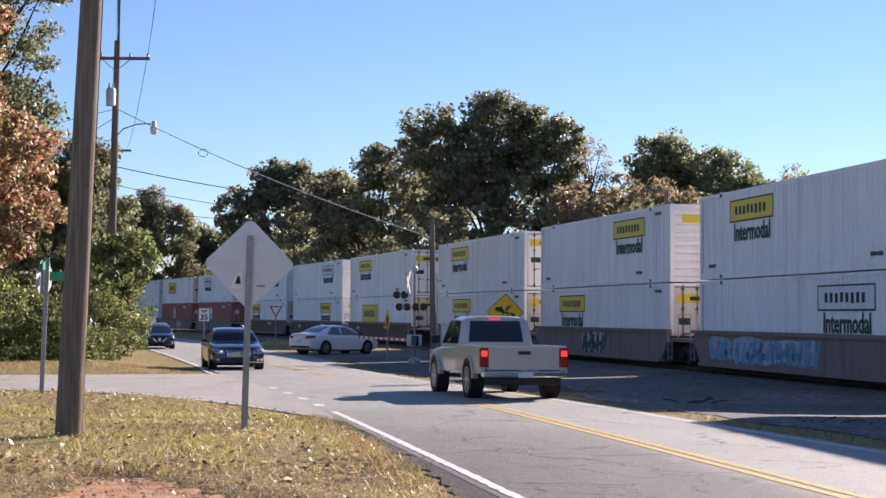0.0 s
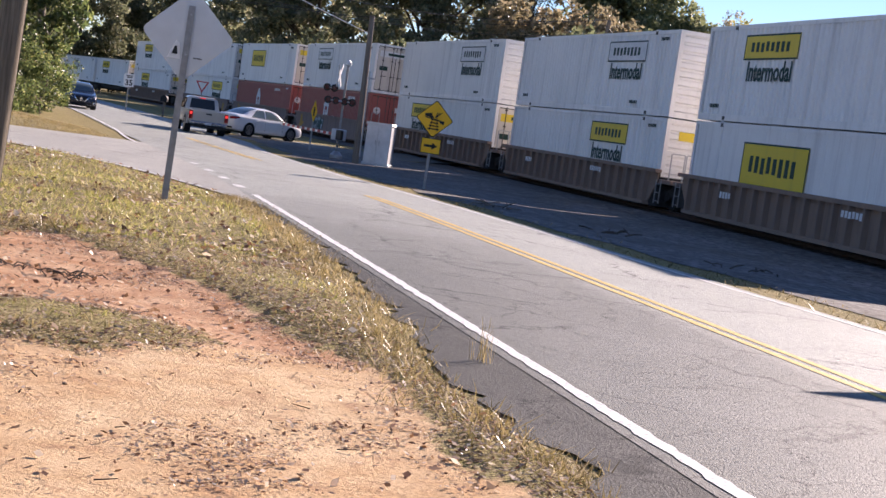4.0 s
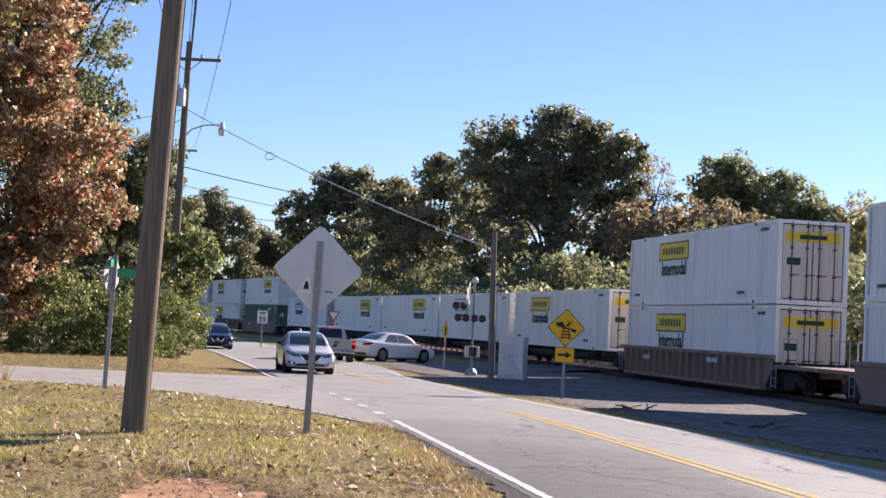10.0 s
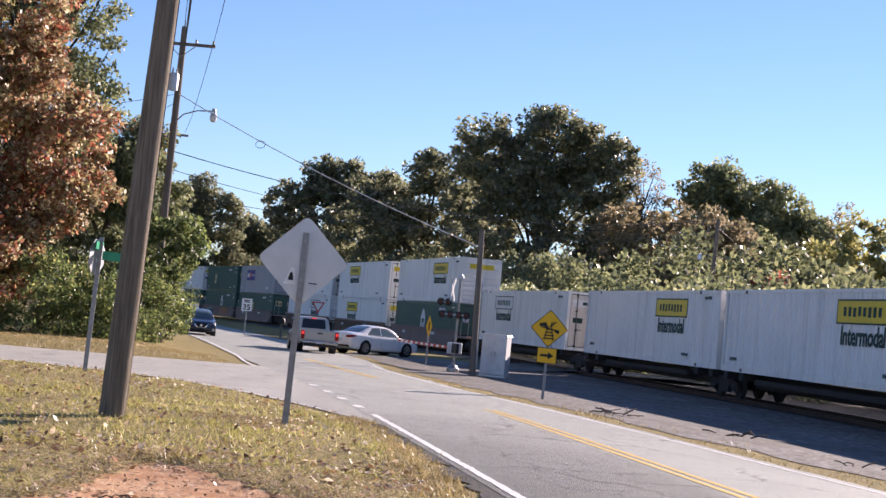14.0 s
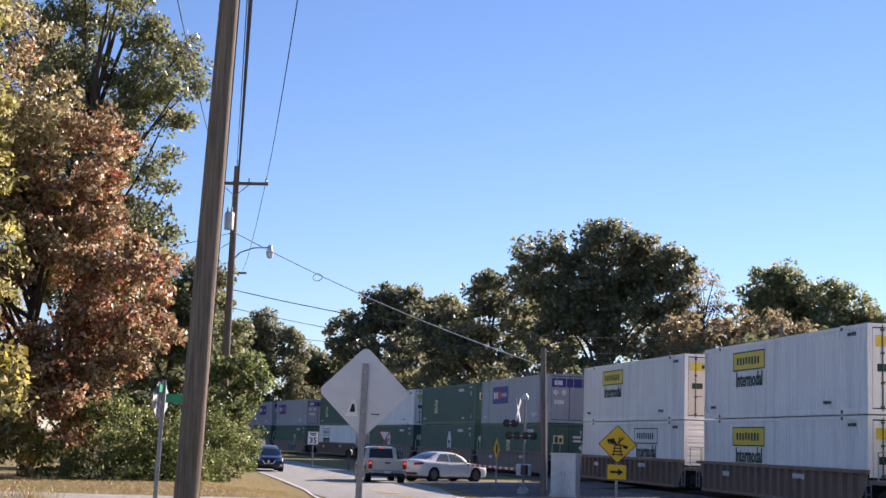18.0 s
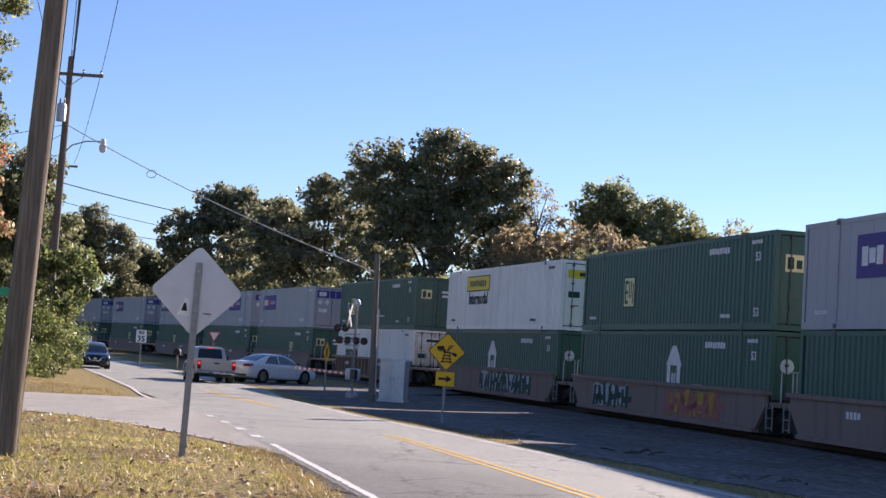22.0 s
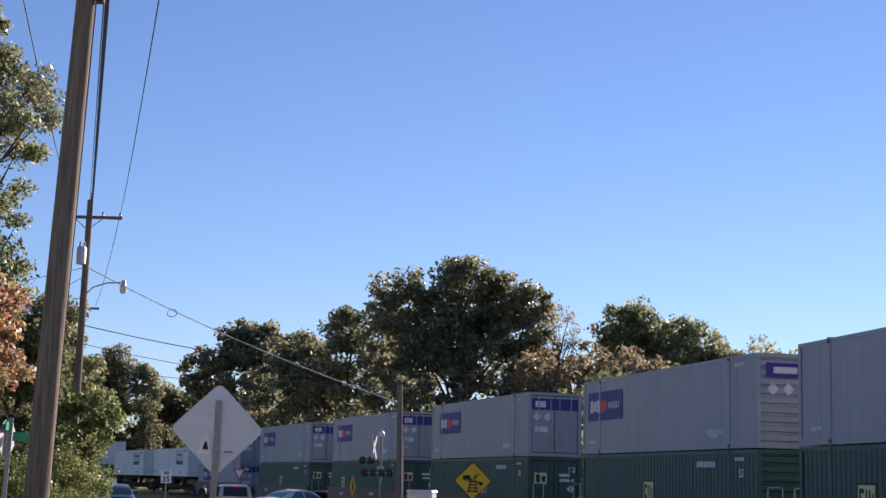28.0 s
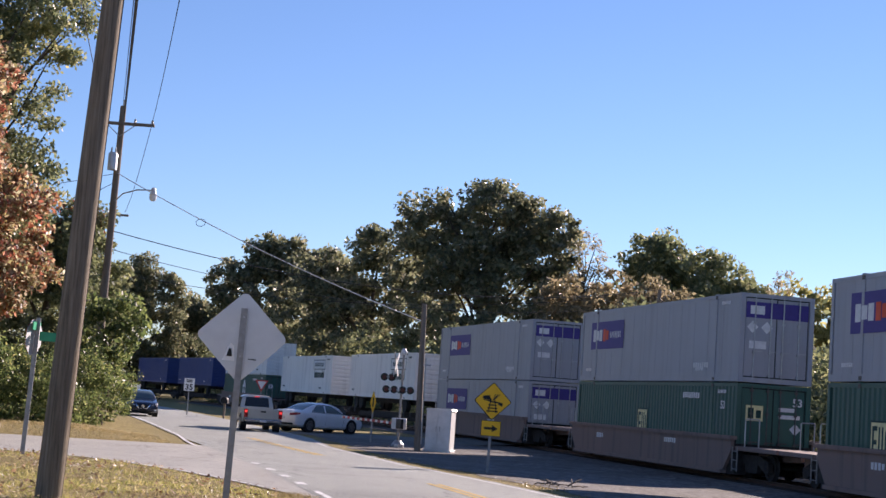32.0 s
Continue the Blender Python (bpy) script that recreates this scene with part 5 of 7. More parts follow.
def build_crossing():
    s = thing("signal_cabinet", "silver steel signal cabinet on a concrete foot", "signal cabinet", at=pose(0.62, 59.4, 0, rz=-14))
    part("foot", Mesh().box(-0.55, -0.45, -0.05, 0.55, 0.45, 0.1, 0.02), M["sign_back"], s)
    body = part("body", Mesh().box(-0.5, -0.4, 0.1, 0.5, 0.4, 1.62, 0.015), M["silver"], s)
    part("roof", Mesh().prism([(-0.54, 1.62), (0.54, 1.62), (0.5, 1.7), (-0.5, 1.7)], "y", -0.44, 0.44), M["silver"], s)
    for x in (-0.47, 0.015):
        d = part("door", Mesh().box(x, -0.42, 0.16, x + 0.455, -0.402, 1.56, 0.005), M["silver"], body)
        part("handle", Mesh().box(x + (0.38 if x < 0 else 0.04), -0.45, 0.8, x + (0.41 if x < 0 else 0.07), -0.42, 1.0), M["steel"], d)
    s = thing("crossing_signal", "level crossing signal mast with crossbuck and red lights", "crossing signal", at=pose(-1.05, 61.0, 0))
    part("foot", Mesh().lathe([(0.25, 0), (0.25, 0.15), (0.12, 0.3)], n=12), M["steel"], s)
    part("mast", Mesh().tube((0, 0, 0.1), (0, 0, 3.75), 0.05, n=12), M["post"], s, smooth=True)
    part("bell", Mesh().lathe([(0.04, 3.75), (0.13, 3.8), (0.13, 3.92), (0.05, 4.02)], n=12), M["silver"], s, smooth=True)
    for ang in (48, -48):
        b = part("crossbuck_blade", Mesh().box(-0.6, -0.012, -0.09, 0.6, 0.0, 0.09), M["sign_back"], s)
        b.matrix_basis = pose(-0.28, -0.1 - (0.016 if ang > 0 else 0), 3.35) @ pose(0, 0, 0, rz=78) @ pose(0, 0, 0, ry=ang)
    def lights(z, xs, y, toward):
        arm = part("light_arm", Mesh().tube((min(xs), y, z), (max(xs), y, z), 0.03, n=8), M["silver"], s)
        for x in xs:
            d = -1 if toward else 1
            part("backboard", Mesh().lathe([(0.01, y - d * 0.02), (0.155, y - d * 0.02), (0.155, y + d * 0.0), (0.01, y)], (x, 0, z), "y", 18), M["black"], arm)
            h = part("hood", Mesh().lathe([(0.10, y + d * 0.0), (0.105, y + d * 0.2), (0.098, y + d * 0.2), (0.095, y + d * 0.01)], (x, 0, z), "y", 14), M["black"], arm)
            part("lens", Mesh().lathe([(0.005, y + d * 0.06), (0.10, y + d * 0.055), (0.10, y + d * 0.045), (0.005, y + d * 0.045)], (x, 0, z), "y", 14), M["signal_red"], h)
    lights(2.33, (-0.62, -0.3, 0.05, 0.36), -0.22, True)
    lights(2.82, (-0.72, -0.42), -0.16, True)
    gate = part("gate_machine", Mesh().box(-0.3, -0.35, 0.75, 0.3, 0.25, 1.2, 0.03), M["silver"], s)
    arm = part("gate_arm", Mesh().box(0, -0.02, -0.05, 8.3, 0.02, 0.05), M["sign_white"], gate, "red and white striped barrier arm")
    arm.matrix_basis = pose(-0.2, 0.1, 0.98, rz=108)
    stripe = Mesh().box(0, -0.025, -0.055, 0.42, 0.025, 0.055).data("stripe", M["sign_red"])
    for k in range(10):
        b = new("stripe", stripe)
        b.parent = gate
        b.matrix_basis = arm.matrix_basis @ pose(0.3 + k * 0.82, 0, 0)
    part("counterweight", Mesh().box(-1.1, -0.06, -0.2, -0.1, 0.06, 0.2, 0.02), M["black"], gate).matrix_basis = arm.matrix_basis


build_poles()
build_signs()
build_crossing()


# ---------------------------------------------------------------- vehicles
from mathutils.bvhtree import BVHTree


def paint(name, c, metal=0.3, rough=0.28):
    n = Nodes(name, rough, metal, 0.5)
    f = n.noise(3.0, 3)
    n.base(n.ramp(f, (0.3, tuple(v * 0.93 for v in c)), (0.7, c)))
    n.b.inputs["Coat Weight"].default_value = 0.6
    n.b.inputs["Coat Roughness"].default_value = 0.06
    return n.m


def ring(x, w, zb, zs, zt):
    """A cross-section: sill, flank, shoulder and deck."""
    half = [(w * 0.80, zb), (w * 0.955, zb + 0.06), (w * 0.985, zb + (zs - zb) * 0.35), (w, zb + (zs - zb) * 0.65), (w * 0.975, zs - 0.03), (w * 0.90, zs + (zt - zs) * 0.45), (w * 0.55, zt)]
    return [(x, y, z) for y, z in half] + [(x, -y, z) for y, z in reversed(half)]


def wheel_part(ob, x, y, r, w, spokes, rim):
    s = 1 if y > 0 else -1
    part("wheel_well", Mesh().lathe([(r + 0.042, y + s * 0.02), (r + 0.042, y - s * 0.255), (0.02, y - s * 0.255), (0.02, y - s * 0.25), (r + 0.038, y - s * 0.25), (r + 0.038, y + s * 0.02)], (x, 0, r + 0.01), "y", 32), M["trim"], ob, smooth=True)
    t = part("wheel", Mesh().lathe([(r * 0.70, y - s * w), (r * 0.95, y - s * w), (r, y - s * (w - 0.03)), (r, y - s * 0.02), (r * 0.95, y + s * 0.022), (r * 0.70, y + s * 0.018)], (x, 0, r), "y", 28), M["rubber"], ob, smooth=True)
    m = Mesh().lathe([(r * 0.71, y - s * 0.01), (r * 0.71, y + s * 0.022), (r * 0.65, y + s * 0.024), (r * 0.64, y + s * 0.009), (0.02, y + s * 0.008), (0.02, y - s * 0.01)], (x, 0, r), "y", 28)
    rim_ob = part("rim", m, M["trim"], t, smooth=True)
    sp = Mesh()
    for k in range(spokes):
        a = 2 * math.pi * k / spokes
        ca, sa = math.cos(a), math.sin(a)
        pts = [(0.04, -0.03), (r * 0.68, -0.02), (r * 0.68, 0.02), (0.04, 0.03)]
        sp.prism([(x + p * ca - q * sa, r + p * sa + q * ca) for p, q in pts], "y", *sorted((y + s * 0.010, y + s * 0.024)))
    sp.lathe([(0.06, y + s * 0.01), (0.06, y + s * 0.028), (0.01, y + s * 0.032)], (x, 0, r), "y", 12)
    sp.lathe([(r * 0.71, y + s * 0.02), (r * 0.71, y + s * 0.027), (r * 0.655, y + s * 0.027), (r * 0.655, y + s * 0.02)], (x, 0, r), "y", 28)
    part("spokes", sp, rim, t, smooth=True)


def quad(a, b, c, d, lift):
    a, b, c, d = (Vector(p) for p in (a, b, c, d))
    n = (b - a).cross(d - a).normalized() * lift
    return Mesh().add([a, b, c, d, a + n, b + n, c + n, d + n], [(0, 1, 2, 3), (7, 6, 5, 4), (0, 4, 5, 1), (1, 5, 6, 2), (2, 6, 7, 3), (3, 7, 4, 0)])


def body_ring(e, d, w, zb, belt, y5, top, drop, y6=0.82):
    """Half a cross-section d metres behind the nose, and its mirror image."""
    x = e - d
    half = [(w * 0.78, zb), (w * 0.95, zb + 0.05), (w * 0.985, zb + (belt - zb) * 0.3), (w, zb + (belt - zb) * 0.62), (w * 0.995, belt - 0.09), (w * 0.955, belt), (y5 * w, top - drop), (y5 * w * y6, top - 0.018), (y5 * w * 0.42, top)]
    return [(x, y, z) for y, z in half] + [(x, -y, z) for y, z in reversed(half)]


def eased(xs, ys, at):
    """Values of a smooth curve through the points that never overshoots them."""
    xs, ys = np.array(xs, float), np.array(ys, float)
    h, d = np.diff(xs), np.diff(ys) / np.diff(xs)
    m = np.zeros(len(xs))
    m[0], m[-1] = d[0], d[-1]
    for k in range(1, len(xs) - 1):
        if d[k - 1] * d[k] > 0:
            a, b = 2 * h[k] + h[k - 1], h[k] + 2 * h[k - 1]
            m[k] = (a + b) / (a / d[k - 1] + b / d[k])
    k = np.clip(np.searchsorted(xs, at, "right") - 1, 0, len(h) - 1)
    t = (at - xs[k]) / h[k]
    return ys[k] * (1 + 2 * t) * (1 - t) ** 2 + h[k] * m[k] * t * (1 - t) ** 2 + ys[k + 1] * t * t * (3 - 2 * t) + h[k] * m[k + 1] * t * t * (t - 1)


def softened(ring_pts, rounds=2):
    """A closed ring with its corners cut off, again and again."""
    p = np.array(ring_pts, float)
    for _ in range(rounds):
        q = np.roll(p, -1, 0)
        p = np.stack([0.78 * p + 0.22 * q, 0.22 * p + 0.78 * q], 1).reshape(-1, 3)
    return [tuple(v) for v in p]


def arches_cut(shell, material, wheels, r, w):
    """The shell as a mesh with four round wheel wells cut into it."""
    def linked(m, name):
        ob = bpy.data.objects.new(name, m.data(name, material))
        scene.collection.objects.link(ob)
        return ob
    cut = Mesh()
    for x in wheels:
        for s in (-1, 1):
            cut.lathe([(r + 0.045, s * (w - 0.30)), (r + 0.045, s * (w + 0.3))], (x, 0, r + 0.01), "y", 40)
    body, tool = linked(shell, "body"), linked(cut, "cutter")
    mod = body.modifiers.new("wells", "BOOLEAN")
    mod.operation, mod.object, mod.solver = "DIFFERENCE", tool, "EXACT"
    me = bpy.data.meshes.new_from_object(body.evaluated_get(bpy.context.evaluated_depsgraph_get()))
    bpy.data.objects.remove(body)
    bpy.data.objects.remove(tool)
    me.shade_smooth()
    me.set_sharp_from_angle(angle=radians(38))
    return me


def sedan(label, body_paint, L, W, H, rim, dark_trim, grille, glints, glass):
    car = thing("car", label, "car")
    w, e = W / 2, L / 2
    cowl, roof0, deck = 1.22 + (L - 4.6) * 0.5, 2.06 + (L - 4.6) * 0.45, L - 0.62
    st = [(0.0, 0.66, 0.30, 0.50, 0.80, 0.585, 0.03), (0.035, 0.80, 0.25, 0.57, 0.82, 0.665, 0.03), (0.11, 0.885, 0.22, 0.645, 0.82, 0.735, 0.03), (0.30, 0.94, 0.20, 0.715, 0.82, 0.805, 0.025), (0.62, 0.975, 0.19, 0.775, 0.82, 0.865, 0.025),
          (0.95, 0.99, 0.19, 0.83, 0.82, 0.91, 0.02), (cowl, 1.0, 0.19, 0.885, 0.84, 0.955, 0.02), (cowl + 0.05, 1.0, 0.19, 0.89, 0.845, 0.985, 0.035), ((cowl + roof0) / 2, 1.0, 0.19, 0.91, 0.79, 0.985 + (H - 0.985) * 0.62, 0.07),
          (roof0, 1.0, 0.19, 0.92, 0.745, H - 0.05, 0.075), (roof0 + 0.55, 1.0, 0.19, 0.935, 0.735, H, 0.08), (roof0 + 1.05, 1.0, 0.19, 0.95, 0.725, H - 0.045, 0.08), ((roof0 + 1.05 + deck) / 2, 1.0, 0.19, 0.96, 0.76, 1.07 + (H - 1.07) * 0.52, 0.07),
          (deck, 0.985, 0.20, 0.965, 0.80, 1.075, 0.03), (L - 0.3, 0.96, 0.22, 0.955, 0.80, 1.06, 0.03), (L - 0.10, 0.90, 0.26, 0.93, 0.80, 1.03, 0.03), (L - 0.03, 0.84, 0.32, 0.86, 0.80, 0.95, 0.03), (L, 0.74, 0.40, 0.72, 0.80, 0.80, 0.03)]
    rows = np.array(st)
    ds = np.concatenate([np.linspace(0, 0.3, 9)[:-1], np.linspace(0.3, L - 0.3, 64), np.linspace(L - 0.3, L, 9)[1:]])
    dense = np.stack([ds] + [eased(rows[:, 0], rows[:, k], ds) for k in range(1, 7)], 1)
    shell = Mesh().loft([softened(body_ring(e, d, wf * w, zb, belt, y5, top, drop)) for d, wf, zb, belt, y5, top, drop in dense])
    wbx = L * 0.292
    part("body", arches_cut(shell, body_paint, (-wbx - 0.02, wbx + 0.06), 0.33, w), None, car)
    tree_ = BVHTree.FromPolygons([Vector(v) for v in shell.v], shell.f)

    def put(p, way, lift):
        """The point of the shell met along a way: front, rear, side or top."""
        a, b = p
        start, d = {"front": ((9, a, b), (-1, 0, 0)), "rear": ((-9, a, b), (1, 0, 0)), "left": ((a, 9, b), (0, -1, 0)), "right": ((a, -9, b), (0, 1, 0)), "top": ((a, b, 9), (0, 0, -1))}[way]
        hit, normal, _, _ = tree_.ray_cast(Vector(start), Vector(d))
        if hit is None:
            hit, normal, _, _ = tree_.find_nearest(Vector(start) * 0.2)
        if normal.dot(Vector(d)) > 0:
            normal = -normal
        return hit + normal * lift

    def patch(low, high, way, lift=0.006, n=10, m=4):
        """A thin shell laid on the body between two edge lines."""
        def along_line(line, f):
            k = min(int(f * (len(line) - 1)), len(line) - 2)
            g = f * (len(line) - 1) - k
            return Vector(line[k]).lerp(Vector(line[k + 1]), g)
        out, inner = [], []
        for j in range(m + 1):
            for i in range(n + 1):
                p = along_line(low, i / n).lerp(along_line(high, i / n), j / m)
                out.append(put(p, way, lift))
                inner.append(put(p, way, -0.012))
        N = len(out)
        faces = [(j * (n + 1) + i, j * (n + 1) + i + 1, (j + 1) * (n + 1) + i + 1, (j + 1) * (n + 1) + i) for j in range(m) for i in range(n)]
        rim_ids = [i for i in range(n + 1)] + [j * (n + 1) + n for j in range(1, m + 1)] + [m * (n + 1) + i for i in range(n - 1, -1, -1)] + [j * (n + 1) for j in range(m - 1, 0, -1)]
        faces += [(a, b, b + N, a + N) for a, b in zip(rim_ids, rim_ids[1:] + rim_ids[:1])]
        return Mesh().add(out + inner, faces)

    def lay(name, low, high, way, material, parent=car, lift=0.006, label="", n=10, m=4):
        return part(name, patch(low, high, way, lift, n, m), material, parent, label, smooth=True)

    xa, xb, xc, xd = e - cowl - 0.08, e - roof0 + 0.02, e - roof0 - 1.08, e - deck + 0.03
    lay("windscreen", [(xa, -0.74 * w), (xa + 0.03, -0.35 * w), (xa + 0.03, 0.35 * w), (xa, 0.74 * w)], [(xb, -0.62 * w), (xb + 0.01, -0.3 * w), (xb + 0.01, 0.3 * w), (xb, 0.62 * w)], "top", glass, n=14, m=8)
    lay("rear_window", [(xd, -0.66 * w), (xd, 0.66 * w)], [(xc, -0.6 * w), (xc, 0.6 * w)], "top", glass, n=10, m=6)
    post = (xb + xc) / 2 - 0.08
    zt = H - 0.135
    metal = M["trim"] if dark_trim else M["chrome"]
    for s, way in ((-1, "right"), (1, "left")):
        lay("side_window", [(xa - 0.12, 0.965), (post + 0.035, 0.975)], [(xb - 0.12, zt), (post + 0.035, zt + 0.01)], way, glass, m=6)
        lay("side_window", [(post - 0.035, 0.975), (xc - 0.42, 1.0)], [(post - 0.035, zt + 0.01), (xc - 0.06, zt - 0.01)], way, glass, m=6)
        lay("window_trim", [(xa - 0.02, 0.935), (post, 0.945), (xc - 0.5, 0.975)], [(xa - 0.05, 0.955), (post, 0.962), (xc - 0.46, 0.99)], way, metal, n=14, m=1)
        lay("window_trim", [(xa - 0.05, 0.99), (xb - 0.06, zt + 0.01), (post, zt + 0.022), (xc, zt), (xc - 0.44, 1.0)], [(xa + 0.0, 0.99), (xb - 0.04, zt + 0.025), (post, zt + 0.036), (xc - 0.01, zt + 0.015), (xc - 0.48, 1.0)], way, metal, n=20, m=1)
        for x in (post + 0.12, xc - 0.1):
            part("door_handle", Mesh().path([put((x - 0.09, 0.80), way, 0.0), put((x - 0.08, 0.80), way, 0.025), put((x + 0.08, 0.80), way, 0.025), put((x + 0.09, 0.80), way, 0.0)], 0.014), body_paint if dark_trim else metal, car, smooth=True)
        for x in (xa - 0.12, post, xc - 0.25):
            lay("door_seam", [(x - 0.004, 0.27), (x - 0.004, 0.90)], [(x + 0.004, 0.27), (x + 0.004, 0.90)], way, M["trim"], lift=0.002, n=6, m=1)
        lay("side_skirt", [(-e + 1.25, 0.21), (e - 1.3, 0.21)], [(-e + 1.25, 0.26), (e - 1.3, 0.26)], way, metal if not dark_trim else body_paint, n=6, m=1, lift=0.012)
        mx = xa - 0.22
        y0, y1 = sorted((s * (w + 0.0), s * (w + 0.19)))
        mir = part("mirror", Mesh().box(mx - 0.05, y0 + (0.03 if s > 0 else 0), 0.95, mx + 0.08, y1 - (0 if s > 0 else 0.03), 1.065, 0.045), M["trim"] if dark_trim else body_paint, car, smooth=True)
        part("mirror_stalk", Mesh().path([(mx, s * (w - 0.1), 0.93), (mx + 0.01, s * (w + 0.06), 0.955)], 0.022), M["trim"], mir)
        # lamps
        def at(y, z):
            return (s * y * w, z)
        if grille == "bars":
            lamp = lay("headlamp", [at(0.50, 0.545), at(0.74, 0.535), at(0.925, 0.63)], [at(0.53, 0.665), at(0.74, 0.705), at(0.935, 0.725)], "front", M["head"], lift=0.014, label="clear swept-back headlamp")
            for yy in (0.62, 0.79):
                c = put(at(yy, 0.615), "front", 0.016)
                part("bulb", Mesh().lathe([(0.004, 0.016), (0.034, 0.010), (0.04, -0.03)], tuple(c), "x", 14), M["head_glint"] if s in glints and yy < 0.7 else M["glass"], lamp, smooth=True)
            fog = lay("fog_lamp", [at(0.66, 0.305), at(0.86, 0.315)], [at(0.66, 0.375), at(0.87, 0.39)], "front", M["chrome"], lift=0.012)
            part("lens", Mesh().lathe([(0.004, 0.03), (0.04, 0.02), (0.042, -0.02)], tuple(put(at(0.75, 0.343), "front", 0.01)), "x", 12), M["head"], fog, smooth=True)
        else:
            lamp = lay("headlamp", [at(0.46, 0.575), at(0.66, 0.575), at(0.90, 0.66)], [at(0.52, 0.655), at(0.70, 0.705), at(0.935, 0.765)], "front", M["trim"], lift=0.012, label="dark angular headlamp")
            lay("lens", [at(0.50, 0.59), at(0.62, 0.595)], [at(0.56, 0.65), at(0.66, 0.675)], "front", M["head"], lamp, 0.02)
            lay("lens", [at(0.70, 0.62), at(0.85, 0.66)], [at(0.72, 0.69), at(0.87, 0.735)], "front", M["head"], lamp, 0.02)
            fog = lay("fog_recess", [at(0.60, 0.30), at(0.86, 0.33)], [at(0.66, 0.405), at(0.90, 0.42)], "front", M["trim"], lift=0.008)
            part("fog_lamp", Mesh().lathe([(0.004, 0.025), (0.042, 0.018), (0.055, 0.024), (0.06, -0.02)], tuple(put(at(0.755, 0.362), "front", 0.006)), "x", 16), M["chrome"], fog, smooth=True)
        lay("tail_lamp", [at(0.50, 0.78), at(0.90, 0.80)], [at(0.50, 0.90), at(0.92, 0.93)], "rear", M["tail"], lift=0.012)
        lay("tail_lamp", [(-e + 0.06, 0.80), (-e + 0.30, 0.86)], [(-e + 0.08, 0.91), (-e + 0.34, 0.92)], way, M["tail"], lift=0.01, n=4)
    # nose
    if grille == "bars":
        g0 = lay("grille", [(-0.33, 0.455), (0.33, 0.455)], [(-0.43, 0.665), (0.43, 0.665)], "front", M["trim"], lift=0.008, n=14)
        for k in range(6):
            f = k / 5
            a, z = 0.34 + 0.09 * f, 0.455 + 0.2 * f
            lay("grille_bar", [(-a, z), (0, z - 0.012), (a, z)], [(-a, z + 0.016), (0, z + 0.004), (a, z + 0.016)], "front", M["chrome"], g0, 0.02, n=14, m=1)
        for s in (-1, 1):
            lay("grille_trim", [(s * 0.33, 0.45), (s * 0.43, 0.675)], [(s * 0.36, 0.45), (s * 0.46, 0.675)], "front", M["chrome"], g0, 0.02, n=6, m=1)
        part("badge", Mesh().box(e - 0.02, -0.012, 0.46, e + 0.035, 0.012, 0.63, 0.008), M["chrome"], g0)
        part("hood_ornament", Mesh().lathe([(0.03, -0.02), (0.012, 0.03), (0.035, 0.07), (0.004, 0.08)], tuple(put((e - 0.22, 0), "top", 0.0)), "z", 8), M["chrome"], car)
        lay("bumper_trim", [(-0.86 * w, 0.255), (-0.4 * w, 0.262), (0.4 * w, 0.262), (0.86 * w, 0.255)], [(-0.87 * w, 0.275), (-0.4 * w, 0.282), (0.4 * w, 0.282), (0.87 * w, 0.275)], "front", M["chrome"], lift=0.012, n=20, m=1)
        lay("bumper_intake", [(-0.40, 0.305), (0.40, 0.305)], [(-0.46, 0.40), (0.46, 0.40)], "front", M["trim"], lift=0.006)
    else:
        g0 = lay("grille", [(-0.20, 0.43), (0.20, 0.43)], [(-0.47, 0.66), (0.47, 0.66)], "front", M["trim"], lift=0.008, n=14, label="black v-shaped grille")
        for s in (-1, 1):
            lay("grille_trim", [(s * 0.17, 0.42), (s * 0.38, 0.66)], [(s * 0.23, 0.42), (s * 0.45, 0.66)], "front", M["chrome"], g0, 0.02, n=6, m=1)
        lay("grille_trim", [(-0.22, 0.415), (0.22, 0.415)], [(-0.2, 0.45), (0.2, 0.45)], "front", M["chrome"], g0, 0.02, n=6, m=1)
        part("badge", Mesh().lathe([(0.055, 0.0), (0.055, 0.02), (0.075, 0.02), (0.075, 0.0)], tuple(put((0, 0.555), "front", 0.01)), "x", 18).box(e + 0.0, -0.09, 0.54, e + 0.03, 0.09, 0.57), M["chrome"], g0)
        lay("bumper_intake", [(-0.56, 0.265), (0.56, 0.265)], [(-0.46, 0.345), (0.46, 0.345)], "front", M["trim"], lift=0.006, n=14)
    part("front_plate", Mesh().box(e + 0.005, -0.155, 0.345, e + 0.03, 0.155, 0.43), M["trim"], car)
    part("rear_plate", Mesh().box(-e - 0.012, -0.16, 0.60, -e + 0.02, 0.16, 0.72), M["plate"], car)
    lay("rear_bumper_trim", [(-0.75 * w, 0.33), (0.75 * w, 0.33)], [(-0.75 * w, 0.42), (0.75 * w, 0.42)], "rear", M["trim"], lift=0.006)
    part("underbody", Mesh().box(-e + 0.5, -w * 0.8, 0.14, e - 0.5, w * 0.8, 0.22), M["trim"], car)
    for x in (-wbx - 0.02, wbx + 0.06):
        for s in (-1, 1):
            wheel_part(car, x, s * (w - 0.035), 0.33, 0.21, 10 if grille == "bars" else 5, rim)
    return car


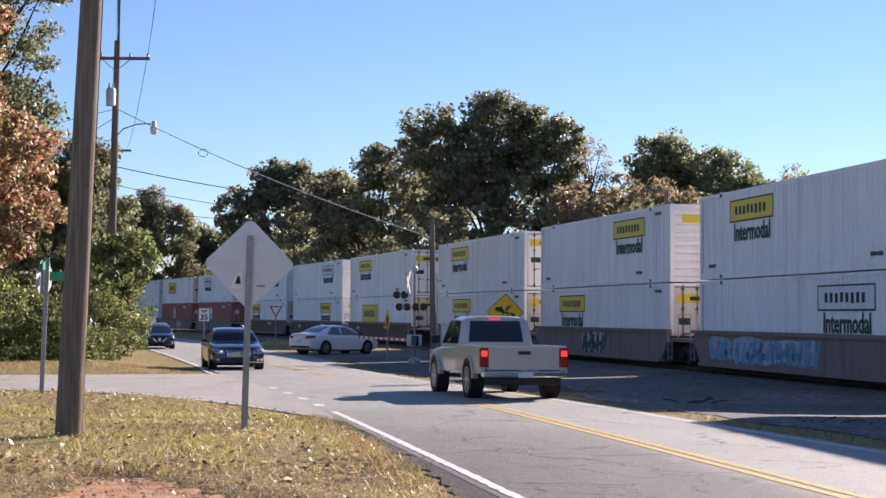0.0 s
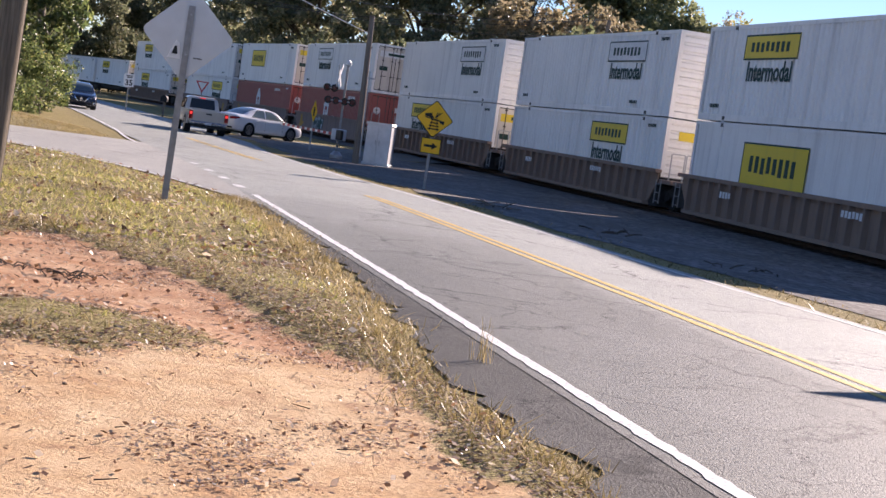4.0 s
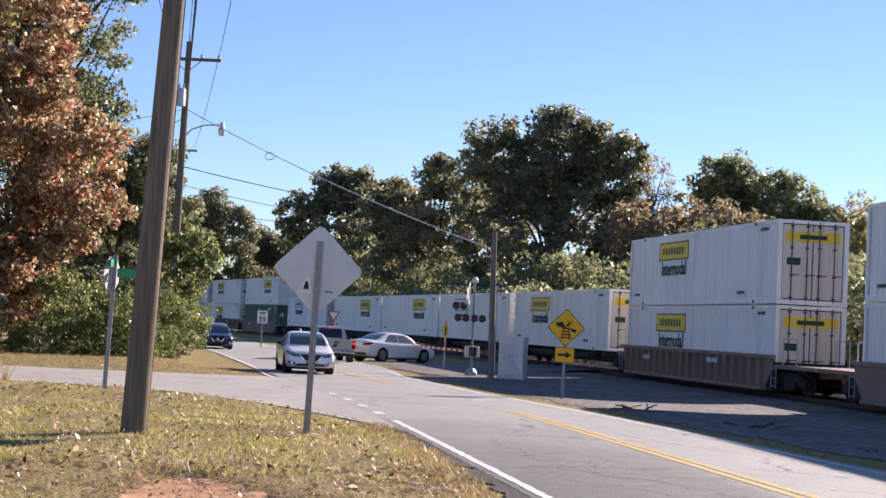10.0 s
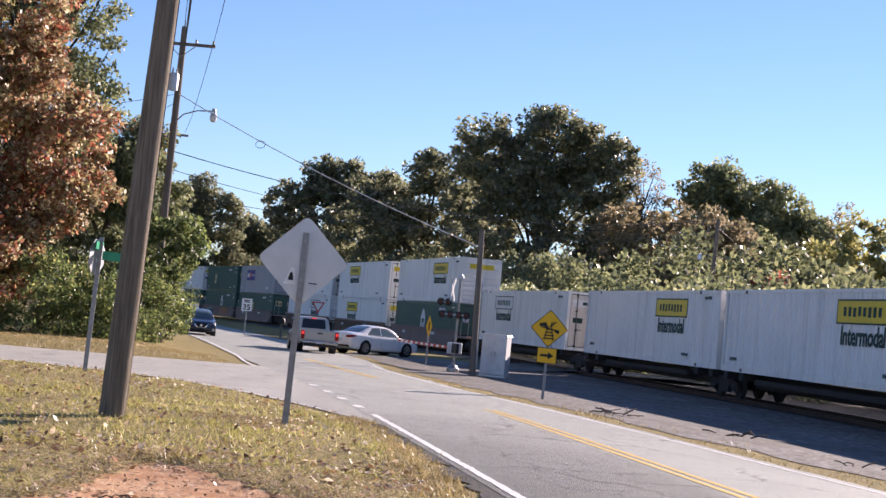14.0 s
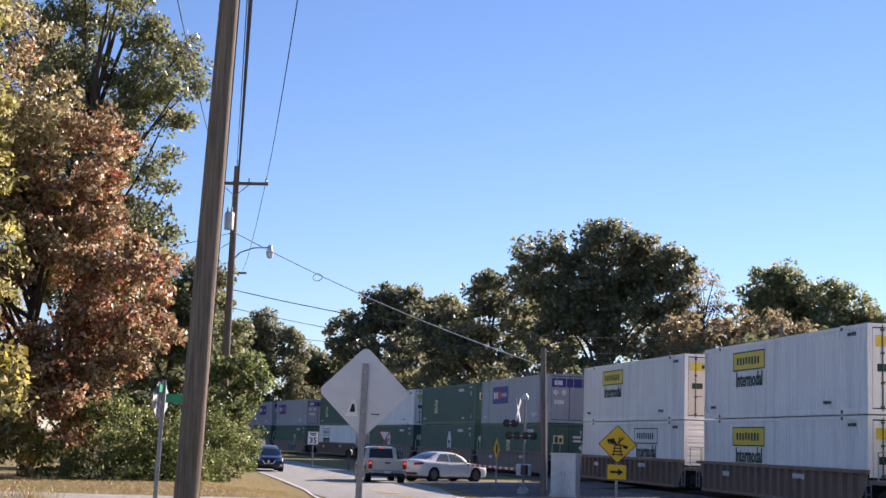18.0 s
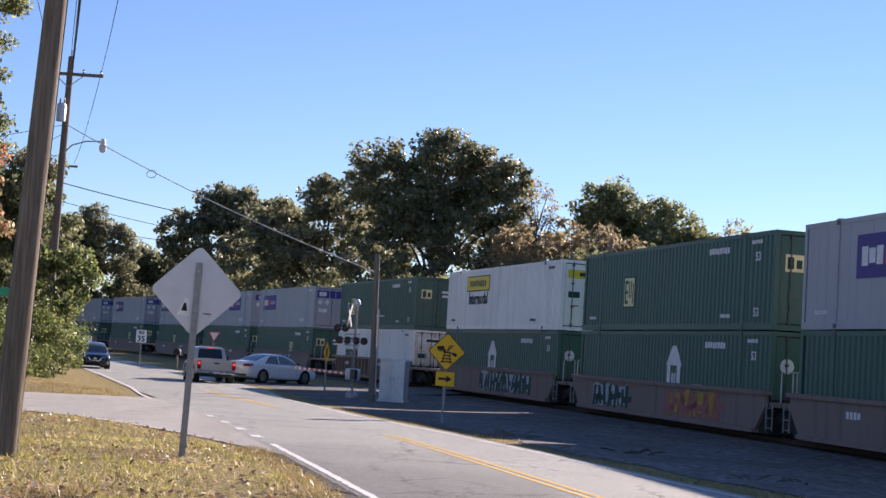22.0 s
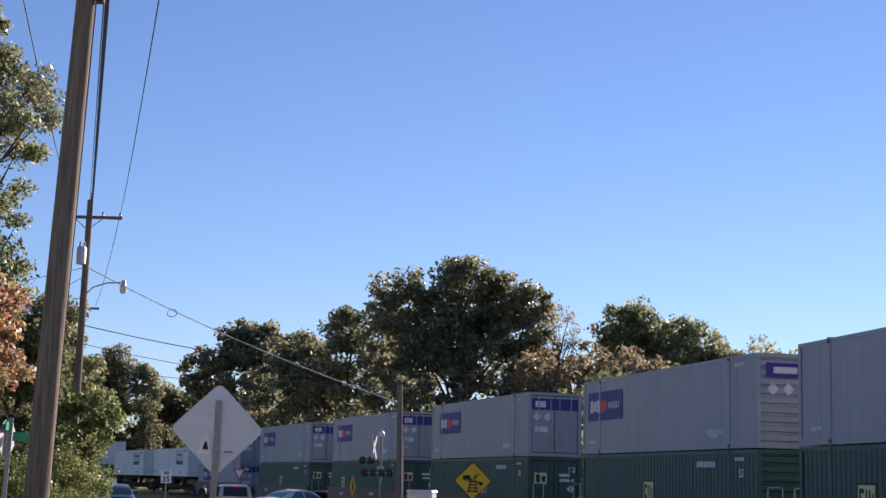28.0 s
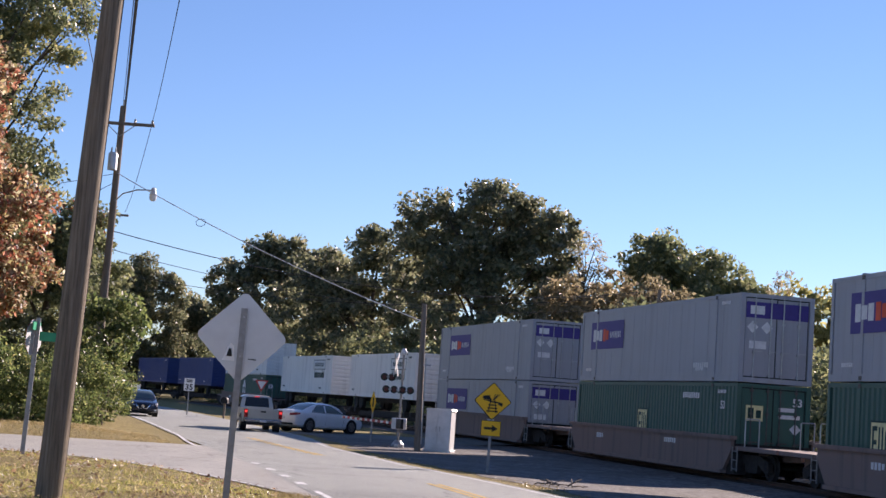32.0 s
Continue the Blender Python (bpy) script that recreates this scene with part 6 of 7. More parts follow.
def pickup(label, body_paint):
    car = thing("pickup_truck", label, "pickup truck")
    w, e = 0.94, 2.70
    lower = [(-e + 0.12, w * 0.97, 0.55, 1.05, 1.08), (-e + 0.5, w * 0.985, 0.50, 1.06, 1.09), (-0.35, w * 0.985, 0.46, 1.06, 1.09), (0.9, w * 0.985, 0.44, 1.04, 1.09), (1.55, w * 0.985, 0.46, 1.00, 1.09), (2.2, w * 0.96, 0.48, 0.95, 1.03), (2.55, w * 0.90, 0.50, 0.86, 0.97), (e, w * 0.72, 0.55, 0.78, 0.86)]
    part("body", Mesh().loft([ring(*s) for s in lower[2:]]), body_paint, car, smooth=True)
    bed = Mesh()
    for s in (-1, 1):
        y0, y1 = sorted((s * (w - 0.16), s * (w - 0.005)))
        bed.box(-e + 0.13, y0, 0.52, -0.36, y1, 1.10, 0.03)
    bed.box(-e + 0.13, -w + 0.16, 0.60, -0.36, w - 0.16, 0.68)
    bed.box(-0.42, -w + 0.16, 0.6, -0.36, w - 0.16, 1.08)
    part("bed", bed, body_paint, car)
    gate = part("tailgate", Mesh().box(-e + 0.06, -w + 0.19, 0.60, -e + 0.128, w - 0.19, 1.09, 0.015), body_paint, car)
    part("handle", Mesh().box(-e + 0.04, -0.13, 0.92, -e + 0.058, 0.13, 0.99), M["trim"], gate)
    part("bumper", Mesh().box(-e - 0.06, -w * 0.96, 0.45, -e + 0.1, w * 0.96, 0.585, 0.03), M["chrome"], car)
    part("tow_beam", Mesh().box(-e + 0.0, -w * 0.8, 0.30, -e + 0.5, w * 0.8, 0.445, 0.02), M["trim"], car)
    part("rear_plate", Mesh().box(-e - 0.068, -0.16, 0.45, -e - 0.061, 0.16, 0.56), M["plate"], car)
    for s in (-1, 1):
        y0, y1 = sorted((s * (w - 0.185), s * (w - 0.0)))
        t = part("tail_lamp", Mesh().box(-e + 0.05, y0, 0.66, -e + 0.127, y1, 1.06, 0.015), M["tail"], car)
        part("brake_light", Mesh().box(-e + 0.04, y0 + 0.03, 0.88, -e + 0.049, y1 - 0.03, 1.0), M["tail_lit"], t)
    zr = 1.74
    def sec(x, wb, wr, z1):
        half = [(wb, 1.02), (wb * 0.99, 1.1), (wr + (wb - wr) * 0.2, z1 - 0.08 * (z1 > 1.3)), (wr * 0.88, z1 - 0.015 * (z1 > 1.3)), (wr * 0.5, z1)]
        return [(x, y, z) for y, z in half] + [(x, -y, z) for y, z in reversed(half)]
    wb, wr = w * 0.93, w * 0.76
    part("cabin", Mesh().loft([sec(-0.36, wb * 0.97, wb * 0.95, 1.12), sec(-0.20, wb * 0.98, wr, zr - 0.04), sec(0.3, wb, wr * 1.02, zr), sec(0.72, wb, wr, zr - 0.03), sec(1.02, wb, wr * 1.12, 1.44), sec(1.42, wb * 0.98, wb * 0.92, 1.1)]), body_paint, car, smooth=True)
    part("rear_window", Mesh().add([(-0.372, -0.62, 1.16), (-0.372, 0.62, 1.16), (-0.243, 0.56, 1.62), (-0.243, -0.56, 1.62), (-0.32, -0.62, 1.16), (-0.32, 0.62, 1.16), (-0.2, 0.56, 1.62), (-0.2, -0.56, 1.62)], [(0, 1, 2, 3), (7, 6, 5, 4), (0, 4, 5, 1), (1, 5, 6, 2), (2, 6, 7, 3), (3, 7, 4, 0)]), M["glass"], car)
    part("high_brake_light", Mesh().box(-0.235, -0.13, 1.645, -0.2, 0.13, 1.68), M["tail_lit"], car)
    part("windscreen", Mesh().add([(1.43, -0.72, 1.12), (1.43, 0.72, 1.12), (0.75, 0.62, 1.69), (0.75, -0.62, 1.69), (1.38, -0.72, 1.08), (1.38, 0.72, 1.08), (0.7, 0.62, 1.66), (0.7, -0.62, 1.66)], [(0, 1, 2, 3), (7, 6, 5, 4), (0, 4, 5, 1), (1, 5, 6, 2), (2, 6, 7, 3), (3, 7, 4, 0)]), M["glass"], car)
    for s in (-1, 1):
        yb, yt = s * (wb * 0.985 + 0.012), s * (wr + (wb - wr) * 0.2 + 0.02)
        for x0, x1, x2, x3 in ((0.42, 1.2, 0.78, 0.42), (-0.24, 0.36, 0.36, -0.13)):
            part("side_window", Mesh().add([(x0, yb, 1.12), (x1, yb, 1.12), (x2, yt, 1.62), (x3, yt, 1.62), (x0, yb - s * 0.03, 1.12), (x1, yb - s * 0.03, 1.12), (x2, yt - s * 0.03, 1.62), (x3, yt - s * 0.03, 1.62)], [(0, 1, 2, 3), (7, 6, 5, 4), (0, 4, 5, 1), (1, 5, 6, 2), (2, 6, 7, 3), (3, 7, 4, 0)]), M["glass"], car)
        part("mirror", Mesh().box(1.0, min(s * (w + 0.02), s * (w + 0.22)), 1.12, 1.12, max(s * (w + 0.02), s * (w + 0.22)), 1.3, 0.02), M["trim"], car)
        arc = [(math.cos(math.pi * k / 14), math.sin(math.pi * k / 14)) for k in range(15)]
        for wx in (-1.62, 1.62):
            part("flare", Mesh().prism([(wx + 0.49 * a, 0.42 + 0.49 * b) for a, b in arc] + [(wx + 0.43 * a, 0.42 + 0.43 * b) for a, b in reversed(arc)], "y", *sorted((s * (w - 0.1), s * (w + 0.035)))), body_paint, car)
        part("headlamp", Mesh().box(2.42, min(s * 0.55, s * 0.86), 0.78, 2.62, max(s * 0.55, s * 0.86), 0.95, 0.02), M["head"], car)
    part("underbody", Mesh().box(-e + 0.3, -0.6, 0.36, e - 0.4, 0.6, 0.5), M["trim"], car)
    for x in (-1.62, 1.62):
        for s in (-1, 1):
            wheel_part(car, x, s * (w + 0.01), 0.38, 0.26, 6, M["rim"])
    return car


BLACK_PAINT = paint("blue_black_car_paint", (0.006, 0.009, 0.020), 0.2, 0.14)
WHITE_PAINT = paint("white_car_paint", (0.80, 0.80, 0.80), 0.0, 0.3)
BEIGE_PAINT = paint("sandy_silver_paint", (0.50, 0.47, 0.42), 0.4, 0.3)
NAVY_PAINT = paint("dark_blue_car_paint", (0.012, 0.02, 0.045), 0.3, 0.25)
dark_car = sedan("glossy blue-black luxury saloon with chrome grille, driving", BLACK_PAINT, 5.15, 1.89, 1.445, M["rim"], False, "bars", (-1,), M["glass"])
white_car = sedan("white compact saloon with black wheels, driving", WHITE_PAINT, 4.63, 1.76, 1.455, M["trim"], True, "v", (), M["glass_pale"])
waiting_car = sedan("white saloon waiting at the level crossing", WHITE_PAINT, 4.85, 1.84, 1.46, M["rim"], True, "v", (), M["glass_pale"])
far_car = sedan("dark blue saloon standing on the far road", NAVY_PAINT, 4.7, 1.80, 1.46, M["rim"], True, "v", (), M["glass_pale"])
truck = pickup("sandy silver double-cab pickup truck with brake lights on", BEIGE_PAINT)
truck.scale = (0.95, 0.95, 0.95)
ROAD_Z = 0.026
waiting_car.matrix_basis = pose(-5.4, 76.3, ROAD_Z, rz=48)
far_car.matrix_basis = pose(-16.3, 86.0, ROAD_Z, rz=-75)


def along(rows, ahead, back):
    """Poses on the road: rows of time and place of the reference point, the way from neighbour to neighbour."""
    out = []
    for t, x, y in rows:
        dx = x_line(y + 1) - x_line(y - 1)
        d = Vector((dx, 2.0)).normalized()
        turn = math.degrees(math.atan2(d.y, d.x))
        if back:
            turn -= 180 + float(np.interp(y, (4, 14, 19), (2.9, 2.5, 0.5)))
            d = -d
        px, py = x + d.x * ahead, y + d.y * ahead
        h = Vector((math.cos(radians(turn)), math.sin(radians(turn))))
        slope = (rise(py + h.y * 1.4) - rise(py - h.y * 1.4)) / 2.8
        out.append((t, pose(px, py, ROAD_Z + rise(py)) @ pose(0, 0, 0, rz=turn) @ pose(0, 0, 0, ry=-math.degrees(math.atan(slope)))))
    return out


def move_vehicles():
    ys = [(0, 30.2), (0.5, 34.7), (1, 39.5), (1.5, 45.7), (2, 52.6), (2.5, 58.6), (3, 62.3), (3.5, 66.3), (4, 69.0), (4.5, 70.2), (5, 70.6), (6, 70.7), (32, 70.7)]
    walk(truck, along([(t, x_line(y) + float(np.interp(y, (30, 39.5, 59, 70), (4.33, 4.04, 4.9, 5.0))), y) for t, y in ys], 1.5, False))
    ys = [(0, 51.9), (0.5, 46.4), (1, 40.5), (1.5, 34.2), (2, 27.4), (2.5, 20.9), (3, 14.07), (3.5, 7.3), (4, 0.3), (5, -14), (7, -42), (32, -42)]
    walk(dark_car, along([(t, x_line(y) + float(np.interp(y, (14, 20.9, 27.4, 40.5, 51.9), (1.5, 1.44, 1.27, 1.05, 0.91))), y) for t, y in ys], -1.55, True))
    ys = [(0, 140), (5, 104), (6, 95.5), (7, 87.1), (8, 79.3), (9, 65.9), (10, 52.3), (10.5, 44.2), (11, 35.8), (11.5, 28.6), (12, 21.5), (12.5, 14.3), (13, 7.0), (13.5, -0.2), (14, -7), (16, -36), (32, -36)]
    walk(white_car, along([(t, x_line(y) + float(np.interp(y, (14, 21, 36, 52, 66, 79, 140), (1.93, 1.9, 1.62, 1.45, 1.45, 1.9, 1.9))), y) for t, y in ys], -1.4, True))


# ---------------------------------------------------------------- trees and shrubs

LEAF = {
    "oak": mat_leaf("dark_oak_leaves", (0.0, (0.12, 0.135, 0.078)), (0.45, (0.20, 0.215, 0.122)), (0.85, (0.31, 0.31, 0.18)), (1.0, (0.46, 0.40, 0.26)), through=0.58),
    "green": mat_leaf("green_leaves", (0.0, (0.125, 0.155, 0.080)), (0.5, (0.22, 0.25, 0.125)), (0.88, (0.36, 0.37, 0.18)), (1.0, (0.52, 0.49, 0.30)), through=0.58),
    "light": mat_leaf("yellow_green_leaves", (0.0, (0.20, 0.21, 0.075)), (0.5, (0.38, 0.36, 0.13)), (1.0, (0.62, 0.54, 0.24)), through=0.6),
    "tan": mat_leaf("tan_leaves", (0.0, (0.18, 0.165, 0.095)), (0.5, (0.32, 0.27, 0.16)), (1.0, (0.48, 0.38, 0.24)), through=0.58),
    # cream stops of olive and orange put glossy leaf highlights into the colour
    "olive": mat_leaf("olive_brown_leaves", (0.0, (0.20, 0.18, 0.08)), (0.35, (0.36, 0.31, 0.14)), (0.65, (0.50, 0.39, 0.22)), (0.85, (0.76, 0.68, 0.50)), (1.0, (0.42, 0.42, 0.16)), through=0.6),
    "orange": mat_leaf("orange_brown_leaves", (0.0, (0.16, 0.08, 0.055)), (0.35, (0.32, 0.155, 0.09)), (0.7, (0.47, 0.24, 0.12)), (0.92, (0.74, 0.60, 0.42)), (1.0, (0.38, 0.35, 0.13)), through=0.6),
    "yellow": mat_leaf("yellow_autumn_leaves", (0.0, (0.26, 0.27, 0.055)), (0.5, (0.60, 0.47, 0.07)), (1.0, (0.78, 0.60, 0.10)), through=0.64),
    "red": mat_leaf("red_autumn_leaves", (0.0, (0.26, 0.07, 0.05)), (0.8, (0.50, 0.17, 0.10)), (1.0, (0.66, 0.36, 0.24)), through=0.6),
    "shrub": mat_leaf("shrub_leaves", (0.0, (0.060, 0.095, 0.038)), (0.5, (0.15, 0.20, 0.070)), (0.9, (0.30, 0.34, 0.12)), (1.0, (0.48, 0.46, 0.22)), through=0.58),
    "dark": mat_leaf("deep_green_leaves", (0.0, (0.11, 0.13, 0.070)), (0.6, (0.20, 0.225, 0.11)), (1.0, (0.36, 0.36, 0.18)), through=0.58),
}


def quads_mesh(name, corners, material):
    """corners: array of n x 4 x 3."""
    n = len(corners)
    me = bpy.data.meshes.new(name)
    me.vertices.add(4 * n)
    me.vertices.foreach_set("co", corners.reshape(-1).astype(np.float32))
    me.loops.add(4 * n)
    me.loops.foreach_set("vertex_index", np.arange(4 * n, dtype=np.int32))
    me.polygons.add(n)
    me.polygons.foreach_set("loop_start", np.arange(0, 4 * n, 4, dtype=np.int32))
    me.materials.append(material)
    me.update(calc_edges=True)
    return me


def leaves(rng, centers, radii, count, size):
    """count leaves filling each clump, thinner towards its rim: n x 4 x 3."""
    c = np.repeat(centers, count, 0)
    r = np.repeat(radii, count, 0)
    d = rng.normal(size=c.shape)
    d /= np.linalg.norm(d, axis=1, keepdims=True)
    p = c + d * r[:, None] * (0.12 + 1.0 * rng.random(len(c)) ** 0.62)[:, None] * np.array([1, 1, 0.72])
    u = rng.normal(size=c.shape) + d * 0.4 - np.array([0, 0, 0.25])
    u /= np.linalg.norm(u, axis=1, keepdims=True)
    v = np.cross(u, rng.normal(size=c.shape))
    v /= np.linalg.norm(v, axis=1, keepdims=True) + 1e-9
    s = size * (0.55 + 0.9 * rng.random(len(c)))[:, None]
    return np.stack([p - u * s, p + v * s * 0.55, p + u * s, p - v * s * 0.55], 1)


def clumps(rng, lobes, n):
    """Clump centres spread over the outer part of the lobes (centre, radii), some on twigs that stick out."""
    vol = np.array([a * b * c for _, (a, b, c) in lobes]) ** 0.67
    pick = rng.choice(len(lobes), n, p=vol / vol.sum())
    d = rng.normal(size=(n, 3))
    d /= np.linalg.norm(d, axis=1, keepdims=True)
    c = np.array([lobes[k][0] for k in pick], float)
    r = np.array([lobes[k][1] for k in pick], float)
    uneven = np.array([1 + 0.28 * noise.noise((a * 2.1 + k * 3.7, b * 2.1, e * 2.1)) for k, (a, b, e) in zip(pick, d)])
    reach = 0.35 + 0.65 * rng.random(n) ** 0.5
    reach[rng.random(n) < 0.08] += 0.14
    return c + d * r * (reach * uneven)[:, None]


def limbs(rng, base, top, tips, r):
    """A tapered trunk, and limbs that reach for some clumps."""
    base, top = Vector(base), Vector(top)
    pts = [base.lerp(top, k / 5) + Vector((rng.normal() * 0.12, rng.normal() * 0.12, 0)) * (0 < k) for k in range(6)]
    trunk = Mesh().path(pts, [r * (1 - 0.16 * k) for k in range(6)], 8)
    out = []
    for t in tips:
        t = Vector(t)
        f = min(0.95, max(0.25, (t.z - base.z) / max(1.0, top.z - base.z) - 0.35))
        a = base.lerp(top, f)
        mid = a.lerp(t, 0.55) + Vector((rng.normal() * 0.25, rng.normal() * 0.25, 0.25))
        out.append(Mesh().path([a, a.lerp(mid, 0.5), mid, t], [r * 0.32, r * 0.26, r * 0.18, r * 0.05], 5))
    return trunk, out


def tree(name, label, base, lobes, leaf, n, count, size, clump, seed, r=0.25, tips=18, category="tree", extra=(), far=1.0):
    """far: how many times farther off and larger than the numbers say."""
    rng = np.random.default_rng(seed)
    lobes = [((a * far, b * far, 2 + (c - 2) * far), tuple(q * far for q in rad)) for (a, b, c), rad in lobes]
    size, clump, r = size * far, clump * far, r * far
    x, y = base[0] * far, base[1] * far
    ob = thing(name, label, category, at=pose(x, y, 0))
    loc = [((a - x, b - y, c), rad) for (a, b, c), rad in lobes]
    cc = clumps(rng, loc, n)
    rr = clump * (0.6 + 0.7 * rng.random(n))
    part("crown", quads_mesh("crown", leaves(rng, cc, rr, count, size), LEAF[leaf]), None, ob)
    for lf, sel, k in extra:
        keep = np.array([sel(*c) for c in cc])
        if keep.any():
            part("crown", quads_mesh("crown", leaves(rng, cc[keep], rr[keep], k, size), LEAF[lf]), None, ob, {"red": "reddening leaves", "orange": "orange leaves", "yellow": "yellowing leaves"}.get(lf, ""))
    zt = max(c[2] for c, _ in loc)
    trunk, arms = limbs(rng, (0, 0, -0.1), (0, 0, zt * 0.9), cc[:tips], r)
    stem = part("trunk", trunk, M["bark"], ob, smooth=True)
    for arm in arms:
        part("limb", arm, M["bark"], stem)
    return ob


def build_trees():
    tree("oak_tree", "large dark oak with three uneven top lobes", (3.5, 112), [((3.4, 112, 9), (6.8, 4, 5.8)), ((-0.9, 112, 15.0), (2.5, 2.4, 2.5)), ((4.0, 112, 15.9), (2.6, 2.6, 3.0)), ((8.0, 112, 14.0), (2.6, 2.6, 3.4)), ((2.4, 111, 12.5), (3.4, 2.5, 2.8)), ((6.4, 112, 15.2), (1.8, 2, 2.4))], "oak", 620, 78, 0.185, 0.78, 11, 0.45, 40, far=1.35)
    tree("oak_tree", "dark oak behind the train with lacy side branches", (-16.4, 150), [((-15.6, 150, 10.1), (6.2, 3.0, 6.2)), ((-20.4, 150, 12.0), (2.5, 2, 2.7)), ((-15.6, 150, 15.0), (3.2, 2.5, 2.4)), ((-11.2, 151, 13.2), (3.2, 2.5, 3.0))], "oak", 360, 75, 0.235, 0.98, 12, 0.4, 36, far=1.35)
    tree("oak_tree", "dark green tree behind the train", (-5.0, 126), [((-5.0, 126, 8.6), (5.6, 3.5, 5.8)), ((-5.3, 126, 14.4), (1.9, 2, 1.8)), ((-1.8, 125, 12.8), (3.0, 2.5, 3.2)), ((-8.6, 127, 11.0), (3.2, 2.4, 3.2))], "oak", 310, 72, 0.205, 0.88, 13, 0.4, 20, far=1.35)
    tree("oak_tree", "dark oak filling the row behind the train", (-11.2, 139), [((-11.2, 139, 7.6), (5.4, 3, 6.4)), ((-9.0, 139, 12.2), (2.6, 2, 2.2))], "oak", 230, 70, 0.22, 0.85, 22, 0.35, 14, far=1.35)
    tree("shrub_tree", "olive shrubby tree below the tall oak", (10.6, 108), [((10.6, 108, 5.6), (4.6, 3, 4.6))], "oak", 160, 80, 0.17, 0.7, 23, 0.2, 10, far=1.35)
    tree("green_tree", "low green tree behind the track", (20.5, 109), [((20.5, 109, 5.6), (5.6, 3, 4.6))], "green", 190, 80, 0.17, 0.72, 24, 0.2, 10, far=1.35)
    tree("slender_tree", "slender half-bare tree with sparse leaves", (11.0, 112), [((11.0, 112, 13.0), (1.9, 1.6, 2.4))], "tan", 60, 26, 0.10, 0.5, 14, 0.16, 46, far=1.35)
    tree("green_tree", "rounded green tree behind the track", (19.8, 120), [((19.8, 120, 9.4), (6.0, 4, 5.4)), ((17.4, 120, 14.4), (2.7, 2.2, 2.4)), ((21.8, 120, 13.0), (3.2, 2.2, 2.6)), ((25.0, 119, 10.5), (2.6, 2.2, 2.6))], "green", 400, 80, 0.195, 0.95, 15, 0.35, 20, far=1.35)
    tree("slender_tree", "thin pale sapling top beside a green tree", (27.5, 118), [((27.3, 118, 11.6), (1.3, 1.2, 2.6))], "tan", 40, 34, 0.10, 0.5, 16, 0.12, 30, far=1.35)
    tree("shrub_tree", "tan and olive autumn tree behind the train", (13.5, 103), [((13.0, 103, 7.0), (5.0, 3, 4.3)), ((16.5, 104, 8.8), (2.8, 2.2, 2.2)), ((9.5, 103, 9.2), (2.4, 2, 2.0))], "tan", 230, 80, 0.17, 0.75, 17, 0.2, 24, far=1.35)
    tree("shrub_tree", "yellow-green tree beyond the track", (26.5, 100), [((25.5, 100, 6.5), (5.4, 3, 4.6)), ((29.0, 101, 8.6), (2.6, 2, 2.4))], "light", 280, 85, 0.17, 0.72, 18, 0.2, 16)
    tree("red_shrub", "small red autumn tree behind the train", (16.4, 86), [((16.4, 86, 4.6), (2.0, 1.6, 1.9))], "red", 30, 150, 0.085, 0.55, 19, 0.1, 10, extra=(("light", lambda x, y, z: z < 4.6, 40),))
    tree("green_tree", "yellow-green tree beyond the track", (33.0, 92), [((33.0, 92, 6.2), (4.8, 3, 4.8)), ((30.5, 92, 9.2), (2.4, 2, 2.0))], "light", 270, 85, 0.165, 0.72, 20, 0.2, 16)
    tree("green_tree", "leafy yellow-green tree close behind the track", (27.0, 70), [((27.0, 70, 5.5), (3.6, 2.6, 4.6)), ((31.0, 66, 5.0), (3.0, 2.4, 4.0))], "light", 150, 280, 0.10, 0.78, 21, 0.2, 16)
    # trees on the camera's side
    def zone(x, y, z, k, bias):
        return noise.noise((x * 0.35 + k * 7.7, y * 0.35, z * 0.3)) + bias > 0.0
    tree("oak_tree", "autumn oak, orange-brown with yellow and olive parts", (-18.6, 52.5), [((-18.6, 52.5, 6.2), (3.6, 2.6, 5.6)), ((-15.4, 52.2, 6.2), (1.9, 1.9, 2.9)), ((-17.9, 52.2, 11.2), (2.3, 2.3, 3.6)), ((-20.4, 51.5, 13.6), (2.5, 2.4, 4.4)), ((-22.8, 51, 8.5), (3.0, 2.5, 7.0)), ((-17.6, 50.4, 3.0), (2.3, 1.6, 2.7))], "olive", 640, 80, 0.092, 0.62, 31, 0.3, 50,
         extra=(("orange", lambda x, y, z: zone(x, y, z, 1, 0.28 + x * 0.1 - abs(z - 6.5) * 0.07), 105), ("yellow", lambda x, y, z: zone(x, y, z, 2, -0.1 - x * 0.16 - 0.02 * z), 60), ("red", lambda x, y, z: zone(x, y, z, 3, 0.15 + x * 0.05 - abs(z - 6) * 0.07), 50), ("light", lambda x, y, z: zone(x, y, z, 4, -0.2 - x * 0.2), 90)))
    tree("oak_tree", "tall green oak with ragged outer limbs", (-20.2, 62.5), [((-20.6, 62.5, 12.5), (3.2, 3, 5.0)), ((-20.0, 62.5, 19.6), (3.0, 2.6, 3.0)), ((-17.0, 62.5, 17.6), (1.7, 2, 2.6)), ((-18.2, 62.5, 13.2), (1.7, 1.8, 3.2)), ((-17.5, 62.5, 10.0), (1.6, 1.7, 2.8)), ((-23.5, 62, 17), (3, 3, 5))], "green", 300, 210, 0.098, 0.72, 32, 0.4, 60, extra=(("light", lambda x, y, z: zone(x, y, z, 5, -0.1), 40),))
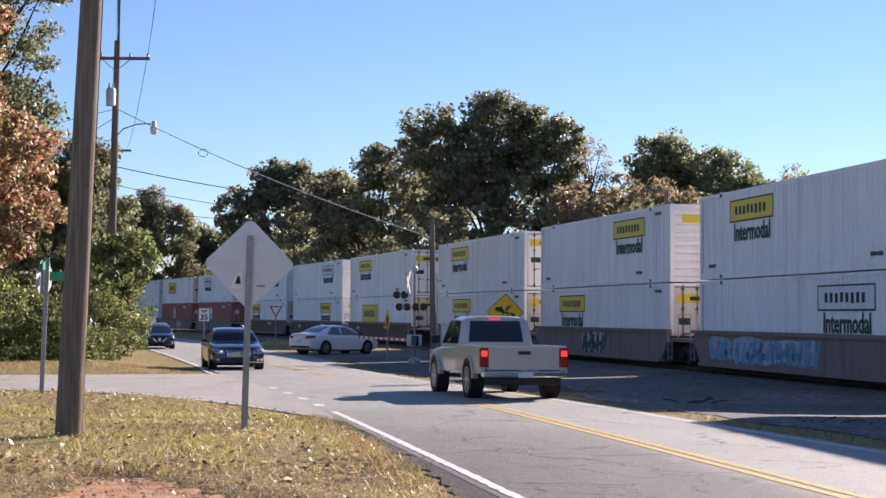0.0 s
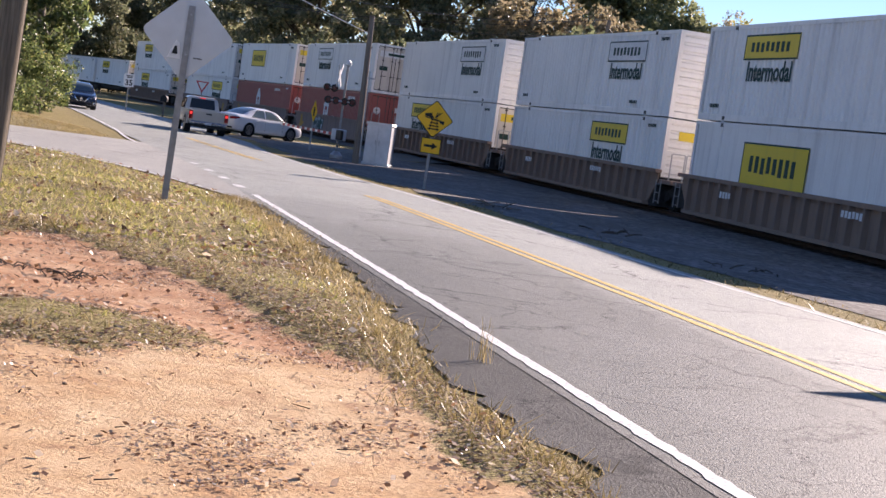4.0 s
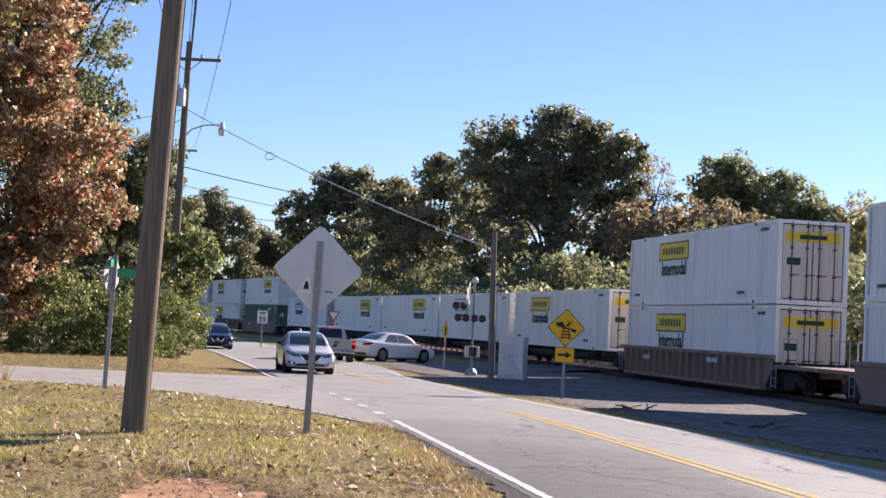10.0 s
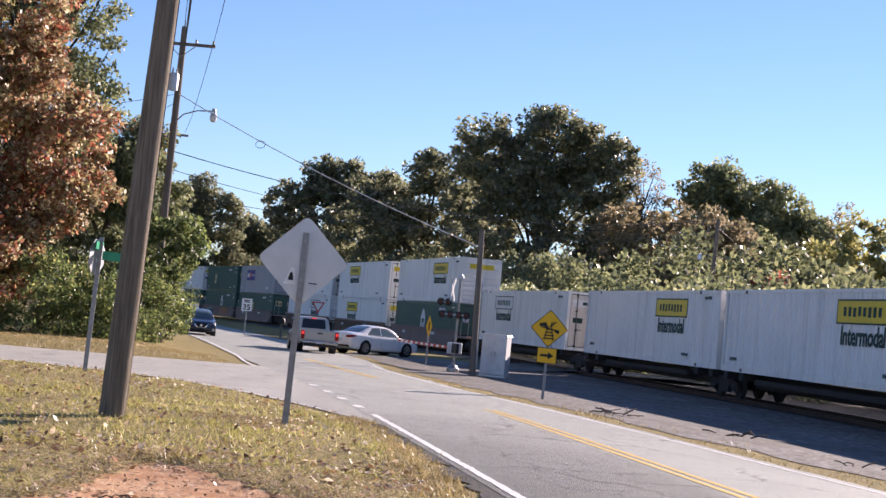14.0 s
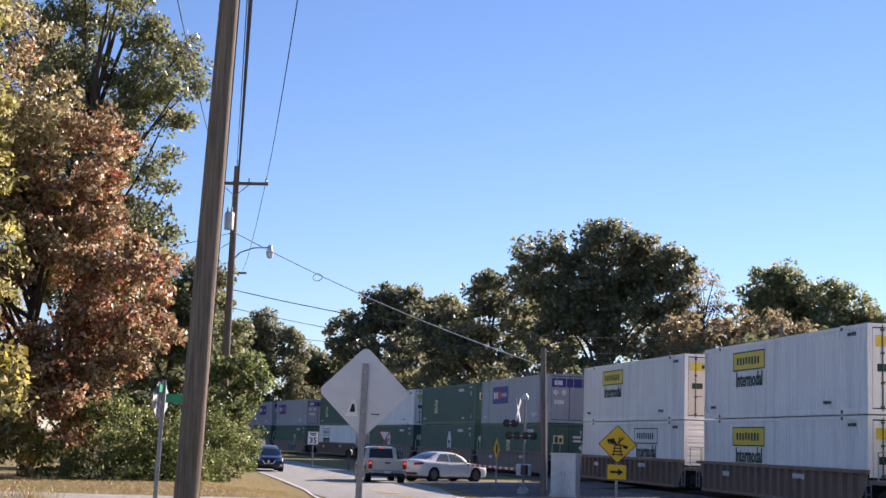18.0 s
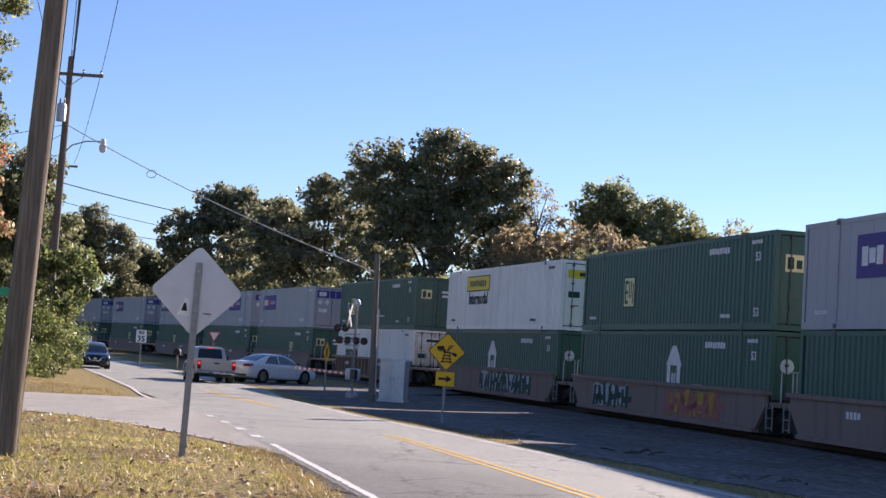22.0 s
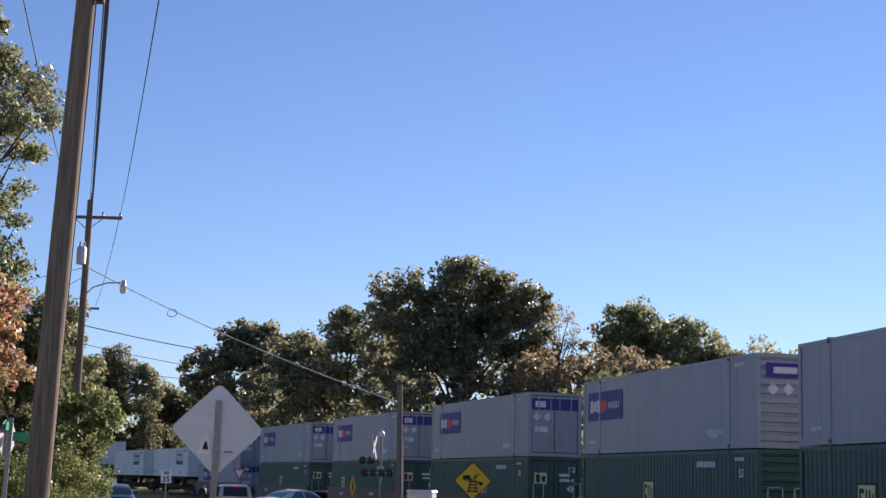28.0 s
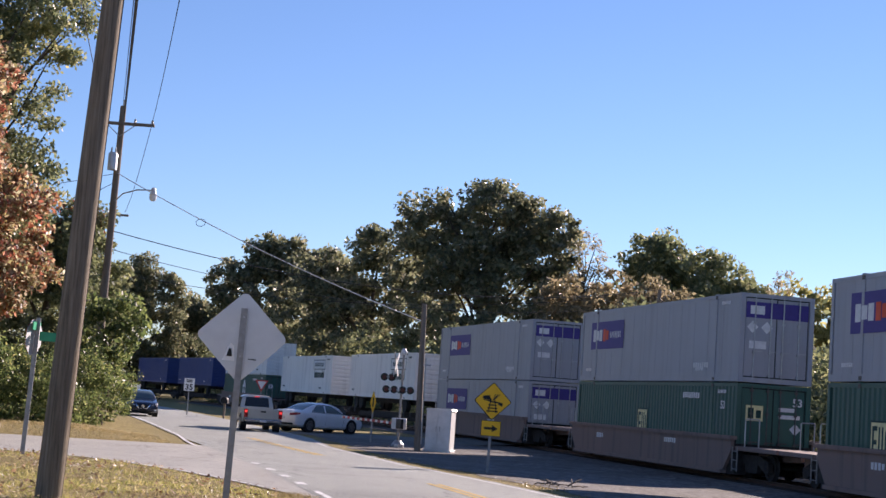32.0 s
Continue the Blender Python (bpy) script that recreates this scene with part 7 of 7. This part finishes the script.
    tree("green_tree", "yellow-green young tree with large leaves", (-18.9, 47.2), [((-18.9, 47.2, 4.6), (2.1, 1.8, 4.4)), ((-19.3, 47.2, 10.5), (1.5, 1.5, 3.2)), ((-19.6, 47.2, 15.0), (1.2, 1.3, 2.6))], "light", 130, 60, 0.115, 0.6, 36, 0.14, 30, extra=(("yellow", lambda x, y, z: zone(x, y, z, 6, 0.05), 16),))
    tree("oak_tree", "dark evergreen mass with reddish top", (-18.2, 71), [((-18.2, 71, 5.0), (3.6, 3, 5.0)), ((-17.6, 71, 9.0), (1.7, 1.6, 1.6))], "dark", 130, 280, 0.11, 0.8, 33, 0.3, 14, extra=(("red", lambda x, y, z: z > 8.6, 25),))
    for k, (x, y, w, h, leaf) in enumerate(((-15.8, 51.2, 1.9, 2.0, "shrub"), (-13.9, 53.2, 1.6, 1.6, "shrub"), (-13.4, 57.6, 1.5, 2.0, "shrub"), (-13.6, 62.4, 1.5, 1.9, "shrub"), (-15.0, 66.5, 1.8, 2.1, "shrub"), (-15.6, 60.0, 1.9, 2.2, "shrub"), (-20.6, 50.4, 2.2, 2.8, "shrub"), (-17.0, 72, 1.8, 2.0, "shrub"))):
        tree("shrub", "dense %s shrub at the road's edge" % {"shrub": "green", "dark": "dark green", "light": "yellow-green"}[leaf], (x, y), [((x, y, h * 0.75), (w, w * 0.9, h * 0.85))], leaf, 75, 130, 0.06, 0.42, 50 + k, 0.06, 12, "shrub", extra=(("light", lambda x, y, z: z > 2.0, 10),))
    tree("sapling", "green sapling beside the utility pole", (-12.9, 60.5), [((-12.9, 60.5, 3.9), (1.1, 1.1, 1.9))], "shrub", 46, 60, 0.11, 0.45, 62, 0.08, 12)
    for k, (x, y, w, h) in enumerate(((-41, 213, 9, 9.8), (-50, 205, 8, 11.3), (-58, 195, 8, 12.8), (-34, 224, 8, 7.6))):
        tree("green_tree", "distant rounded green tree beyond the road's bend", (x, y), [((x, y, h * 0.9), (w * 0.8, 3, h * 0.95)), ((x - 1.5, y, h * 1.5), (w * 0.5, 2, h * 0.4))], "oak", 160, 200, 0.25, 1.5, 70 + k, 0.3, 8)
    # undergrowth that closes the view behind the train, and the far woods all round
    rng = np.random.default_rng(90)
    cen = []
    for s in np.arange(-190, 60, 1.6):
        x, y = on_track(s)
        for k in range(6):
            o = 11 + 9 * rng.random()
            cen.append((x + o * 0.96, y + o * 0.3 + rng.normal(), 1.0 + 7.6 * rng.random() * (0.8 + 0.2 * math.sin(s * 0.21))))
    cen = np.array(cen)
    solo("undergrowth", quads_mesh("undergrowth", leaves(rng, cen, np.full(len(cen), 1.5), 95, 0.22), LEAF["dark"]), None, "dark tangled undergrowth behind the railway track", "undergrowth", kind="stuff")
    cen = []
    for s in np.arange(-150, 60, 1.5):
        x, y = on_track(s)
        for k in range(5):
            o = 5.8 + 3.4 * rng.random()
            cen.append((x + o * 0.96, y + o * 0.3 + rng.normal(), 0.5 + 4.2 * rng.random()))
    cen = np.array(cen)
    solo("undergrowth", quads_mesh("undergrowth", leaves(rng, cen, np.full(len(cen), 1.25), 150, 0.16), LEAF["green"]), None, "green bushes close behind the railway track", "undergrowth", kind="stuff")
    a = rng.random(1500) * 2 * math.pi
    d = 175 + 50 * rng.random(1500)
    ahead = np.cos(a) > 0.8
    d = np.where(ahead, d + 75, d)
    cen = np.stack([d * np.sin(a), d * np.cos(a), (9 + 3 * ahead) * rng.random(1500) ** 0.8], 1)
    far = np.concatenate([leaves(rng, cen[ahead], np.full(ahead.sum(), 4.0), 170, 0.30), leaves(rng, cen[~ahead], np.full((~ahead).sum(), 4.5), 30, 0.9)])
    solo("far_woods", quads_mesh("far_woods", far, LEAF["green"]), None, "distant belt of green woods", "woods", kind="stuff")


build_trees()


# ---------------------------------------------------------------- grass, fallen leaves, stones


def blades(rng, px, py, pz, h, w, lean):
    n = len(px)
    a = rng.random(n) * 2 * math.pi
    p = np.stack([px, py, pz - 0.01], 1)
    side = np.stack([np.cos(a), np.sin(a), np.zeros(n)], 1) * w[:, None]
    tip = p + np.stack([rng.normal(size=n) * lean, rng.normal(size=n) * lean, np.ones(n)], 1) * h[:, None]
    return np.stack([p - side, p + side, tip + side * 0.25, tip - side * 0.25], 1)


def scatter(rng, n, x0, x1, y0, y1, ok):
    x, y = x0 + (x1 - x0) * rng.random(n), y0 + (y1 - y0) * rng.random(n)
    keep = np.array([rng.random() < ok(a, b) for a, b in zip(x, y)])
    return x[keep], y[keep]


def build_litter():
    rng = np.random.default_rng(7)
    GRASS = mat_leaf("autumn_grass_blades", (0.0, (0.19, 0.21, 0.045)), (0.4, (0.37, 0.37, 0.09)), (0.7, (0.56, 0.48, 0.16)), (1.0, (0.76, 0.64, 0.34)), through=0.5)
    WEED = mat_leaf("dead_weed_blades", (0.0, (0.10, 0.075, 0.03)), (0.3, (0.24, 0.19, 0.07)), (0.6, (0.42, 0.32, 0.13)), (1.0, (0.60, 0.48, 0.27)), through=0.45)
    DRY = mat_leaf("fallen_leaves", (0.0, (0.09, 0.045, 0.025)), (0.4, (0.30, 0.17, 0.09)), (0.75, (0.62, 0.48, 0.33)), (0.9, (0.84, 0.75, 0.60)), (1.0, (0.38, 0.15, 0.08)), through=0.45)

    def lawn(x, y):
        d = x_line(y) - x
        w = shoulder_width(y)
        patch = 0.5 + 0.8 * noise.noise((x * 0.9, y * 0.9, 2.0))
        edge = step(w - 0.1, w + 0.25, d + 0.2 * noise.noise((x * 3, y * 3, 3.1)))
        return edge * (1 - step(0.2, 0.6, bare(x, y) + 0.45 * noise.noise((x * 1.6, y * 1.6, 9)))) * max(0.06, patch) * (1 - step(-0.5, 0.0, y - near_edge(x)))
    out, withered = [], []
    for n, x0, x1, y0, y1, h in ((42000, -5, 2.6, 5.5, 16, 0.04), (62000, -9, 1.2, 15, 24, 0.06), (30000, -12, -1, 23, 33, 0.06)):
        x, y = scatter(rng, n, x0, x1, y0, y1, lawn)
        z = np.array([bank(a, b) for a, b in zip(x, y)])
        tall = h * (0.4 + 1.0 * rng.random(len(x))) * np.array([0.75 + 1.3 * max(0.0, noise.noise((a * 1.1, b * 1.1, 12.0))) for a, b in zip(x, y)])
        made = blades(rng, x, y, z, tall, 0.004 + 0.004 * rng.random(len(x)), 0.7)
        dry = np.array([(x_line(b) - a - shoulder_width(b)) < 0.5 + 0.6 * noise.noise((a * 0.7, b * 0.7, 31)) or bare(a, b) > 0.04 or noise.noise((a * 0.5, b * 0.5, 44)) > 0.36 for a, b in zip(x, y)])
        out.append(made[~dry])
        withered.append(made[dry])
    solo("withered_grass", quads_mesh("withered_grass", np.concatenate(withered), WEED), None, "short withered brown grass along the clay and the shoulder", "grass", kind="stuff")
    solo("lawn_grass", quads_mesh("lawn_grass", np.concatenate(out), GRASS), None, "short patchy yellow-green autumn grass", "grass", kind="stuff")
    # taller weeds along the broken shoulder
    out = []
    for k in range(190):
        y = rng.uniform(5.5, 24)
        x = x_line(y) - shoulder_width(y) - 0.05 - abs(rng.normal()) * 0.22
        n = int(rng.integers(14, 40))
        px, py = x + rng.normal(size=n) * 0.09, y + rng.normal(size=n) * 0.09
        out.append(blades(rng, px, py, np.full(n, bank(x, y)), 0.075 * (0.4 + rng.random(n)), np.full(n, 0.004), 0.8))
    for k in range(40):
        x = rng.uniform(-14, -10.5)
        y = near_edge(x) - rng.uniform(0.3, 1.2)
        n = 40
        out.append(blades(rng, x + rng.normal(size=n) * 0.12, y + rng.normal(size=n) * 0.12, np.full(n, bank(x, y)), 0.35 * (0.4 + rng.random(n)), np.full(n, 0.009), 0.4))
    n = 26
    px, py = x_line(10.3) - 0.4 + rng.normal(size=n) * 0.05, 10.3 + rng.normal(size=n) * 0.05
    out.append(blades(rng, px, py, np.full(n, level(0.9, 10.3)), 0.34 * (0.5 + 0.5 * rng.random(n)), np.full(n, 0.003), 0.16))
    solo("weeds", quads_mesh("weeds", np.concatenate(out), WEED), None, "tufts of dry weeds along the shoulder", "weeds", kind="stuff")
    # verge on the far side of the road and below the hedge
    def verge(x, y):
        d = x - x_far(y)
        return step(0.25, 0.45, d) * step(1.9, 0.9, d) * (0.18 + 1.3 * noise.noise((x * 0.6, y * 0.35, 6)))
    x, y = scatter(rng, 34000, -3, 9.5, 10, 50, verge)
    x2, y2 = scatter(rng, 20000, -18, -6.5, 43, 54, lambda a, b: step(0.3, 1.0, x_line(b) - 0.6 - a) * step(0.1, 0.6, b - beyond_edge(a)))
    x, y = np.concatenate([x, x2]), np.concatenate([y, y2])
    solo("verge_grass", quads_mesh("verge_grass", blades(rng, x, y, np.array([bank(a, b) for a, b in zip(x, y)]), 0.06 * (0.4 + rng.random(len(x))), 0.006 + 0.005 * rng.random(len(x)), 0.7), WEED), None, "dry verge grass along the road", "grass", kind="stuff")
    # fallen leaves
    def drop(x, y):
        d = x_line(y) - x
        return step(shoulder_width(y) + 0.1, shoulder_width(y) + 0.9, d) * (1 - step(-0.4, 0.1, y - near_edge(x))) * (0.35 + 0.5 * noise.noise((x * 0.6, y * 0.6, 4)) - 0.3 * step(0.3, 0.6, bare(x, y)) * step(11.5, 9.5, y))
    pts = [scatter(rng, n, *box, drop) for n, box in ((15000, (-5, 2.2, 5.5, 16)), (20000, (-10, 0.8, 15, 32)))]
    x, y = np.concatenate([p[0] for p in pts]), np.concatenate([p[1] for p in pts])
    p = np.stack([x, y, np.array([bank(a, b) for a, b in zip(x, y)]) + 0.015 + 0.06 * rng.random(len(x)) * (np.array([bare(a, b) for a, b in zip(x, y)]) < 0.4)], 1)
    u = rng.normal(size=p.shape) * np.array([1, 1, 0.3])
    u /= np.linalg.norm(u, axis=1, keepdims=True)
    v = np.cross(u, np.array([0, 0, 1.0]) + rng.normal(size=p.shape) * 0.35)
    v /= np.linalg.norm(v, axis=1, keepdims=True)
    s = ((0.012 + 0.030 * rng.random(len(x)) ** 2) * (1 + 0.35 * (y > 14)))[:, None]
    solo("fallen_leaves", quads_mesh("fallen_leaves", np.stack([p - u * s, p + v * s * 0.6, p + u * s, p - v * s * 0.6], 1), DRY), None, "scattered dry fallen leaves on the grass", "fallen leaves", kind="stuff")
    # crumbs of bark and leaf on the clay and along the weeds
    x, y = scatter(rng, 110000, -4.0, 2.4, 6.0, 15.0, lambda a, b: (0.03 + 2.6 * max(0.0, noise.noise((a * 0.9, b * 0.9, 21)) + 0.5 * noise.noise((a * 3.1, b * 3.1, 8)) - 0.08) + 0.6 * step(0.8, 0.1, abs(clay_edge(b) + 0.25 - a)) + 1.3 * step(0.35, 0.05, abs(bare(a, b) - 0.3))) * step(shoulder_width(b) - 0.1, shoulder_width(b) + 0.1, x_line(b) - a))
    p = np.stack([x, y, np.array([bank(a, b) for a, b in zip(x, y)]) + 0.008 + 0.008 * rng.random(len(x))], 1)
    u = rng.normal(size=p.shape) * np.array([1, 1, 0.2])
    u /= np.linalg.norm(u, axis=1, keepdims=True)
    v = np.cross(u, np.array([0, 0, 1.0]) + rng.normal(size=p.shape) * 0.3)
    v /= np.linalg.norm(v, axis=1, keepdims=True)
    s = (0.005 + 0.018 * rng.random(len(x)) ** 2)[:, None]
    solo("leaf_crumbs", quads_mesh("leaf_crumbs", np.stack([p - u * s, p + v * s * 0.5, p + u * s, p - v * s * 0.5], 1), DRY), None, "crumbs of dry leaf and bark on the clay", "leaf litter", kind="stuff")
    # twigs and clods on the bare clay
    m = Mesh()
    r = random.Random(3)
    for k in range(60):
        y = r.uniform(5.5, 15)
        x = r.uniform(-4, clay_edge(y))
        a, l = r.uniform(0, 6.3), r.uniform(0.03, 0.12)
        z = bank(x, y) + 0.012
        m.tube((x, y, z), (x + l * math.cos(a), y + l * math.sin(a), z + r.uniform(0, 0.03)), 0.004, 0.002, 4)
    solo("twigs", m, M["bark"], "thin dry twigs scattered on the clay", "twigs", kind="stuff")
    def sticks(name, label, x, y, n, spread, long, thick, material, seed):
        q = random.Random(seed)
        ob = thing(name, label, "brushwood", at=pose(x, y, bank(x, y)))
        for k in range(n):
            a, e = q.uniform(0, 6.3), q.uniform(-0.05, 0.3)
            cx, cy, l = q.gauss(0, spread), q.gauss(0, spread), long * q.uniform(0.5, 1.0)
            d = Vector((math.cos(a) * math.cos(e), math.sin(a) * math.cos(e), math.sin(e))) * l
            p = Vector((cx, cy, thick + q.uniform(0, 0.03)))
            part("stick", Mesh().path([p, p + d * 0.5 + Vector((0, 0, 0.02)), p + d], thick * q.uniform(0.6, 1.0), 5), material, ob)
    sticks("brush_clump", "small clump of dark dead twigs on the clay", -2.2, 11.85, 22, 0.10, 0.2, 0.006, M["bark"], 4)
    sticks("brush_clump", "small clump of dark dead twigs on the clay", -2.75, 11.9, 16, 0.10, 0.18, 0.006, M["bark"], 5)
    sticks("branch_pile", "pale broken branches lying on the gravel verge", 3.0, 33.6, 14, 0.3, 0.55, 0.018, M["wood_far"], 6)
    sticks("branch_pile", "dark broken branches lying on the gravel verge", 5.4, 30.2, 12, 0.3, 0.4, 0.018, M["bark"], 7)
    sticks("branch_pile", "dark broken branches lying on the gravel verge", 6.3, 23.8, 9, 0.3, 0.3, 0.014, M["bark"], 8)
    rock = mat_plain("pale_clod", (0.34, 0.25, 0.18), 0.95, vary=0.4, scale=20)
    m = Mesh()
    for k in range(260):
        y = r.uniform(5.5, 16)
        x = r.uniform(-5, x_line(y) - shoulder_width(y))
        s = r.uniform(0.004, 0.014)
        z = bank(x, y)
        m.lathe([(s * 0.7, -s * 0.3), (s, s * 0.2), (s * 0.5, s * 0.7)], (x, y, z), "z", 5)
    solo("clods", m, rock, "small clods and pebbles on the clay", "pebbles", kind="stuff")


build_litter()


# ---------------------------------------------------------------- what moves


def motions():
    move_train()
    move_vehicles()


motions()
